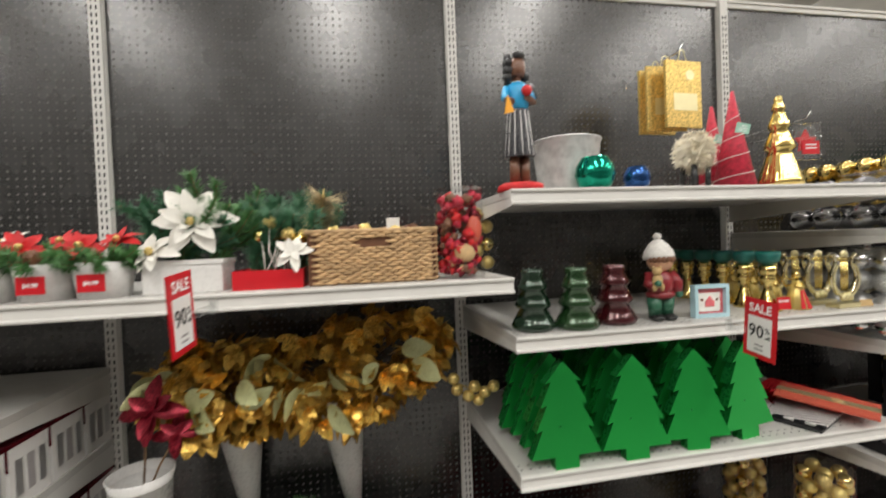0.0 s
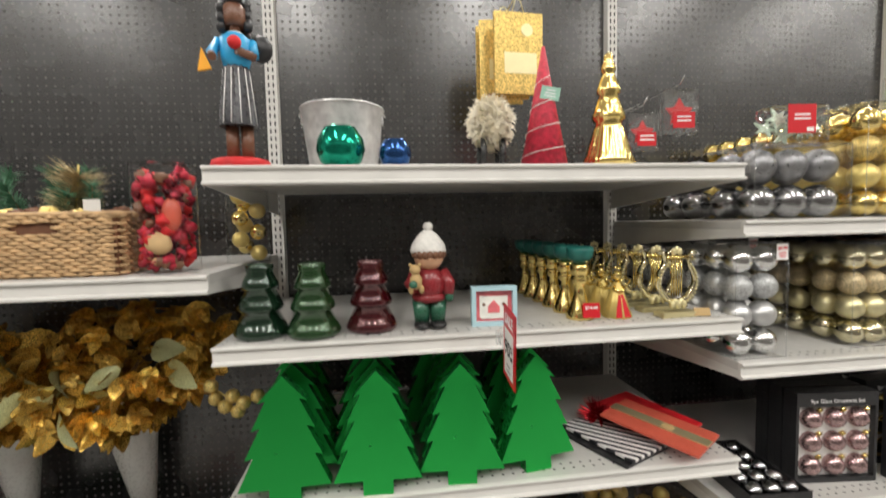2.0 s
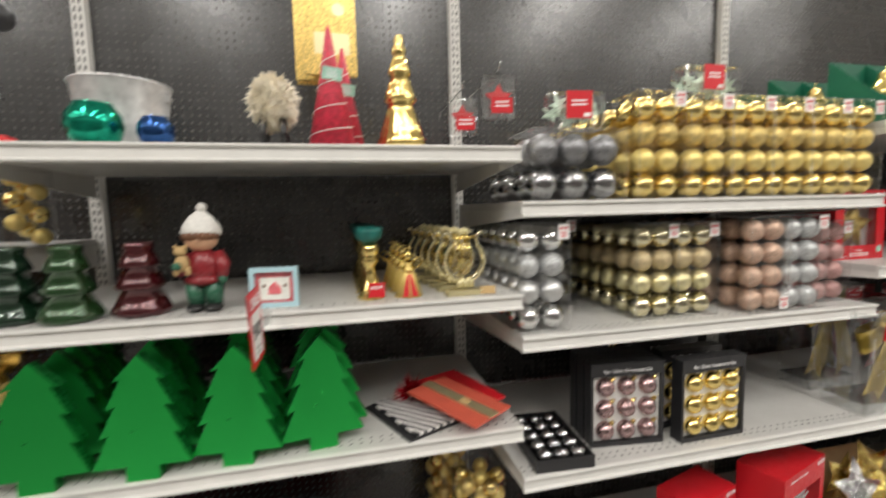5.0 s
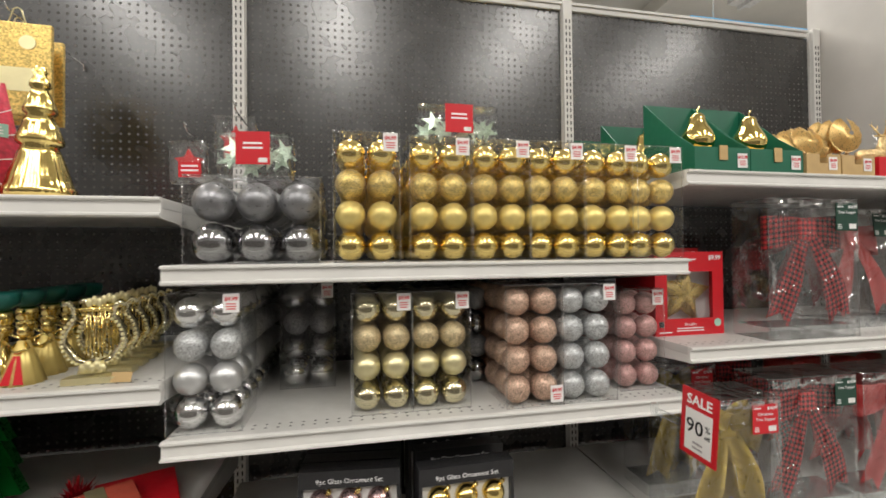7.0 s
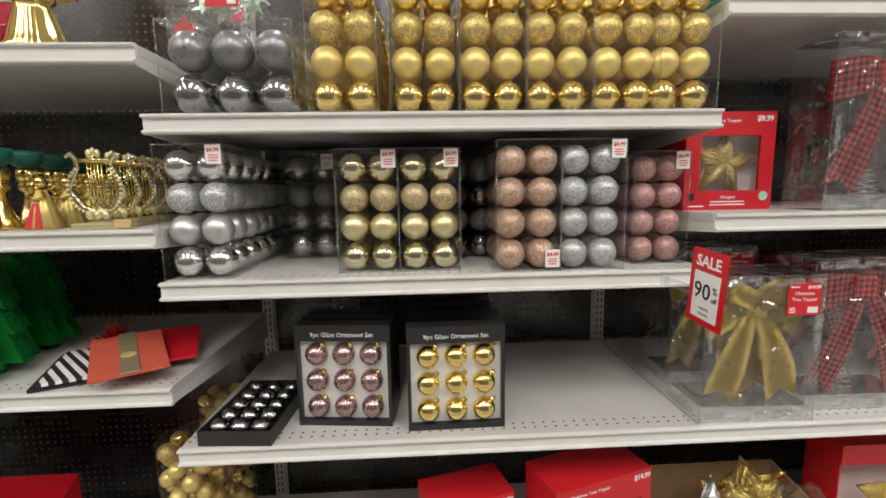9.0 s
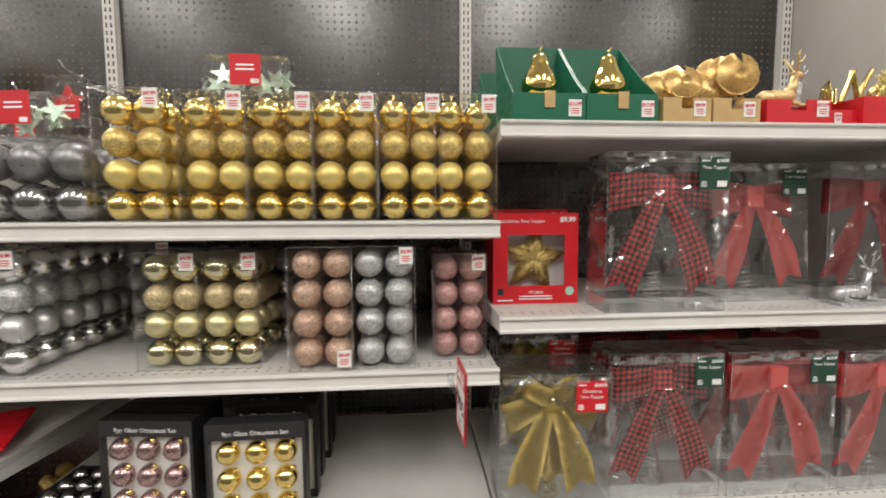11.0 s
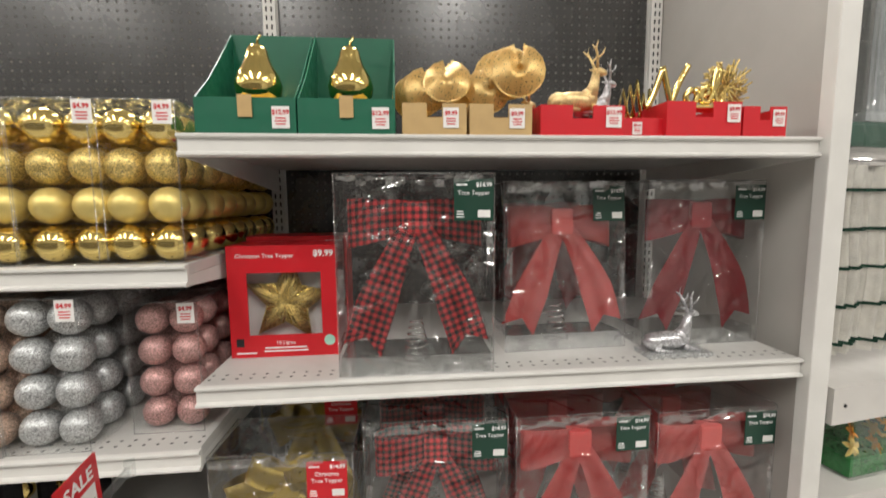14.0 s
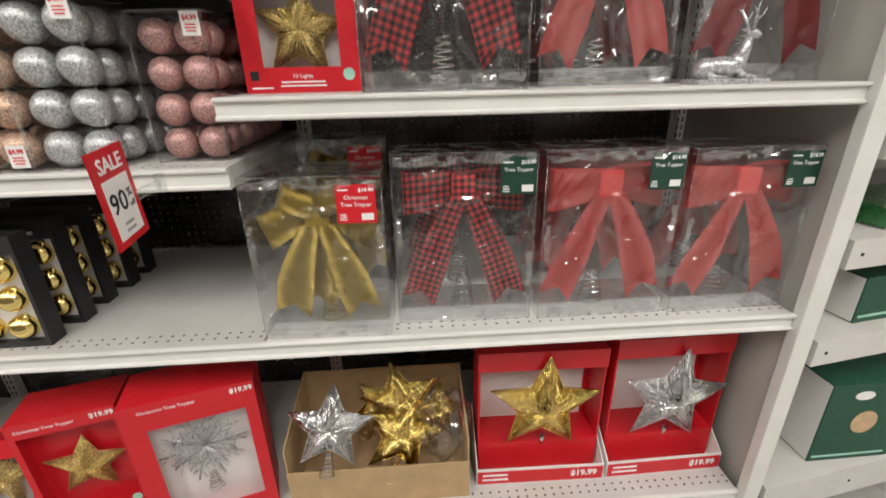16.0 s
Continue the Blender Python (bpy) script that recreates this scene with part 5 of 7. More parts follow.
# gift bags lying on the tree shelf
def flat_bag(x, y, z, rz, w, l, material, label, tilt=0.0, name="gift_bag", t=0.008):
    th = thing(name, x, y, z, label, "gift bag", "flat gift bags", rz)
    th.matrix_basis = pose(x, y, z, tilt, 0, rz)
    ob = part("bag", boxbm(-w / 2, w / 2, 0, l, 0, t, 0.003), material, th)
    uvl = ob.data.uv_layers.new(name="uv")
    for lp in ob.data.loops:
        co = ob.data.vertices[lp.vertex_index].co
        uvl.data[lp.index].uv = (co.x, co.y)
    return th


flat_bag(1.345, YF + 0.03, Z13 + 0.001, 24, 0.17, 0.24, BLACKC, "black gift bag lying flat")
flat_bag(1.36, YF + 0.032, Z13 + 0.012, 24, 0.165, 0.23, STRIPE, "black and white striped gift bag lying flat")
flat_bag(1.49, YF + 0.09, Z13 + 0.022, 24, 0.17, 0.24, RED, "red gift bag lying on other bags", tilt=3)
b4 = flat_bag(1.488, YF - 0.0, Z13 + 0.032, 34, 0.15, 0.25, SALMON, "salmon red gift bag with a gold ribbon", tilt=5)
part("ribbon", boxbm(-0.018, 0.018, -0.001, 0.251, 0.0085, 0.011), CHAMPM, b4, "gold ribbon")
part("seal", lathe([(0, 0.013), (0.014, 0.013), (0.016, 0.011), (0.0, 0.011)], 16), KRAFT, b4, "kraft paper seal", m=pose(0, 0.1, 0))
tb = thing("tinsel_bow", 1.31, YF + 0.22, Z13 + 0.03, "dark red tinsel bow on the gift bags", "bow")
bm = bmesh.new()
for k in range(140):
    a, b = rng.uniform(0, 6.28), rng.uniform(-0.2, 1.2)
    dv = Vector((math.cos(a) * math.cos(b), math.sin(a) * math.cos(b), math.sin(b)))
    leaf(bm, dv * 0.005, dv, dv.orthogonal(), rng.uniform(0.03, 0.06), 0.006, seg=2, curl=rng.uniform(0, 0.5))
tagged(part("tinsel", bm, REDTIN, tb), kind="stuff")


# ---------- bay 1: middle shelf ----------
def ribbed(n, amp):
    return lambda r, z, a: r * (1 + amp * math.cos(n * a))


def tree_vase(x, y, material, label):
    prof = [(0.0, 0.0), (0.05, 0.0), (0.056, 0.008), (0.057, 0.016), (0.05, 0.03), (0.036, 0.064), (0.044, 0.066), (0.047, 0.073), (0.042, 0.086), (0.03, 0.116), (0.036, 0.118), (0.038, 0.125), (0.034, 0.138), (0.026, 0.158), (0.0285, 0.164), (0.0285, 0.176), (0.026, 0.178), (0.0245, 0.174), (0.0235, 0.158), (0.031, 0.126), (0.028, 0.116), (0.039, 0.074), (0.034, 0.064), (0.047, 0.022), (0.04, 0.006), (0.0, 0.006)]
    th = thing("glass_vase", x, y, Z12, label, "vase", "tree-shaped glass vases")
    part("glass", lathe([(a * 1.06, b * 0.92) for a, b in prof], 48, ribbed(24, 0.006)), material, th, smooth=True)


tree_vase(0.430, YF + 0.08, GLASSDG, "dark green ribbed glass vase shaped like a tree")
tree_vase(0.548, YF + 0.06, GLASSG, "green ribbed glass vase shaped like a tree")
tree_vase(0.676, YF + 0.085, GLASSR, "dark red ribbed glass vase shaped like a tree")


def ellipsoid(bm, c, r, mi, seg=14, rings=9, m=None):
    q = bmesh.ops.create_uvsphere(bm, u_segments=seg, v_segments=rings, radius=1.0)
    for v in q["verts"]:
        v.co = Vector((c[0] + v.co.x * r[0], c[1] + v.co.y * r[1], c[2] + v.co.z * r[2]))
        if m is not None:
            v.co = m @ v.co
    for f in {f for v in q["verts"] for f in v.link_faces}:
        f.material_index = mi
        f.smooth = True
    return bm


SKIN = mat("painted_tan", (0.62, 0.36, 0.22), rough=0.4, noise_amt=0.1)
SKIND = mat("painted_brown", (0.16, 0.07, 0.04), rough=0.35, noise_amt=0.1)
JACKET = mat("glazed_dark_red", (0.22, 0.02, 0.025), rough=0.3, noise_amt=0.2, noise_scale=60)
TROUSER = mat("glazed_green", (0.03, 0.12, 0.07), rough=0.3, noise_amt=0.2)
BOOT = mat("glazed_black", (0.02, 0.02, 0.02), rough=0.3)
WOOL = mat("white_knit", (0.72, 0.70, 0.66), rough=0.8, noise_amt=0.15, noise_scale=90, bump=0.5, bump_scale=160)

# small ceramic doll holding a toy bear
bm = bmesh.new()
for s in (-1, 1):
    ellipsoid(bm, (0.021 * s, -0.008, 0.011), (0.021, 0.03, 0.012), 3)
    tube(bm, [(0.02 * s, 0, 0.018), (0.022 * s, 0, 0.075)], [0.019, 0.023], 12, 2)
    tube(bm, [(0.034 * s, 0, 0.15), (0.049 * s, -0.012, 0.12), (0.047 * s if s > 0 else -0.04, -0.03 if s < 0 else -0.02, 0.09 if s > 0 else 0.105)], [0.016, 0.017, 0.013], 10, 1)
ellipsoid(bm, (0, 0, 0.115), (0.042, 0.035, 0.05), 1)
ellipsoid(bm, (0, 0, 0.083), (0.046, 0.037, 0.018), 1)
ellipsoid(bm, (0, -0.002, 0.188), (0.038, 0.036, 0.034), 0)
ellipsoid(bm, (0, -0.039, 0.186), (0.005, 0.005, 0.005), 0)
tube(bm, [(0, 0.003, 0.196), (0, 0.004, 0.206), (0, 0.005, 0.222), (0, 0.007, 0.246), (0.001, 0.008, 0.258)], [0.044, 0.046, 0.042, 0.026, 0.012], 18, 4)
for k in range(9):
    a = math.pi * (1.05 + 0.9 * k / 8)
    ellipsoid(bm, (0.036 * math.cos(a), -0.004 + 0.034 * math.sin(a), 0.196), (0.009, 0.008, 0.011), 6, 7, 5)
ellipsoid(bm, (0.001, 0.01, 0.268), (0.013, 0.013, 0.013), 4)
ellipsoid(bm, (-0.036, -0.036, 0.13), (0.016, 0.014, 0.022), 5)
ellipsoid(bm, (-0.038, -0.038, 0.16), (0.014, 0.013, 0.013), 5)
for s in (-1, 1):
    ellipsoid(bm, (-0.038 + 0.011 * s, -0.036, 0.172), (0.005, 0.004, 0.005), 5, 8, 6)
    ellipsoid(bm, (-0.036 + 0.013 * s, -0.04, 0.11), (0.007, 0.007, 0.012), 5, 8, 6)
    ellipsoid(bm, (0.014 * s, -0.037, 0.193), (0.003, 0.002, 0.003), 3, 6, 5)
ellipsoid(bm, (0.048, -0.022, 0.085), (0.011, 0.011, 0.013), 2)
ellipsoid(bm, (-0.044, -0.05, 0.124), (0.011, 0.009, 0.01), 2)
doll = tagged(part("doll_figurine", bm, [SKIN, JACKET, TROUSER, BOOT, WOOL, KRAFT, BROWN], m=pose(0.812, YF + 0.07, Z12) @ Matrix.Diagonal((0.92, 0.92, 0.89, 1))), "glazed doll figurine in a knit hat and red jacket", "figurine")

# small blue framed picture
fr = thing("picture_frame", 0.964, YF + 0.05, Z12, "small pale blue wooden frame with a gingerbread print", "picture frame", rz=-3)
bm = bmesh.new()
w, h, e = 0.108, 0.094, 0.01
box(bm, -w / 2, w / 2, 0, 0.022, 0, e)
box(bm, -w / 2, w / 2, 0, 0.022, h - e, h)
box(bm, -w / 2, -w / 2 + e, 0, 0.022, e, h - e)
box(bm, w / 2 - e, w / 2, 0, 0.022, e, h - e)
part("frame", bm, SKYBLUE, fr)
PINKP = mat("pink_print", (0.72, 0.16, 0.18), rough=0.5, noise_amt=0.25, noise_scale=60)
part("print", boxbm(-w / 2 + e, w / 2 - e, 0.014, 0.018, e, h - e), PINKP, fr)
part("mat_board", box(boxbm(-0.034, 0.034, 0.0125, 0.014, 0.018, 0.07), -0.03, 0.03, 0.0115, 0.0125, 0.016, 0.022), CREAM, fr)
part("motif", prism([(-0.014, 0.03), (0.014, 0.03), (0.014, 0.045), (0, 0.06), (-0.014, 0.045)], 0.0015), PINKP, fr, m=pose(0, 0.0105, 0))
for s in (-1, 1):
    part("dot", lathe([(0, 0), (0.004, 0), (0.004, 0.001), (0, 0.001)], 10), BROWN, fr, m=pose(0.024 * s, 0.0125, 0.05, 90))


def angel_bell(x, y, material, label, tag):
    """Gold bell-shaped holder with a round collar and a dark green cup on top."""
    th = thing("candle_holder", x, y, Z12, label, "candle holder", "gold candle holders", rz=0)
    prof = [(0.0, 0.0), (0.034, 0.0), (0.035, 0.006), (0.024, 0.03), (0.014, 0.062), (0.011, 0.082), (0.02, 0.09), (0.022, 0.102), (0.017, 0.108), (0.022, 0.114), (0.024, 0.128), (0.02, 0.138), (0.012, 0.14), (0.0, 0.14)]
    part("stem", lathe(prof, 20), material, th, smooth=True)
    part("cup", lathe([(0.0, 0.14), (0.014, 0.14), (0.03, 0.152), (0.034, 0.17), (0.032, 0.18), (0.029, 0.17), (0.0, 0.155)], 20), TEAL, th, "dark green glass cup", smooth=True)
    if tag:
        tg = part("price_tag", boxbm(-0.02, 0.02, -0.001, 0, -0.018, 0.018), RED, th, "red price tag", m=pose(0.012, -0.038, 0.026, -8, 0, -10))
        label_text("$14.99", 0.011, WHITEINK, tg, 0, -0.0016, 0.006, bold=0.0003)
    return th


for k in range(6):
    angel_bell(1.192 - 0.001 * k, YF + 0.085 + 0.082 * k, GOLD, "gold bell-shaped candle holder with a dark green cup", k == 0)


def angel(x, y, tag):
    th = thing("angel_ornament", x, y, Z12, "gold wire angel ornament with a pleated skirt", "ornament", "gold angels")
    part("skirt", lathe([(0.0, 0.0), (0.034, 0.0), (0.022, 0.045), (0.009, 0.086), (0.0, 0.088)], 36, ribbed(12, 0.08)), GOLDM, th, smooth=True)
    for s in (-1, 1):
        bm = bmesh.new()
        tube(bm, [(0, 0.008, 0.085), (0.03 * s, 0.01, 0.098), (0.042 * s, 0.01, 0.088), (0.026 * s, 0.01, 0.07), (0, 0.008, 0.075)], 0.003, 6)
        part("wing", bm, GOLD, th)
        bm = bmesh.new()
        tube(bm, [(0, 0, 0.088), (0.016 * s, -0.012, 0.072), (0, -0.02, 0.064)], 0.004, 6)
        part("arm", bm, GOLD, th)
    bm = ellipsoid(bmesh.new(), (0, 0, 0.105), (0.011, 0.011, 0.013), 0)
    tube(bm, [(0.011 * math.cos(a), 0.011 * math.sin(a), 0.124) for a in [k * math.pi / 5 for k in range(10)]], 0.0018, 5, closed=True)
    part("head", bm, GOLD, th, smooth=True)
    if tag:
        part("card", prism([(-0.02, 0.004), (0.02, 0.004), (0.006, 0.06), (-0.006, 0.06)], 0.001), RED, th, "red card", m=pose(0, -0.034, 0, -14, 0, 0))


for k in range(4):
    angel(1.288 - 0.004 * k, YF + 0.08 + 0.075 * k, k == 0)


def lyre(x, y, tag):
    th = thing("lyre_ornament", x, y, Z12, "antique gold beaded lyre-shaped decoration on a base", "figurine", "gold lyres", rz=4)
    part("base", boxbm(-0.05, 0.05, -0.02, 0.02, 0, 0.014, 0.004), CHAMPM, th)
    bm = bmesh.new()
    for s in (-1, 1):
        tube(bm, [(0.004 * s, 0, 0.034), (0.03 * s, 0, 0.046), (0.052 * s, 0, 0.08), (0.05 * s, 0, 0.108), (0.036 * s, 0, 0.132), (0.034 * s, 0, 0.15), (0.044 * s, 0, 0.162), (0.054 * s, 0, 0.156)], [0.009, 0.008, 0.0075, 0.007, 0.006, 0.006, 0.006, 0.005], 8)
    part("frame", bm, CHAMP, th)
    bm = bmesh.new()
    for s in (-1, 1):
        for u in range(12):
            a = -1.2 + 2.2 * u / 11
            ellipsoid(bm, (s * (0.012 + 0.041 * math.cos(a)), -0.008, 0.086 + 0.05 * math.sin(a)), (0.0035, 0.0035, 0.0035), 0, 6, 4)
    tagged(part("beading", bm, CHAMPM, th), kind="stuff")
    bm = bmesh.new()
    for k in range(5):
        tube(bm, [(-0.014 + 0.007 * k, 0, 0.05), (-0.014 + 0.007 * k, 0, 0.15)], 0.0018, 5)
    tube(bm, [(-0.036, 0, 0.148), (0.036, 0, 0.148)], 0.005, 7)
    tagged(part("wire_stringing", bm, GOLD, th), kind="stuff")
    bm = bmesh.new()
    for k in range(5):
        ellipsoid(bm, (-0.016 + 0.008 * k, -0.006, 0.03 + 0.006 * (k % 2)), (0.009, 0.008, 0.011), 0, 8, 6)
    for k in (-1, 0, 1):
        ellipsoid(bm, (0.009 * k, 0, 0.166 - 0.004 * abs(k)), (0.006, 0.005, 0.01), 0, 8, 6)
    tagged(part("rosette_band", bm, CHAMPM, th, smooth=True), kind="stuff")
    if tag:
        part("price_tag", boxbm(-0.02, 0.02, -0.001, 0, 0, 0.02), KRAFT, th, "kraft price tag", m=pose(0.055, -0.025, 0.002, -20, 0, -12))


for k in range(6):
    lyre(1.43 - 0.008 * k, YF + 0.05 + 0.07 * k, k == 0)


# ---------- bay 1: top shelf ----------
# wooden nutcracker figure, one mesh
bm = bmesh.new()
M = pose(0, 0, 0)
tube(bm, [(0, 0, 0.0), (0, 0, 0.004), (0, 0, 0.016), (0, 0, 0.02)], [0.055, 0.058, 0.055, 0.045], 24, 0)
for s in (-1, 1):
    tube(bm, [(0.014 * s, 0, 0.018), (0.014 * s, 0, 0.09)], 0.0125, 12, 1)
bmx = lathe([(0.0, 0.085), (0.037, 0.085), (0.034, 0.12), (0.025, 0.2), (0.022, 0.205), (0.0, 0.206)], 36, ribbed(12, 0.05))
tmp = bpy.data.meshes.new("tmp")
for f in bmx.faces:
    f.material_index = 2
bmx.to_mesh(tmp)
bmx.free()
bm.from_mesh(tmp)
bpy.data.meshes.remove(tmp)
tube(bm, [(0, 0, 0.2), (0, 0, 0.225), (0, 0, 0.258), (0, 0, 0.27)], [0.023, 0.029, 0.03, 0.016], 18, 3)
tube(bm, [(0, 0, 0.262), (0, -0.002, 0.274)], [0.022, 0.012], 14, 6)
tube(bm, [(0, 0, 0.27), (0, 0, 0.29)], 0.01, 10, 1)
tube(bm, [(0, 0, 0.284), (0, 0, 0.295), (0, 0, 0.32), (0, 0, 0.33)], [0.016, 0.021, 0.021, 0.014], 16, 1)
for k in range(22):
    a = rng.uniform(0, 6.28)
    ellipsoid(bm, (0.02 * math.cos(a), 0.006 + 0.016 * abs(math.sin(a)), 0.318 + rng.uniform(-0.01, 0.018)), (0.011, 0.011, 0.011), 4, 7, 5)
for k in range(34):
    a = rng.uniform(-0.5, 3.64)
    ellipsoid(bm, (0.024 * math.cos(a), 0.004 + 0.02 * math.sin(a), rng.uniform(0.268, 0.325)), (0.0105, 0.0105, 0.012), 4, 7, 5)
for k in range(12):
    a = 2 * math.pi * (k + 0.5) / 12
    tube(bm, [(0.0245 * math.cos(a), 0.0245 * math.sin(a), 0.198), (0.0325 * math.cos(a), 0.0325 * math.sin(a), 0.122), (0.0355 * math.cos(a), 0.0355 * math.sin(a), 0.088)], 0.0012, 5, 6)
ellipsoid(bm, (0.0, -0.012, 0.335), (0.018, 0.012, 0.01), 4, 8, 6)
ellipsoid(bm, (0.045, 0.02, 0.252), (0.024, 0.02, 0.028), 4, 10, 8)
tube(bm, [(-0.03, 0, 0.255), (-0.042, -0.014, 0.226), (-0.036, -0.036, 0.212)], [0.01, 0.01, 0.008], 9, 3)
tube(bm, [(-0.042, -0.014, 0.226), (-0.036, -0.04, 0.21)], [0.0085, 0.008], 9, 1)
tube(bm, [(0.03, 0, 0.255), (0.036, -0.014, 0.222)], [0.01, 0.009], 9, 3)
tube(bm, [(0.036, -0.014, 0.222), (0.006, -0.036, 0.226)], [0.009, 0.008], 9, 1)
ellipsoid(bm, (0.004, -0.04, 0.24), (0.013, 0.012, 0.013), 0, 10, 8)
prism([(-0.06, 0.178), (-0.036, 0.184), (-0.052, 0.222)], 0.006, bm, 5, pose(0, -0.05, 0))
nut = tagged(part("nutcracker_figure", bm, [REDVELVET, SKIND, mat("pinstripe_skirt", (0.03, 0.03, 0.035), rough=0.3, noise_amt=0.3), BLUEFAB, BLACKC, YELLOW, WHITE], m=pose(0.405, YF + 0.077, Z11, 0, 0, 8) @ Matrix.Diagonal((1.08, 1.08, 1.07, 1))), "wooden nutcracker figure in a blue top on a red base", "nutcracker")

bk = thing("metal_bucket", 0.614, YF + 0.225, Z11, "galvanised steel bucket with a wire handle", "bucket")
part("pail", lathe([(0.0, 0.0), (0.082, 0.0), (0.084, 0.006), (0.095, 0.09), (0.102, 0.16), (0.105, 0.164), (0.103, 0.168), (0.1, 0.164), (0.092, 0.09), (0.08, 0.01), (0.0, 0.008)], 40), GALV, bk, smooth=True)
part("rim", tube(bmesh.new(), [(0.104 * math.cos(a), 0.104 * math.sin(a), 0.166) for a in [2 * math.pi * k / 40 for k in range(40)]], 0.003, 6, closed=True), GALV, bk)
part("handle", tube(bmesh.new(), [(0.108 * math.cos(a), -0.06 * math.sin(a), 0.15 + 0.012 * math.sin(a)) for a in [math.pi * k / 16 for k in range(17)]], 0.002, 6), GALV, bk)
for s in (-1, 1):
    part("ear", boxbm(0.1 * s - 0.004, 0.1 * s + 0.004, -0.012, 0.012, 0.13, 0.158, 0.003), GALV, bk)


def votive(x, y, r, material, label):
    th = thing("candle_holder", x, y, Z11, label, "candle holder", "mercury glass holders")
    k = r / 0.045
    prof = [(0.0, 0.0), (0.026, 0.0), (0.038, 0.012), (0.045, 0.034), (0.042, 0.055), (0.031, 0.072), (0.03, 0.075), (0.027, 0.073), (0.038, 0.054), (0.041, 0.034), (0.034, 0.014), (0.0, 0.008)]
    part("glass", lathe([(a * k, b * k) for a, b in prof], 28, ribbed(14, 0.006)), material, th, smooth=True)


votive(0.62, YF + 0.07, 0.054, TEALM, "round green mercury glass candle holder")
votive(0.741, YF + 0.06, 0.037, BLUEM, "small round blue mercury glass candle holder")

sh = thing("sheep_figurine", 0.978, YF + 0.119, Z11, "fluffy cream woolly sheep figurine with black legs", "figurine")
sh.matrix_basis = pose(0.978, YF + 0.119, Z11) @ Matrix.Diagonal((1.28, 1.2, 1.32, 1))
bm = ellipsoid(bmesh.new(), (0, 0, 0.085), (0.036, 0.04, 0.042), 0)
part("body", bm, FUR, sh)
bm = bmesh.new()
for k in range(900):
    a, b = rng.uniform(0, 6.28), math.asin(rng.uniform(-1, 1))
    dv = Vector((math.cos(a) * math.cos(b), math.sin(a) * math.cos(b), math.sin(b)))
    base = Vector((dv.x * 0.034, dv.y * 0.038, 0.085 + dv.z * 0.04))
    dd = (dv + Vector((rng.uniform(-0.6, 0.6), rng.uniform(-0.6, 0.6), rng.uniform(-0.9, 0.2)))).normalized()
    leaf(bm, base, dd, dd.orthogonal(), rng.uniform(0.010, 0.019), 0.006, seg=2, curl=0.4)
tagged(part("fleece", bm, FUR, sh), kind="stuff")
for lx, ly in ((-0.018, -0.02), (0.018, -0.02), (-0.018, 0.02), (0.018, 0.02)):
    part("leg", tube(bmesh.new(), [(lx, ly, 0), (lx, ly, 0.055)], [0.006, 0.007], 8), BOOT, sh)
part("head", ellipsoid(bmesh.new(), (0.012, 0.046, 0.092), (0.014, 0.018, 0.016), 0), BOOT, sh)
part("loop", tube(bmesh.new(), [(0.006 * math.cos(a), 0, 0.132 + 0.008 * math.sin(a)) for a in [k * math.pi / 5 for k in range(10)]], 0.0015, 5, closed=True), BROWN, sh)


def wrapped_cone(x, y, h, label):
    th = thing("cone_tree", x, y, Z11, label, "cone tree", "burgundy cone trees")
    r = h * 0.2
    part("cone", lathe([(0, 0), (r, 0), (r * 0.52, h * 0.48), (0.004, h), (0, h)], 28), MAGENTA, th, smooth=True)
    pts = []
    for k in range(90):
        u = k / 89
        a = 5 * 2 * math.pi * u
        rr = r * (1 - u) + 0.003
        pts.append((rr * math.cos(a), rr * math.sin(a), u * h * 0.98))
    part("cord", tube(bmesh.new(), pts, 0.0011, 4), CREAM, th, "white cord")
    tg = part("price_tag", boxbm(-0.024, 0.024, -0.001, 0, -0.015, 0.015), GREENTAG, th, "pale green price tag", m=pose(0.006, -r * 0.48, h * 0.6, 12, 8, 0))
    bars(tg, -0.016, 0.016, -0.0012, -0.01, 0.01, 3, WHITEINK)


wrapped_cone(1.114, YF + 0.118, 0.30, "burgundy cone tree wrapped in thin white cord")
wrapped_cone(1.147, YF + 0.235, 0.29, "burgundy cone tree wrapped in white cord behind another")

gt = thing("gold_tree", 1.289, YF + 0.125, Z11, "ribbed gold mercury glass tree", "tree figurine")
prof = [(0.0, 0.0), (0.05, 0.0), (0.056, 0.012), (0.055, 0.022), (0.05, 0.03), (0.046, 0.045), (0.034, 0.085), (0.028, 0.1), (0.036, 0.106), (0.037, 0.113), (0.028, 0.138), (0.02, 0.158), (0.026, 0.163), (0.026, 0.17), (0.018, 0.192), (0.012, 0.206), (0.017, 0.211), (0.016, 0.218), (0.009, 0.232), (0.011, 0.238), (0.008, 0.247), (0.0, 0.249)]
part("glass", lathe([(a * 1.1, b * 1.18) for a, b in prof], 72, lambda r, z, a: r * (1 + (0.03 if z < 0.1 else 0.012) * math.cos(24 * a))), GOLD, gt, smooth=True)


def peg_hook(x, z, length, label="chrome wire peg hook on the pegboard"):
    th = thing("peg_hook", x, YB, z, label, "hook", "peg hooks")
    part("wire", tube(bmesh.new(), [(0, 0.004, -0.02), (0, -0.006, -0.02), (0, -0.008, 0), (0, -length * 0.6, 0.0), (0, -length + 0.02, 0.004), (0, -length, 0.022)], 0.0022, 6), SILV, th)


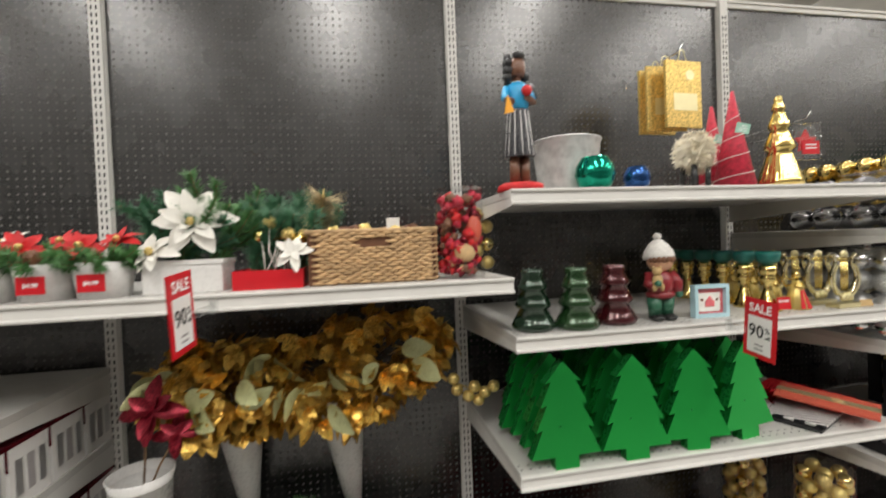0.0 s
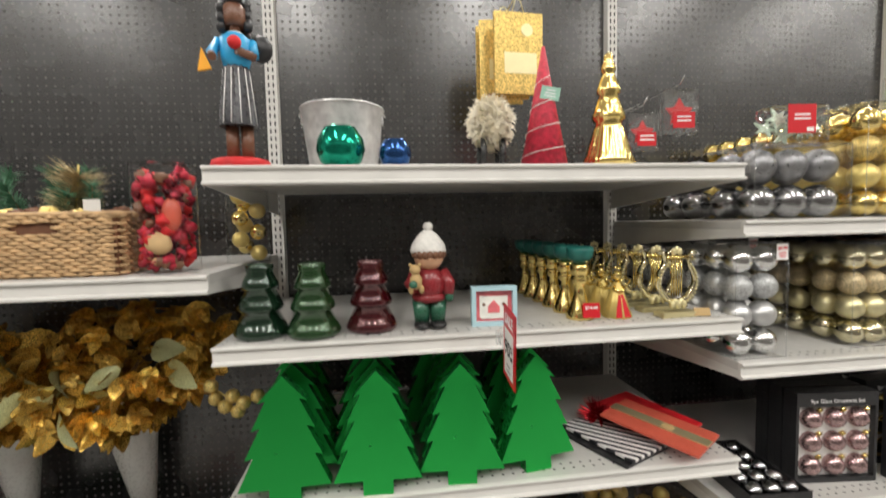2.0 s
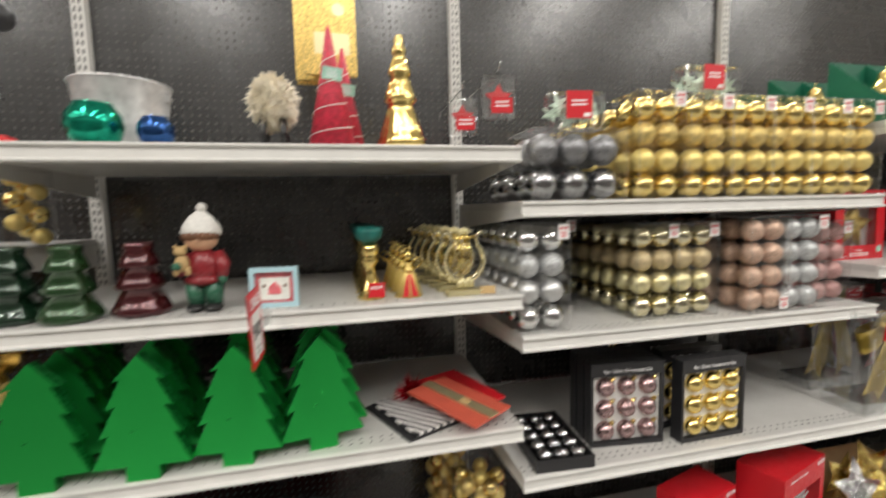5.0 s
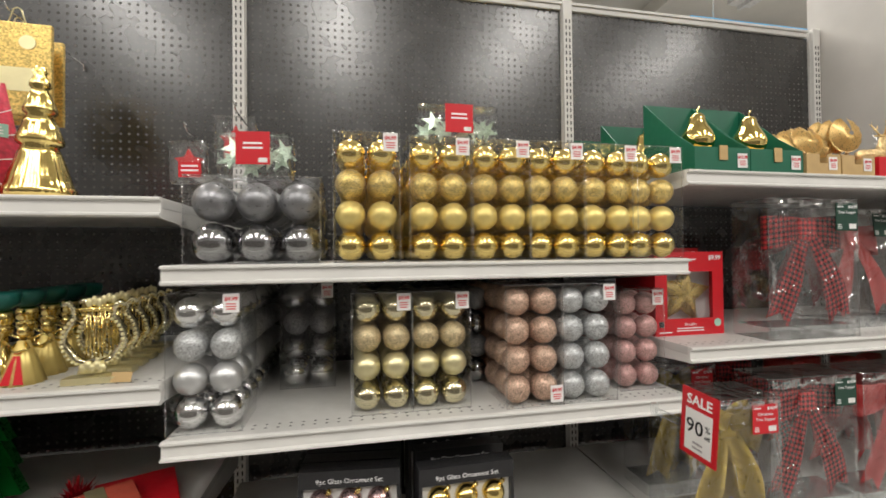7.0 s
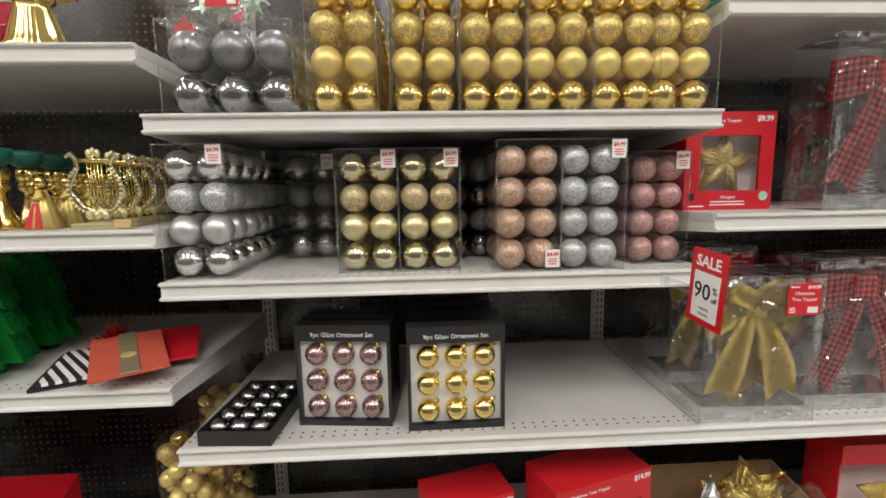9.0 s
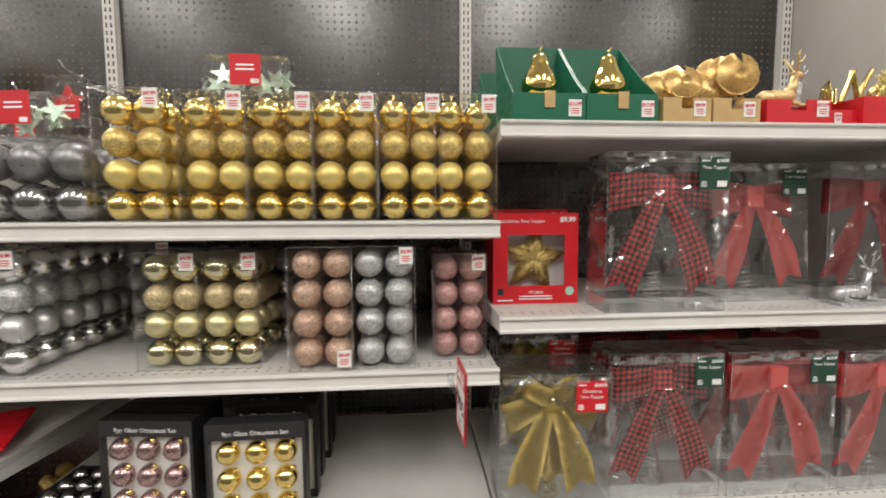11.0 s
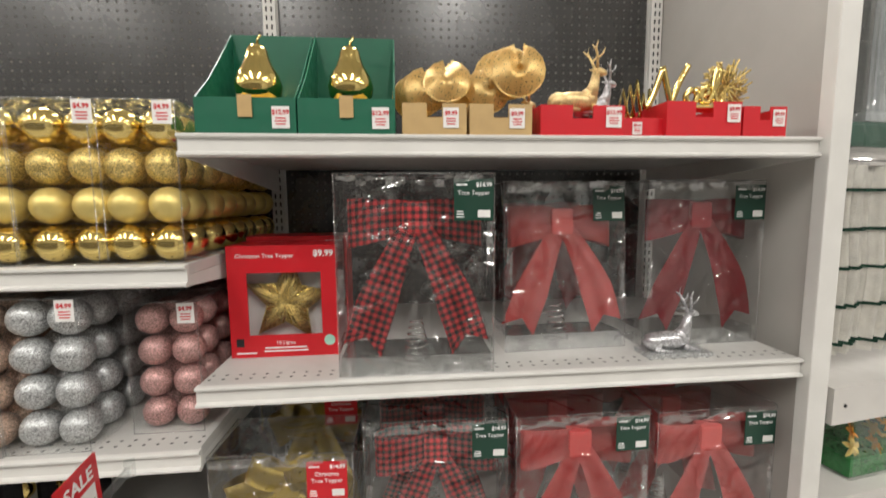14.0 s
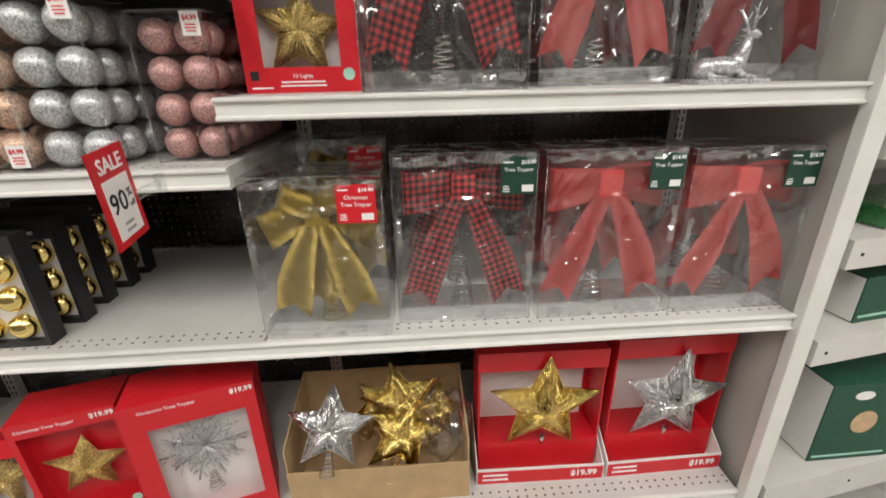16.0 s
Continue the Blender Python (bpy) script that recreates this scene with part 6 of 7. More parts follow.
# gold gift bags on a hook
peg_hook(1.10, 2.11, 0.34)
for k, (y, dx, rzz) in enumerate(((1.32, 0.0, 4), (1.37, -0.03, -6), (1.42, -0.03, 2))):
    gb = thing("gift_bag", 1.117 + dx, y, 1.848, "gold glitter foil gift bag hanging on a peg hook", "gift bag", "gold gift bags", rz=rzz)
    part("bag", boxbm(-0.075, 0.075, 0.0, 0.012, 0, 0.235, 0.003), GOLDFOIL, gb)
    part("tag", lathe([(0, 0), (0.018, 0), (0.018, 0.0012), (0, 0.0012)], 18), CHAMPM, gb, "round gold gift tag", m=pose(0.025, -0.001, 0.185, 90))
    part("print", boxbm(-0.045, 0.055, -0.0012, 0, 0.06, 0.12), CHAMPM, gb)
    part("handle", tube(bmesh.new(), [(-0.02, 0.006, 0.23), (-0.008, 0.006, 0.27), (0.0, 0.006, 0.275), (0.008, 0.006, 0.27), (0.02, 0.006, 0.23)], 0.0018, 5), CHAMPM, gb)


def hanging_star(x, y, z, label, s=1.0):
    th = thing("bagged_ornament", x, y, z, label, "ornament", "bagged star ornaments", rz=-6)
    w, h = 0.11 * s, 0.14 * s
    f = part("poly_bag", boxbm(-w / 2, w / 2, -0.012, 0.012, -h, 0.0, 0.006), FILM, th, "clear plastic bag")
    f.visible_shadow = False
    st = part("star", prism(star_outline(0.044 * s, 0.5), 0.01), REDVELVET, th, "red felt star", m=pose(0, -0.005, -h * 0.5))
    tg = part("header_card", boxbm(-0.034 * s, 0.034 * s, -0.0016, -0.0002, -0.024 * s, 0.024 * s), RED, th, "red price card", m=pose(0.008, -0.0135, -h * 0.68))
    bars(tg, -0.024, 0.024, -0.0018, -0.008, 0.016, 2, WHITEINK)


peg_hook(1.632, 1.885, 0.34)
hanging_star(1.632, 1.325, 1.872, "red star ornament in a clear hanging bag")
peg_hook(1.51, 1.82, 0.34)
hanging_star(1.512, 1.33, 1.80, "red star ornament in a clear hanging bag", 0.85)


def star_bag(x, y, z, rz, label, w=0.2):
    """Clear bag of pale green foil stars lying on packs."""
    th = thing("star_garland_bag", x, y, z, label, "garland", "bagged star garlands", rz)
    b = part("poly_bag", boxbm(-w / 2, w / 2, 0, 0.06, 0, 0.1, 0.012), FILM, th, "clear plastic bag")
    b.visible_shadow = False
    r2 = random.Random(int(x * 100))
    for k in range(9):
        part("foil_star", prism(star_outline(0.03, 0.4), 0.004), PALESTAR, th, m=pose(-w * 0.4 + w * 0.8 * k / 8, 0.012 + 0.035 * r2.random(), 0.03 + 0.045 * r2.random(), r2.uniform(-40, 40), r2.uniform(0, 70), r2.uniform(-40, 40)))
    tg = part("header_card", boxbm(-0.035, 0.035, -0.0014, 0, 0.03, 0.1), RED, th, "red price card")
    bars(tg, -0.022, 0.022, -0.0016, 0.06, 0.08, 2, WHITEINK)
    part("barcode", boxbm(0.012, 0.03, -0.002, -0.0014, 0.034, 0.044), WHITE, tg)


star_bag(2.205, YF + 0.07, Z21 + 0.286, 0, "clear bag of pale green foil stars on the gold packs")
star_bag(1.74, YF + 0.02, Z21 + 0.182, -6, "clear bag of pale green foil stars on the grey packs", w=0.15)


# ---------- sale signs ----------
def sale_sign(x, z, out, label="red and white SALE 90% shelf sign", side=0):
    """Flag sign on an arm that stands out from the shelf edge; printed on both faces."""
    th = thing("sale_sign", x, YF - 0.007, z, label, "sign", "sale signs")
    th.matrix_basis = pose(x, YF - 0.007, z, 0, 0, side)
    w, h = 0.094, 0.15
    part("holder", box(boxbm(-0.008, 0.008, -0.01, 0.0, -0.036, -0.004, 0.002), -0.0025, 0.0025, -max(0.02, out - 0.04), -0.01, -0.03, -0.014), SEAM, th, "clear plastic sign arm").visible_shadow = False
    for s in (1, -1):
        q = pose(0, -out, -0.012, 5, 0, 0) @ pose(s * 0.0008, 0, 0, 0, 0, 90 * s)
        face = part("sign_face", boxbm(-w / 2, w / 2, -0.0007, 0.0, -h / 2, h / 2), RED, th, "red sign card", m=q)
        part("white_field", boxbm(-w * 0.37, w * 0.37, -0.0012, -0.0007, -h / 2 + 0.012, h / 2 - 0.044), WHITE, face)
        label_text("SALE", 0.031, WHITEINK, face, 0, -0.0015, h / 2 - 0.024, bold=0.0006)
        label_text("90", 0.046, INK, face, -0.009, -0.0018, -0.008, bold=0.0003)
        label_text("%", 0.02, INK, face, 0.024, -0.0018, 0.0)
        label_text("off", 0.014, INK, face, 0.024, -0.0018, -0.018)
        bars(face, -0.014, 0.014, -0.0013, -0.058, -0.036, 2, GREYINK)
    return th


sale_sign(-0.343, Z01 - 0.006, 0.15, side=-4)
sale_sign(0.957, Z12 + 0.01, 0.105, side=-3)
sale_sign(2.672, Z22, 0.137, side=4)


# ---------- foliage helpers ----------
def needles(bm, pts, length, n, width=0.002, mi=0, seed=0, droop=0.0, spread=0.9):
    """Fine needles round a stem through points."""
    r = random.Random(seed)
    P = [Vector(p) for p in pts]
    for k in range(n):
        u = r.random() * (len(P) - 1)
        i = min(int(u), len(P) - 2)
        c = P[i].lerp(P[i + 1], u - i)
        d = (P[i + 1] - P[i]).normalized()
        a = r.uniform(0, 6.28)
        o = d.orthogonal().normalized()
        s = o * math.cos(a) + d.cross(o) * math.sin(a)
        dv = (d * r.uniform(0.3, 0.9) + s * spread + Vector((0, 0, -droop))).normalized()
        sd = dv.orthogonal().normalized() * width / 2
        L = length * r.uniform(0.6, 1.1)
        q = [bm.verts.new(c - sd), bm.verts.new(c + sd), bm.verts.new(c + dv * L)]
        f = bm.faces.new(q)
        f.material_index = mi
    return bm


def pine_sprig(parent, x, y, z, direction, length, seed, material=None, nl=0.042, n=170):
    n = int(n * 2.2)
    d = Vector(direction).normalized()
    r = random.Random(seed)
    side = d.orthogonal().normalized()
    pts = [Vector((0, 0, 0)) + d * (length * k / 4) + side * (0.03 * length * r.uniform(-1, 1) * k) - Vector((0, 0, 0.05 * length * (k / 4) ** 2)) for k in range(5)]
    bm = tube(bmesh.new(), pts, 0.002, 4, 1)
    needles(bm, pts, nl, n, 0.0036, 0, seed)
    for s in (-1, 1):
        q = d.cross(side) * s
        b = [pts[1], pts[1].lerp(pts[3], 0.5) + q * length * 0.25, pts[3] + q * length * 0.35]
        tube(bm, b, 0.0016, 4, 1)
        needles(bm, b, nl * 0.9, n // 2, 0.0036, 0, seed + s)
    return part("sprig", bm, [material or PINE, TWIG], parent, m=pose(x, y, z))


LEAF_MESHES = []
for k in range(4):
    bm = bmesh.new()
    for d, sd, L in (((1, 0, 0), (0, 1, 0), 1.0), ((0.75, 0.6, 0.25), (-0.6, 0.75, 0.1), 0.8), ((0.7, -0.55, -0.35), (0.55, 0.7, 0.3), 0.85)):
        leaf(bm, (0, 0, 0), d, sd, L, L * (0.5 + 0.06 * k), curl=0.1 + 0.12 * k, seg=4)
    LEAF_MESHES.append(shared(bm, GOLDLEAF))
PALE_MESHES = [shared(leaf(bmesh.new(), (0, 0, 0), (1, 0, 0), (0, 1, 0), 1.0, 0.55 + 0.06 * k, curl=0.15 + 0.2 * k, seg=5), PALELEAF) for k in range(2)]


def toward(d, twist=0.0):
    q = Vector(d).to_track_quat("X", "Z")
    return q.to_matrix().to_4x4() @ Matrix.Rotation(twist, 4, "X")


def poinsettia_bm(r, n, seed, mi=0):
    bm = bmesh.new()
    rr = random.Random(seed)
    for ring, (L, cnt, up) in enumerate(((r, n, -0.05), (r * 0.75, n - 1, 0.35), (r * 0.45, n - 2, 0.8))):
        for k in range(cnt):
            a = 2 * math.pi * k / cnt + 0.5 * ring + rr.uniform(-0.15, 0.15)
            d = Vector((math.cos(a), -up, math.sin(a)))
            leaf(bm, (0, 0, 0), d, Vector((-math.sin(a), 0.0, math.cos(a))), L * rr.uniform(0.85, 1.1), L * 0.48, mi, curl=rr.uniform(-0.1, 0.3), seg=4)
    return bm


# ---------- bay 0: hanging cones with gold leaves ----------
rng = random.Random(11)
for ci, (cx, cz) in enumerate(((-0.46, 0.97), (-0.12, 0.95))):
    th = thing("wall_vase", cx, YB - 0.095, cz, "white metal cone vase filled with gold foil leaves on the pegboard", "wall vase", "cone wall vases")
    part("cone", lathe([(0.0, -0.48), (0.014, -0.48), (0.086, 0.0), (0.089, 0.004), (0.083, 0.0), (0.012, -0.47), (0.0, -0.47)], 28), CERAM, th, "white painted metal cone", smooth=True, m=pose(0, 0, 0, 0, -4 if ci == 0 else -5, 0))
    part("hook", tube(bmesh.new(), [(0.075, 0.0, -0.1), (0.085, 0.03, -0.09), (0.085, 0.09, -0.09)], 0.003, 6), SILV, th)
    ex, ez, mx, mz = (0.225, 0.14, 0.02, 0.09) if ci == 0 else (0.30, 0.175, 0.06, 0.115)
    for k in range(285):
        a = rng.uniform(0, 6.28)
        b = math.asin(rng.uniform(-1, 1))
        q = rng.uniform(0.5, 1.0) ** 0.5
        dv = Vector((math.cos(a) * math.cos(b), math.sin(a) * math.cos(b), math.sin(b))) * q
        lift = 0.09 * max(0.0, dv.x) if ci else 0.0
        p = Vector((dv.x * ex + mx, min(0.03, dv.y * 0.14 - 0.14), mz + lift + dv.z * ez))
        dd = (Vector((dv.x * 0.5, 0, dv.z * 0.3)) + Vector((rng.uniform(-1, 1), rng.uniform(-0.75, -0.1), rng.uniform(-0.75, 0.35)))).normalized()
        s = rng.uniform(0.048, 0.078)
        share("leaf_sprig", rng.choice(LEAF_MESHES), th, Matrix.Translation(p) @ toward(dd, rng.uniform(-1.0, 1.0)) @ Matrix.Diagonal((s, s * rng.uniform(0.9, 1.3), s, 1)))
    for k in range(11):
        a = rng.uniform(-0.95, 0.95)
        p = Vector((a * ex * 0.9 + mx, -0.27 + 0.07 * a * a, mz + rng.uniform(-0.35, 0.6) * ez))
        dd = Vector((rng.uniform(-1, 1), -0.35, rng.uniform(-0.7, 0.5))).normalized()
        s = rng.uniform(0.08, 0.115)
        share("leaf", rng.choice(PALE_MESHES), th, Matrix.Translation(p) @ toward(dd, rng.uniform(1.0, 2.0)) @ Matrix.Diagonal((s, s * rng.uniform(0.9, 1.25), s, 1)), "pale green satin leaf")
    for k in range(7):
        a = rng.uniform(-1.4, 1.4)
        part("stem", tube(bmesh.new(), [(0.01 * k - 0.03, 0, -0.08), (0.015 * k - 0.05, -0.05, 0.05), (0.16 * math.sin(a), -0.1, 0.14)], 0.0022, 5), TWIG, th)

bp_ = thing("berry_pick", 0.30, YF + 0.25, 1.02, "gold glitter ball pick reaching out of a wall vase", "floral pick")
bm = tube(bmesh.new(), [(-0.16, 0.12, 0.02), (-0.08, 0.05, 0.03), (0.0, 0.0, 0.0)], 0.002, 5)
part("stem", bm, GOLDM, bp_)
for q in ((-0.05, 0.02, 0.0), (0.0, 0, 0.012), (0.03, -0.01, -0.004), (0.012, 0, -0.03), (0.062, 0.004, 0.006), (-0.02, 0, -0.015), (-0.06, 0.02, 0.035)):
    share("ball", ball_of(0.0185, GOLDG), bp_, pose(*q))

# ---------- bay 0: shelf ----------
def flower_pot(x, y, r, seed, label, white=True, flowers=2):
    th = thing("potted_poinsettia", x, y, Z01, label, "flower arrangement", "small poinsettia pots")
    part("pot", lathe([(0.0, 0.0), (r * 0.84, 0.0), (r, 0.078), (r * 0.97, 0.08), (r * 0.9, 0.072), (0.0, 0.066)], 28), CERAM, th, "white ceramic pot", smooth=True)
    tg = part("price_tag", boxbm(-0.027, 0.027, -0.0012, 0, -0.019, 0.019), RED, th, "red price sticker", m=pose(0.005, -r - 0.001, 0.036))
    label_text("$4.99", 0.013, WHITEINK, tg, 0, -0.0018, 0.0, bold=0.0004)
    for k in range(7):
        a = 2 * math.pi * k / 7 + seed
        pine_sprig(th, 0.02 * math.cos(a), 0.02 * math.sin(a), 0.07, (math.cos(a), math.sin(a), 0.45), 0.085, seed * 10 + k, n=110, nl=0.026)
    r3 = random.Random(seed)
    for k in range(flowers):
        mt = REDVELVET if (seed + k) % 3 else CREAM
        part("flower", poinsettia_bm(0.052, 6, seed + k), mt, th, "red velvet poinsettia" if mt is REDVELVET else "cream poinsettia", m=pose(-0.03 + 0.06 * k, -0.025 + 0.03 * k, 0.115 + 0.012 * (k % 2), -35 - 20 * k, 0, 25 - 50 * k))
        part("flower_centre", ellipsoid(bmesh.new(), (0, 0, 0), (0.008, 0.008, 0.008), 0, 8, 6), GOLDG, th, m=pose(-0.03 + 0.06 * k, -0.036 + 0.03 * k, 0.12 + 0.012 * (k % 2)))
    part("pinecone", lathe([(0.0, -0.02), (0.014, -0.014), (0.018, 0.0), (0.013, 0.014), (0.0, 0.024)], 16, lambda r, z, a: r * (1 + 0.2 * math.cos(6 * a + 400 * z))), BROWN, th, "brown pine cone", m=pose(0.0, -0.045, 0.092, 40, 0, 0))


flower_pot(-0.834, YF + 0.085, 0.06, 2, "white pot of red velvet poinsettias and pine sprigs")
flower_pot(-0.716, YF + 0.085, 0.06, 1, "white pot of red poinsettias and pine sprigs")
flower_pot(-0.6, YF + 0.08, 0.06, 4, "white pot with red and cream poinsettias and pine sprigs")

wb = thing("flower_box", -0.43, YF + 0.06, Z01, "white rectangular planter with cream poinsettias and pine", "flower arrangement")
part("planter", box(boxbm(-0.086, 0.086, 0, 0.1, 0, 0.074, 0.003), -0.09, 0.09, -0.003, 0.103, 0.066, 0.076, 0), CERAM, wb, "white planter box")
for k, (fx, fy, fz, r, rx, rz) in enumerate(((0.03, -0.005, 0.165, 0.095, -15, 10), (-0.06, 0.0, 0.1, 0.065, -35, -20))):
    part("flower", poinsettia_bm(r, 6, 20 + k), CREAM, wb, "cream fabric poinsettia", m=pose(fx, fy, fz, rx, 0, rz))
    part("flower_centre", ellipsoid(bmesh.new(), (0, 0, 0), (0.01, 0.01, 0.01), 0, 8, 6), GOLDG, wb, m=pose(fx, fy - 0.02, fz))
for k in range(10):
    a = rng.uniform(0.2, 2.9)
    pine_sprig(wb, rng.uniform(-0.07, 0.07), rng.uniform(0.03, 0.09), 0.07, (math.cos(a) * 0.8, rng.uniform(-0.3, 0.5), math.sin(a) + 0.3), rng.uniform(0.13, 0.23), 300 + k, material=PINEBLUE if k % 2 else PINE, n=200, nl=0.03)

rt = thing("pick_tray", -0.24, YF + 0.04, Z01, "low red card tray of gold ball picks", "floral picks")
open_tray(rt, 0.158, 0.12, 0.045, 0.045, RED, notch=False)
for k in range(7):
    a = rng.uniform(0.9, 2.2)
    L = rng.uniform(0.11, 0.16)
    tip = Vector((math.cos(a) * L * 0.6, -0.01 + 0.05 * rng.random(), 0.03 + math.sin(a) * L * 0.8))
    bs = Vector((-0.03 + 0.012 * k, 0.06, 0.01))
    part("stem", tube(bmesh.new(), [bs, bs + (tip - bs) * 0.5 + Vector((0, 0, 0.01)), bs + tip], 0.0018, 5), CREAM, rt)
    share("ball", ball_of(0.0185, GOLD if k % 2 else GOLDG), rt, Matrix.Translation(bs + tip))
ts = thing("tinsel_spray", -0.165, YF + 0.42, Z01, "pale gold tinsel spray standing behind the basket", "floral pick")
part("stem", tube(bmesh.new(), [(0, 0, 0), (0.01, 0, 0.1), (0.03, 0, 0.28)], 0.003, 5), GOLDM, ts)
tagged(part("needles", needles(bmesh.new(), [(0.005, 0, 0.10), (0.01, 0, 0.17), (0.03, 0, 0.25)], 0.085, 900, 0.003, 0, 5, 0.0, 1.5), CHAMPG, ts, "pale gold tinsel needles"), kind="stuff")
for k in range(4):
    pine_sprig(ts, -0.12 + 0.05 * k, 0.03, 0.06, (rng.uniform(-0.5, 0.5), 0.0, 1), 0.22, 450 + k, material=PINEBLUE, n=160)
for k in range(5):
    pine_sprig(rt, -0.05 + 0.03 * k, 0.09, 0.03, (rng.uniform(-0.4, 0.4), 0.1, 1), 0.2, 400 + k, material=PINEBLUE, n=200)
part("flower", poinsettia_bm(0.05, 5, 77), CREAM, rt, "cream leaf cluster", m=pose(0.06, 0.0, 0.085, -30, 0, 0))

# woven basket: a core with horizontal strands, each its own piece
bs = thing("woven_basket", 0.006, YF + 0.045, Z01, "woven seagrass basket filled with pine cones", "basket")
W, D, H = 0.316, 0.2, 0.13
bm = bmesh.new()
for a in ((-W / 2 + 0.004, W / 2 - 0.004, 0.004, 0.01, 0, H - 0.004), (-W / 2 + 0.004, W / 2 - 0.004, D - 0.01, D - 0.004, 0, H - 0.004), (-W / 2 + 0.004, -W / 2 + 0.01, 0.01, D - 0.01, 0, H - 0.004), (W / 2 - 0.01, W / 2 - 0.004, 0.01, D - 0.01, 0, H - 0.004), (-W / 2 + 0.01, W / 2 - 0.01, 0.01, D - 0.01, 0.02, 0.024)):
    box(bm, *a)
part("core", bm, BROWN, bs, "dark basket core")
nrow = 17


def strand_mesh(L):
    pts = [(-L / 2 + L * k / 4, (0.003, -0.001, -0.0035, -0.001, 0.003)[k], (0.0008, -0.0004, 0.0006, -0.0006, 0.0)[k]) for k in range(5)]
    return shared(tube(bmesh.new(), pts, [0.0032, 0.0041, 0.0043, 0.0041, 0.0032], 6), WICKER)


STRAND = strand_mesh(0.032)
for k in range(nrow):
    z = 0.006 + k * (H - 0.012) / (nrow - 1)
    n = 12
    off = (k % 2) * 0.5
    for j in range(n):
        xx = -W / 2 + (j + off) * W / (n - 0.5)
        if 0.02 < xx + W / 2 < W - 0.0:
            if k > 11 and k < 15 and abs(xx) < 0.045:
                continue
            share("strand", STRAND, bs, pose(min(xx, W / 2 - 0.02), rng.uniform(-0.001, 0.0015), z + rng.uniform(-0.001, 0.001), 0, rng.uniform(-3, 3), rng.uniform(-3, 3)))
    for sx in (1,):
        for j in range(5):
            share("strand", STRAND, bs, pose(sx * (W / 2), 0.02 + (j + off * 0.6) * 0.036, z, 0, 0, 90 * sx))
part("rim", tube(bmesh.new(), [(-W / 2, 0, H), (W / 2, 0, H), (W / 2, D, H), (-W / 2, D, H)], 0.006, 7, closed=True), WICKER, bs)
for k in range(9):
    pc = thing("pine_cone", 0.006 - 0.1 + 0.026 * k, YF + 0.045 + rng.uniform(0.05, 0.13), Z01 + 0.115 + rng.uniform(0, 0.012), "gold-brushed pine cone in the woven basket", "pine cone", "pine cones in the basket")
    part("cone_body", lathe([(0.0, -0.026), (0.016, -0.02), (0.022, 0.0), (0.016, 0.018), (0.0, 0.03)], 20, lambda r, z, a: r * (1 + 0.25 * math.cos(7 * a + 500 * z))), BROWN if k % 3 else GOLDM, pc, m=pose(0, 0, 0, rng.uniform(20, 90), 0, rng.uniform(0, 180)))
part("shelf_tag", boxbm(0.04, 0.075, 0.09, 0.0915, H - 0.01, H + 0.035), WHITE, bs, "small white card tag")

# clear cylinder of dried potpourri
pc = thing("potpourri_cylinder", 0.236, YF + 0.095, Z01, "clear cylinder of crimson dried potpourri", "potpourri")
c = part("clear_tube", lathe([(0.0, 0.0), (0.064, 0.0), (0.064, 0.235), (0.0, 0.235)], 32), CLEAR, pc, "clear plastic cylinder", smooth=False)
c.visible_shadow = False
r5 = random.Random(9)
for k in range(170):
    a, rad = r5.uniform(0, 6.28), r5.uniform(0.03, 0.05)
    z = 0.016 + 0.2 * k / 169
    bm = bmesh.new()
    bmesh.ops.create_icosphere(bm, subdivisions=2, radius=r5.uniform(0.008, 0.015))
    for v in bm.verts:
        v.co *= 1 + 0.9 * noise.noise(v.co * 110 + Vector((k, 0, 0)))
    part("potpourri_piece", bm, (MAGENTA, MAGENTA, BROWN, REDVELVET, BURG)[k % 5] if k not in (9, 22) else CORK, pc, smooth=True, m=pose(rad * math.cos(a), rad * math.sin(a), z))
part("wood_rose", ellipsoid(bmesh.new(), (0, 0, 0), (0.028, 0.014, 0.024), 0), CORK, pc, "pale dried wood slice", m=pose(0.002, -0.046, 0.065, 0, 20, 0))
part("dried_pepper", ellipsoid(bmesh.new(), (0, 0, 0), (0.02, 0.012, 0.036), 0), SALMON, pc, "orange dried pod", m=pose(0.03, -0.042, 0.125))
p2 = thing("clear_canister", 0.345, YF + 0.3, Z01, "clear plastic canister with gold ornaments", "canister")
c = part("clear_tube", lathe([(0.0, 0.0), (0.055, 0.0), (0.055, 0.19), (0.0, 0.19)], 28), CLEAR, p2)
c.visible_shadow = False
for k in range(9):
    share("ball", ball_of(0.0215, GOLD if k % 2 else GOLDM), p2, pose(0.026 * math.cos(k * 2.1), 0.026 * math.sin(k * 2.1), 0.024 + 0.019 * k))

# ---------- bay -1: shelves with white and red cartons ----------
for zz in (0.60, 0.86, 1.10):
    shelf(0, zz, "white painted steel shelf with cartons")
for zz in (Z_DECK, 0.60, 0.86):
    for row in range(4):
        cx = thing("carton", X[1] - 0.11, YF + 0.03 + row * 0.148, zz, "white carton with a red top band on a shelf", "carton", "white and red cartons")
        part("body", boxbm(-0.1, 0.1, 0, 0.14, 0, 0.165, 0.002), WHITE, cx)
        part("top_band", box(boxbm(-0.101, 0.101, -0.001, 0.141, 0.155, 0.166), -0.101, 0.101, -0.001, 0.0, 0.1, 0.155), BURG, cx, "dark red band")
        for s in range(3):
            part("print", boxbm(0.1, 0.1012, 0.02 + 0.04 * s, 0.045 + 0.04 * s, 0.03, 0.12), GREYINK if s % 2 else SILVM, cx)

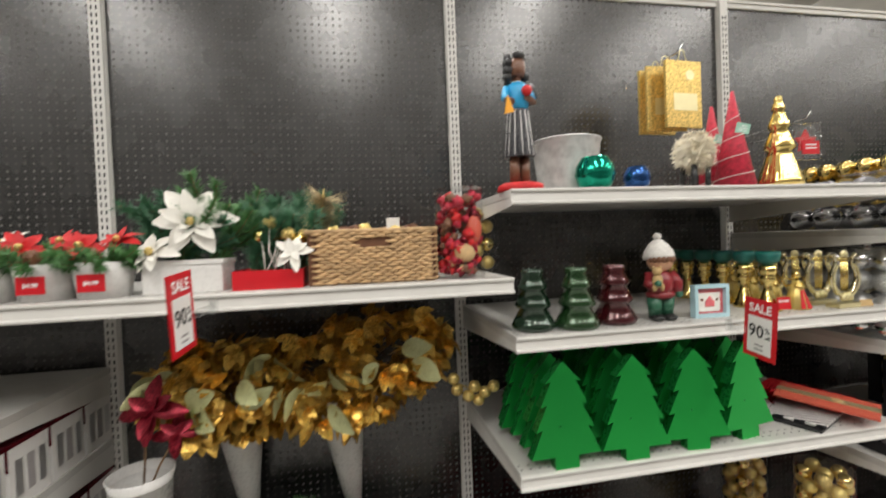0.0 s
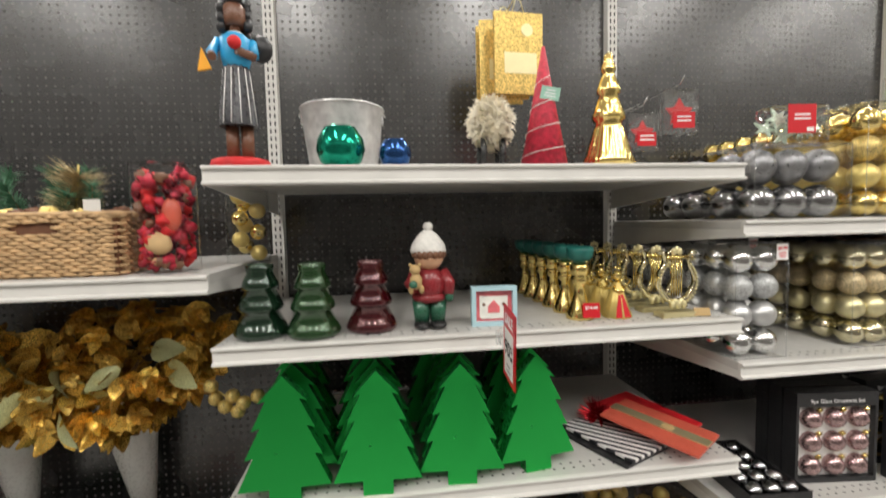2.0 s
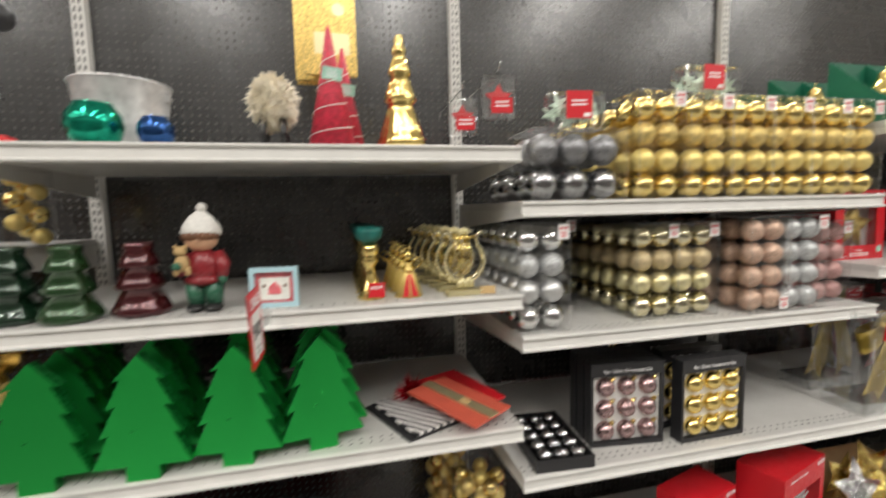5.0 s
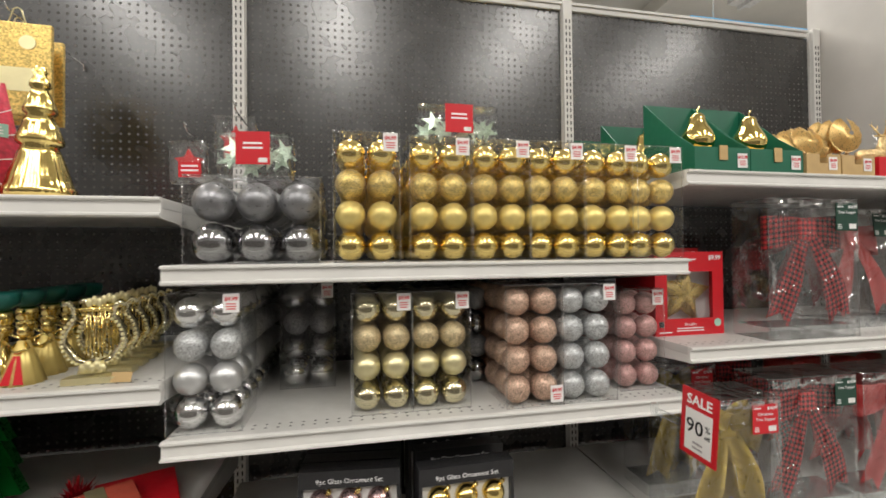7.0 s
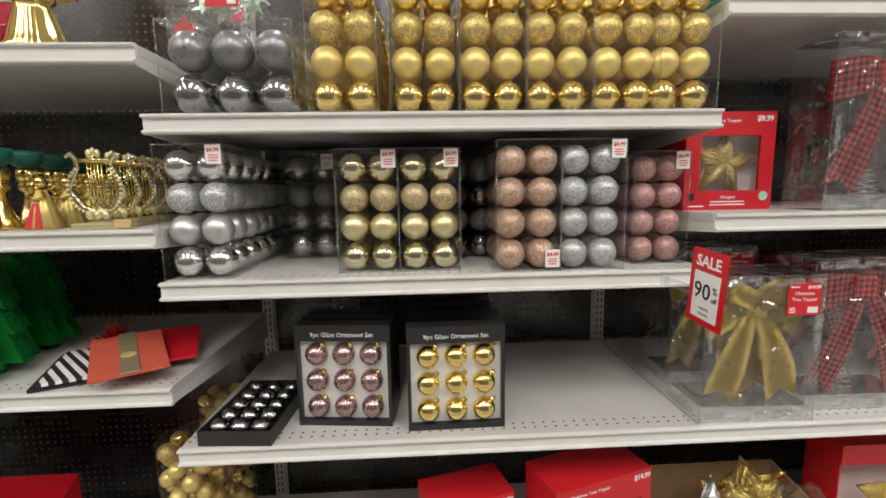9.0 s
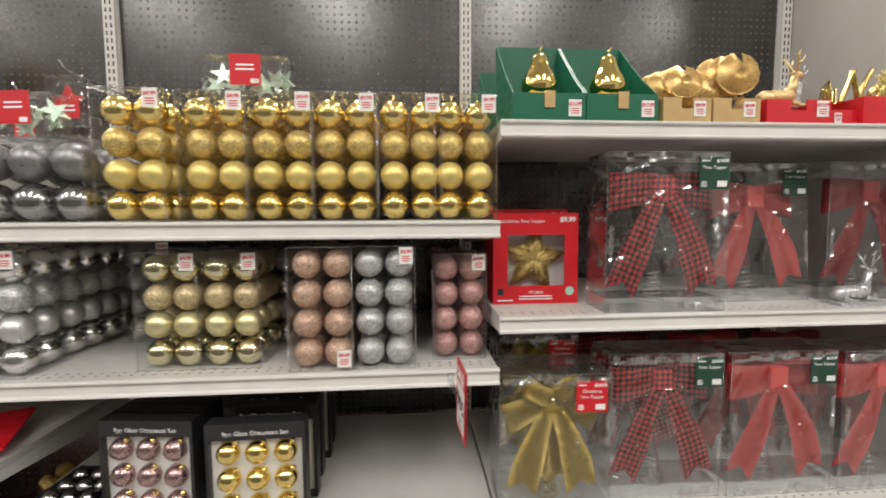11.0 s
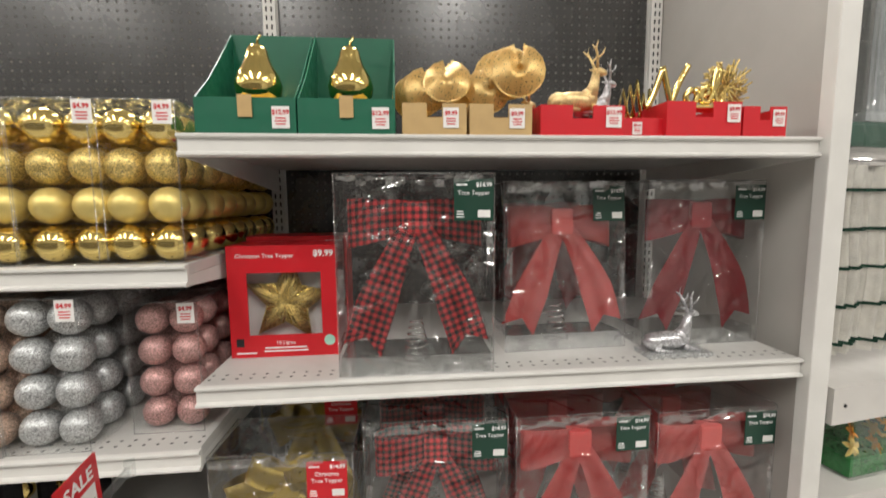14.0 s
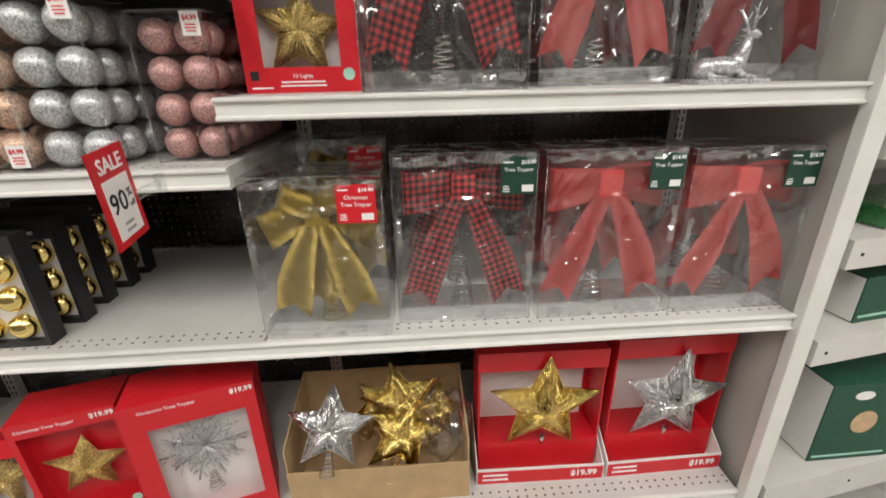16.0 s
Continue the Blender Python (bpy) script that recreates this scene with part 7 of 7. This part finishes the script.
# white vase with dark red glitter poinsettia
vs = thing("flower_vase", -0.66, YF + 0.32, Z_DECK, "tall white metal vase with dark red glitter poinsettias", "flower vase")
part("vase", lathe([(0.0, 0.0), (0.05, 0.0), (0.055, 0.3), (0.075, 0.66), (0.085, 0.7), (0.08, 0.7), (0.05, 0.3), (0.0, 0.02)], 24), CERAM, vs, "white metal vase", smooth=True)
for k, (fx, fz, r) in enumerate(((0.07, 0.9, 0.1), (0.13, 0.83, 0.07))):
    part("flower", poinsettia_bm(r, 4, 60 + k), BURG, vs, "dark red glitter poinsettia", m=pose(fx, -0.08, fz, -30, 0, 20 * k - 10))
    part("stem", tube(bmesh.new(), [(0, 0, 0.6), (fx * 0.5, -0.04, fz - 0.1), (fx, -0.08, fz)], 0.003, 5), TWIG, vs)

# ---------- bay 0: deck, pine wreaths and sprays ----------
def pine_wreath(x, y, z, R, seed, label, tilt, n=34, mt=PINE, L=0.16):
    th = thing("pine_wreath", x, y, z, label, "wreath", "pine wreaths")
    r = random.Random(seed)
    m = pose(0, 0, 0, tilt, 0, 0)
    ring = [(m @ Vector((R * math.cos(a), 0, R + R * math.sin(a)))) for a in [2 * math.pi * k / 24 for k in range(24)]]
    part("ring", tube(bmesh.new(), ring, 0.008, 6, closed=True), TWIG, th)
    for k in range(n):
        a = 2 * math.pi * k / n
        c = m @ Vector((R * math.cos(a), 0, R + R * math.sin(a)))
        d = m @ Vector((-math.sin(a) + 0.7 * math.cos(a) * r.uniform(-0.6, 1), r.uniform(-0.9, -0.1), math.cos(a) + 0.7 * math.sin(a) * r.uniform(-0.6, 1)))
        pine_sprig(th, c.x, c.y, c.z, d, L * r.uniform(0.7, 1.1), seed * 100 + k, material=mt if k % 3 else PINEBLUE, n=170, nl=0.05)
    return th


w1 = pine_wreath(-0.30, YF + 0.40, Z_DECK + 0.02, 0.19, 1, "green pine wreath with red berries propped on the deck", -20)
w2 = pine_wreath(-0.08, YF + 0.22, Z_DECK + 0.02, 0.15, 2, "green pine wreath with a red bow lying on the deck", -48)
w3 = pine_wreath(0.19, YF + 0.16, Z_DECK + 0.02, 0.10, 3, "small pine wreath with gold flowers lying on the deck", -55, n=22, L=0.11)
w4 = pine_wreath(-0.5, YF + 0.2, Z_DECK + 0.02, 0.17, 4, "green pine wreath with pine cones lying on the deck", -50, mt=PINEBLUE)
for k, (px_, pz_) in enumerate(((-0.08, 0.30), (0.05, 0.36), (0.14, 0.28))):
    part("pine_cone", lathe([(0.0, -0.03), (0.022, -0.02), (0.028, 0.0), (0.02, 0.02), (0.0, 0.035)], 18, lambda r, z, a: r * (1 + 0.25 * math.cos(7 * a + 400 * z))), BROWN, w1, "brown pine cone", m=pose(px_ - 0.1, -0.06, pz_, 60, 0, 30 * k))
for k in range(8):
    share("berry", ball_of(0.009, REDBALL), w1, pose(0.1 + 0.012 * (k % 3), -0.03 - 0.01 * (k // 3), 0.38 + 0.011 * (k % 4)))
for k, (px_, pz_, rr) in enumerate(((0.1, 0.26, 0.06), (0.15, 0.22, 0.05), (0.05, 0.24, 0.05))):
    part("red_petal", poinsettia_bm(rr, 4, 90 + k), REDVELVET, w2, "red velvet petals", m=pose(px_, -0.06, pz_, -30, 30 * k, 0))
part("red_dome", ellipsoid(bmesh.new(), (0, 0, 0), (0.055, 0.05, 0.045), 0, 20, 12), REDBALL, w2, "glossy red ball", m=pose(-0.02, -0.13, 0.14))
for k in range(9):
    share("berry", ball_of(0.008, REDBALL), w3, pose(-0.1 + 0.01 * (k % 3), -0.14 - 0.008 * (k // 3), 0.05 + 0.009 * (k % 4)))
part("gold_flower", poinsettia_bm(0.045, 6, 33), GOLDG, w3, "gold glitter flower", m=pose(-0.02, -0.1, 0.09, -50, 0, 0))
part("gold_flower", poinsettia_bm(0.04, 6, 34), GOLDG, w3, "gold glitter flower", m=pose(0.05, -0.08, 0.12, -40, 0, 0))
part("tag", boxbm(-0.016, 0.016, -0.001, 0, 0, 0.03), RED, w3, "small red tag", m=pose(0.07, -0.06, 0.17, -20, 10, 0))
ms = thing("magnolia_spray", -0.17, YF + 0.03, Z_DECK + 0.13, "tan dried magnolia leaf spray lying on the deck", "leaf spray", "magnolia sprays")
for k in range(6):
    a = math.pi * (0.1 + 0.32 * k)
    part("leaf", leaf(bmesh.new(), (0, 0, 0), (math.cos(a), -0.3, math.sin(a) * 0.5 + 0.1), (-math.sin(a) * 0.4, 0.6, 0.6), 0.15, 0.06, curl=0.1, seg=5), TANLEAF, ms)
ms2 = thing("magnolia_spray", 0.27, YF + 0.25, Z_DECK + 0.09, "tan magnolia leaf spray with gold balls on the deck", "leaf spray", "magnolia sprays")
for k in range(9):
    a = math.pi * (0.05 + 0.22 * k)
    part("leaf", leaf(bmesh.new(), (0, 0, 0), (math.cos(a), -0.3, math.sin(a) * 0.7 + 0.05), (-math.sin(a) * 0.4, 0.6, 0.6), 0.12, 0.05, curl=0.15, seg=5), TANLEAF if k % 3 else PALELEAF, ms2)
for k in range(9):
    share("ball", ball_of(0.02, GOLDM), ms2, pose(-0.12 + 0.03 * (k % 3), 0.06 + 0.01 * (k % 2), 0.09 + 0.028 * (k // 3)))
part("stem", tube(bmesh.new(), [(-0.2, 0.0, 0.13), (0.0, -0.02, 0.13), (0.12, -0.03, 0.12)], 0.003, 5), CREAM, ms2)
part("stem", tube(bmesh.new(), [(-0.16, 0.08, 0.2), (0.0, 0.06, 0.19), (0.14, 0.02, 0.22)], 0.0025, 5), PALELEAF, ms2)
part("leaf", leaf(bmesh.new(), (0.05, 0.06, 0.2), (0.6, 0, 0.8), (0, 1, 0), 0.11, 0.03, seg=5), PALELEAF, ms2)

# ---------- bay 1: deck ----------
def tinsel_rope(parent, pts, r, n, mats, seed, name="tinsel"):
    bm = tube(bmesh.new(), pts, 0.006, 6, 0)
    rr = random.Random(seed)
    P = [Vector(p) for p in pts]
    for k in range(n):
        u = rr.random() * (len(P) - 1)
        i = min(int(u), len(P) - 2)
        c = P[i].lerp(P[i + 1], u - i)
        d = Vector((rr.gauss(0, 1), rr.gauss(0, 1), rr.gauss(0, 1))).normalized()
        s = d.orthogonal().normalized() * 0.0022
        L = r * rr.uniform(0.7, 1.1)
        band = int(u * 1.7) % len(mats)
        f = bm.faces.new((bm.verts.new(c - s), bm.verts.new(c + s), bm.verts.new(c + d * L + s * 0.6), bm.verts.new(c + d * L - s * 0.6)))
        f.material_index = band if rr.random() < 0.8 else rr.randrange(len(mats))
    return part(name, bm, mats, parent)


gbx = thing("garland_box", 0.528, YF + 0.02, Z_DECK, "red card display box overflowing with tinsel garlands", "garland box", "red display boxes")
w, d = 0.335, 0.34
part("bottom", boxbm(-w / 2, w / 2, 0, d, 0, 0.004), RED, gbx)
part("front_panel", prism([(-w / 2, 0.004), (-w / 2, 0.2), (-0.075, 0.17), (-0.075, 0.05), (0.05, 0.05), (0.05, 0.17), (w / 2, 0.2), (w / 2, 0.004)], 0.004), RED, gbx)
part("back_panel", boxbm(-w / 2, w / 2, d - 0.004, d, 0.004, 0.3), RED, gbx)
for s in (-1, 1):
    bm = bmesh.new()
    xs = s * w / 2 - (0.004 if s > 0 else 0)
    o = [(0.004, 0.004), (0.004, 0.2), (d - 0.004, 0.3), (d - 0.004, 0.004)]
    a = [bm.verts.new((xs, yy, zz)) for yy, zz in o]
    b = [bm.verts.new((xs + 0.004, yy, zz)) for yy, zz in o]
    bm.faces.new(a), bm.faces.new(b[::-1])
    for k in range(4):
        bm.faces.new((a[k], b[k], b[(k + 1) % 4], a[(k + 1) % 4]))
    bmesh.ops.recalc_face_normals(bm, faces=bm.faces)
    part("side_panel", bm, RED, gbx)
label_text("$4.99", 0.034, WHITEINK, gbx, 0.11, -0.0008, 0.05, bold=0.001)
bars(gbx, -0.16, -0.08, -0.0004, 0.025, 0.06, 2, WHITEINK)
loops = ((-0.02, 0.10, 0.27, 0.10, 0, [SNOW, REDTIN]), (0.04, 0.17, 0.31, 0.1, 25, [SNOW, REDTIN]), (-0.08, 0.17, 0.28, 0.1, -30, [GREENTIN, REDTIN, SNOW]), (0.09, 0.09, 0.24, 0.08, 40, [SNOW, REDTIN]), (-0.1, 0.09, 0.2, 0.08, -10, [GREENTIN, REDTIN]), (0.02, 0.24, 0.3, 0.1, 10, [SNOW, REDTIN, GREENTIN]))
for k, (lx, ly, lz, R, rz, ms_) in enumerate(loops):
    gl = thing("tinsel_garland", 0.528 + lx, YF + 0.02 + ly, Z_DECK + lz, "white and dark red tinsel garland in a red box" if ms_[0] is SNOW else "green and red tinsel garland in a red box", "garland", "tinsel garlands", rz)
    pts = [(R * math.cos(a), 0.02 * math.sin(2 * a), R * 0.75 * math.sin(a)) for a in [2 * math.pi * q / 16 for q in range(17)]]
    tinsel_rope(gl, pts, 0.045, 1500, ms_, 40 + k)
    if k in (0, 3):
        part("wrap_band", tube(bmesh.new(), [(-0.05, -0.035, R * 0.72), (0, -0.05, R * 0.78), (0.05, -0.035, R * 0.72)], [0.014, 0.02, 0.014], 12), REDBALL, gl, "glossy red paper band")
g2 = thing("tinsel_garland", 0.51, YF + 0.005, Z_DECK + 0.1, "tinsel garland hanging over the front of a red box", "garland", "tinsel garlands")
tinsel_rope(g2, [(0.02, 0.02, 0.12), (0.035, -0.015, 0.06), (0.03, -0.03, 0.0), (0.02, -0.035, -0.06)], 0.045, 900, [SNOW, REDTIN], 71)
tinsel_rope(g2, [(-0.05, 0.02, 0.1), (-0.06, -0.01, 0.04), (-0.05, -0.02, -0.02)], 0.04, 700, [GREENTIN, REDTIN], 72)
share("ball", ball_of(0.016, GOLD), g2, pose(-0.05, -0.03, 0.05))

rb = thing("display_box", 0.89, YF + 0.012, Z_DECK, "red card display box of burgundy glitter sprays", "display box", "red display boxes")
open_tray(rb, 0.345, 0.33, 0.13, 0.30, RED, notch=False)
part("lining", boxbm(0.1665, 0.1685, 0.01, 0.326, 0.01, 0.13), WHITE, rb, "white card edge")
label_text("$9.99", 0.036, WHITEINK, rb, 0.125, -0.0008, 0.095, bold=0.001)
label_text("Christmas", 0.017, WHITEINK, rb, -0.16, -0.0008, 0.1, align="LEFT")
label_text("Tree Topper", 0.017, WHITEINK, rb, -0.16, -0.0008, 0.08, align="LEFT")
bleaf = [shared(leaf(bmesh.new(), (0, 0, 0), (1, 0, 0), (0, 1, 0), 1.0, 0.34 + 0.06 * k, curl=0.1 + 0.2 * k, seg=4), BURG) for k in range(3)]
for k in range(14):
    sp_ = thing("glitter_spray", 0.89 + rng.uniform(-0.12, 0.12), YF + 0.06 + rng.uniform(0, 0.2), Z_DECK + 0.09, "burgundy glitter leaf spray in a red box", "floral pick", "burgundy sprays")
    part("stem", tube(bmesh.new(), [(0, 0, -0.05), (0, 0, 0.06)], 0.002, 5), BURG, sp_)
    for j in range(32):
        a, b = rng.uniform(0, 6.28), rng.uniform(-0.1, 1.3)
        dv = Vector((math.cos(a) * math.cos(b), math.sin(a) * math.cos(b) - 0.2, math.sin(b)))
        s = rng.uniform(0.035, 0.065)
        share("leaf", rng.choice(bleaf), sp_, Matrix.Translation((rng.uniform(-0.03, 0.03), rng.uniform(-0.03, 0.03), 0.02 + 0.1 * rng.random())) @ toward(dv, rng.uniform(-1.5, 1.5)) @ Matrix.Diagonal((s, s, s, 1)))


def ball_cylinder(x, y, r, h, label, seed, tilt=0.0):
    th = thing("ornament_cylinder", x, y, Z_DECK, label, "ornament pack", "gold ornament cylinders")
    c = part("clear_tube", lathe([(0.0, 0.0), (r, 0.0), (r, h), (r * 0.97, h + 0.003), (0.0, h + 0.003)], 36), CLEAR, th, "clear plastic cylinder")
    c.visible_shadow = False
    rr = random.Random(seed)
    ribm = shared(lathe([(0.0, -0.0235), (0.01, -0.021), (0.019, -0.013), (0.0235, 0.0), (0.019, 0.013), (0.01, 0.021), (0.0, 0.0235)], 32, ribbed(14, 0.05)), GOLDM)
    layers = int(h / 0.036)
    for k in range(layers):
        for j in range(5):
            a = 2 * math.pi * j / 5 + 0.63 * k + rr.uniform(-0.1, 0.1)
            me = rr.choice([ball_of(0.0235, GOLD), ball_of(0.0235, GOLDM), ball_of(0.0235, GOLDG), ribm, ball_of(0.0215, GOLDM)])
            rad = r - 0.026
            share("ball", me, th, pose(rad * math.cos(a), rad * math.sin(a), 0.026 + k * (h - 0.05) / (layers - 1), rr.uniform(0, 180), rr.uniform(0, 180), 0))
        share("ball", ball_of(0.0235, GOLDM), th, pose(0.004, 0, 0.03 + k * (h - 0.06) / (layers - 1)))
    price_sticker(th, 0.03, -r - 0.0012, 0.03, "$9.99", 0.8)


ball_cylinder(1.50, YF + 0.18, 0.083, 0.50, "tall clear cylinder of mixed gold ornaments", 3)
ball_cylinder(1.46, YF + 0.46, 0.08, 0.50, "tall clear cylinder of mixed gold ornaments set back", 4)

# ---------- neighbouring rack beyond the end panel ----------
RACK = pose(4.08, YF - 0.012, 0, 0, 0, 9)
SHEAR = Matrix.Translation((4.08, YF - 0.012, 0)) @ Matrix(((math.cos(radians(9)), 0, 0, 0), (math.sin(radians(9)), 1, 0, 0), (0, 0, 1, 0), (0, 0, 0, 1)))
RK = mat("rack_paint", (0.60, 0.58, 0.55), rough=0.45, noise_amt=0.07, noise_scale=8)
rk = thing("display_rack", 0, 0, 0, "pale grey steel display rack with punched shelf fronts", "rack")


def slanted(x0, x1, y0, y1, z0, z1):
    return box(bmesh.new(), x0, x1, y0, y1, z0, z1, 0, 0, SHEAR)


for z0, z1 in ((0.06, 0.17), (0.585, 0.655), (0.845, 0.915), (1.09, 1.172)):
    part("shelf_front", slanted(0.0, 1.2, 0.0, 0.014, z0, z1), RK, rk)
    part("shelf_board", slanted(0.0, 1.2, 0.015, 0.55, z1 - 0.03, z1 - 0.004), RK, rk)
    bm = bmesh.new()
    for k in range(5):
        bmesh.ops.create_cone(bm, cap_ends=True, segments=10, radius1=0.004, radius2=0.004, depth=0.003, matrix=RACK @ pose(0.035 + 0.28 * k, -0.0005, (z0 + z1) / 2, 90))
    part("bolt_holes", bm, DARK, rk)
part("back", slanted(0.0, 1.2, 0.56, 0.57, 0.0, 2.6), RK, rk)
structure("baseboard", slanted(0.0, 1.2, 0.04, 0.06, 0.0, 0.06), KICK, "black kick plate under the rack", "kick plate")


def on_rack(x, y, z, rz=0):
    return RACK @ pose(x, y, z, 0, 0, rz)


TOWEL = mat("white_terry", (0.78, 0.76, 0.70), rough=0.9, noise_amt=0.1, noise_scale=40, bump=0.5, bump_scale=250)
DKGREEN = mat("dark_green_print", (0.01, 0.07, 0.04), rough=0.6, noise_amt=0.15)
rr_ = thing("rail", 0, 0, 0, "chrome towel rail across the rack", "rail")
rr_.matrix_basis = on_rack(0.03, 0.05, 1.655)
part("bar", tube(bmesh.new(), [(0.0, 0, 0), (1.2, 0, 0)], 0.006, 8), SILV, rr_)
for k in range(7):
    tw = new("hanging_towel")
    tw.matrix_basis = on_rack(0.07 + 0.06 * k, 0.05 + 0.015 * (k % 2), 1.645, 12 * (k % 2))
    tagged(tw, "white towel with dark green stripes hanging on a rail", "towel", "striped towels")
    bm = bmesh.new()
    n = 10
    rows = []
    for i in range(9):
        z = -0.42 * i / 8
        rows.append([bm.verts.new((-0.034 + 0.068 * j / n, 0.012 * math.sin(j * 1.3 + k) + 0.004 * math.sin(i), z)) for j in range(n + 1)])
    for a, b in zip(rows, rows[1:]):
        for j in range(n):
            bm.faces.new((a[j], a[j + 1], b[j + 1], b[j]))
    part("cloth", solid(bm, 0.008), TOWEL, tw, smooth=True)
    for i in range(5):
        bm = bmesh.new()
        z = -0.05 - 0.085 * i
        rows = [[bm.verts.new((-0.0345 + 0.069 * j / n, 0.012 * math.sin(j * 1.3 + k) - 0.0065, zz)) for j in range(n + 1)] for zz in (z, z - 0.007)]
        for j in range(n):
            bm.faces.new((rows[0][j], rows[0][j + 1], rows[1][j + 1], rows[1][j]))
        part("stripe", solid(bm, 0.002), DKGREEN, tw, "dark green stripe")
    part("clip", boxbm(-0.008, 0.008, -0.006, 0.006, -0.006, 0.02, 0.002), FILM, tw, "clear plastic clip")
gb_ = new("bagged_cushion")
gb_.matrix_basis = on_rack(0.33, 0.05, 1.74)
tagged(gb_, "printed cushion in a clear plastic bag on the rack", "cushion")
GREYCL = mat("grey_white_print", (0.55, 0.57, 0.58), rough=0.6, noise_amt=0.15, noise_scale=12)
part("cushion", boxbm(-0.2, 0.3, 0.02, 0.1, 0.0, 0.5, 0.02), GREYCL, gb_)
f_ = part("bag", boxbm(-0.3, 0.32, 0.0, 0.12, -0.06, 0.62, 0.02), FILM, gb_, "creased clear plastic bag")
f_.visible_shadow = False
for k in range(5):
    part("fold", boxbm(-0.28 + 0.025 * k, -0.268 + 0.025 * k, -0.004 * (k % 2), 0.1, 0.02, 0.6, 0.003), SEAM, gb_, "clear plastic fold")
part("green_base", boxbm(-0.28, 0.3, 0.01, 0.11, -0.055, 0.0, 0.01), DKGREEN, gb_, "dark green base")
label_text("P", 0.075, GREYINK, gb_, -0.13, 0.0185, 0.40)
label_text("AY", 0.085, GREYINK, gb_, -0.1, 0.0185, 0.09)
bars(gb_, -0.15, 0.05, 0.0195, 0.2, 0.28, 2, GREYINK)
part("sprig_print", leaf(bmesh.new(), (-0.19, 0.018, 0.29), (1, 0, 0.1), (0, -0.1, 1), 0.07, 0.05, seg=5), GREENTAG, gb_, "pale green leaf print")
hook_ = thing("display_hook", 0, 0, 0, "thin white wire hook above the rack", "hook")
hook_.matrix_basis = on_rack(0.3, 0.1, 2.36)
part("wire", tube(bmesh.new(), [(0, 0, 0), (0.01, 0, 0.08), (0.06, 0, 0.14), (0.07, 0, 0.3)], 0.003, 6), STEEL, hook_)


def rack_box(x, z, w, h, d, material, label, motif=None, rz=0):
    o = new("gift_box")
    o.matrix_basis = on_rack(x, 0.05, z, rz)
    tagged(o, label, "gift box", "boxes on the rack")
    part("carton", boxbm(0, w, 0, d, 0, h, 0.002), material, o)
    part("end_panel", boxbm(-0.0012, -0.0002, 0.004, d - 0.004, 0.004, h - 0.004), WHITE, o, "white printed end panel")
    part("label_oval", lathe([(0, 0), (0.03, 0), (0.03, 0.001), (0, 0.001)], 20), WHITE, o, m=pose(w * 0.35, 0, h * 0.85, 90) @ Matrix.Diagonal((1, 0.5, 1, 1)))
    part("print_lines", boxbm(0.01, w * 0.8, -0.0012, -0.0002, 0.015, 0.022), GREENTAG, o)
    if motif:
        part("picture", lathe([(0, 0), (0.04, 0), (0.04, 0.001), (0, 0.001)], 20), motif, o, m=pose(w * 0.45, 0, h * 0.5, 90))


rack_box(0.17, 0.655 - 0.004, 0.3, 0.13, 0.2, DKGREEN, "dark green gift box on the rack shelf")
rack_box(0.2, 0.17 - 0.004, 0.3, 0.28, 0.18, DKGREEN, "green printed gift box with a white end on the rack", TANLEAF, rz=-8)
rack_box(0.56, 0.17 - 0.004, 0.3, 0.28, 0.25, DKGREEN, "green printed gift box with a white end on the rack", TANLEAF)
fb = new("flower_pack")
fb.matrix_basis = on_rack(0.14, 0.04, 0.911)
tagged(fb, "clear pack of yellow flowers with green leaves", "flower pack")
c = part("clear_box", boxbm(0, 0.4, 0, 0.2, 0, 0.16, 0.004), FILM, fb, "clear plastic box")
c.visible_shadow = False
part("grass", boxbm(0.005, 0.395, 0.005, 0.195, 0.002, 0.05, 0.008), TREEEDGE, fb, "green base")
for k in range(16):
    part("flower", poinsettia_bm(0.028, 5, k), YELLOW if k % 2 else GOLDM, fb, "yellow flower", m=pose(0.03 + 0.024 * k, 0.02 + 0.02 * (k % 3), 0.07 + 0.025 * (k % 3), -20, 0, 20 * k))
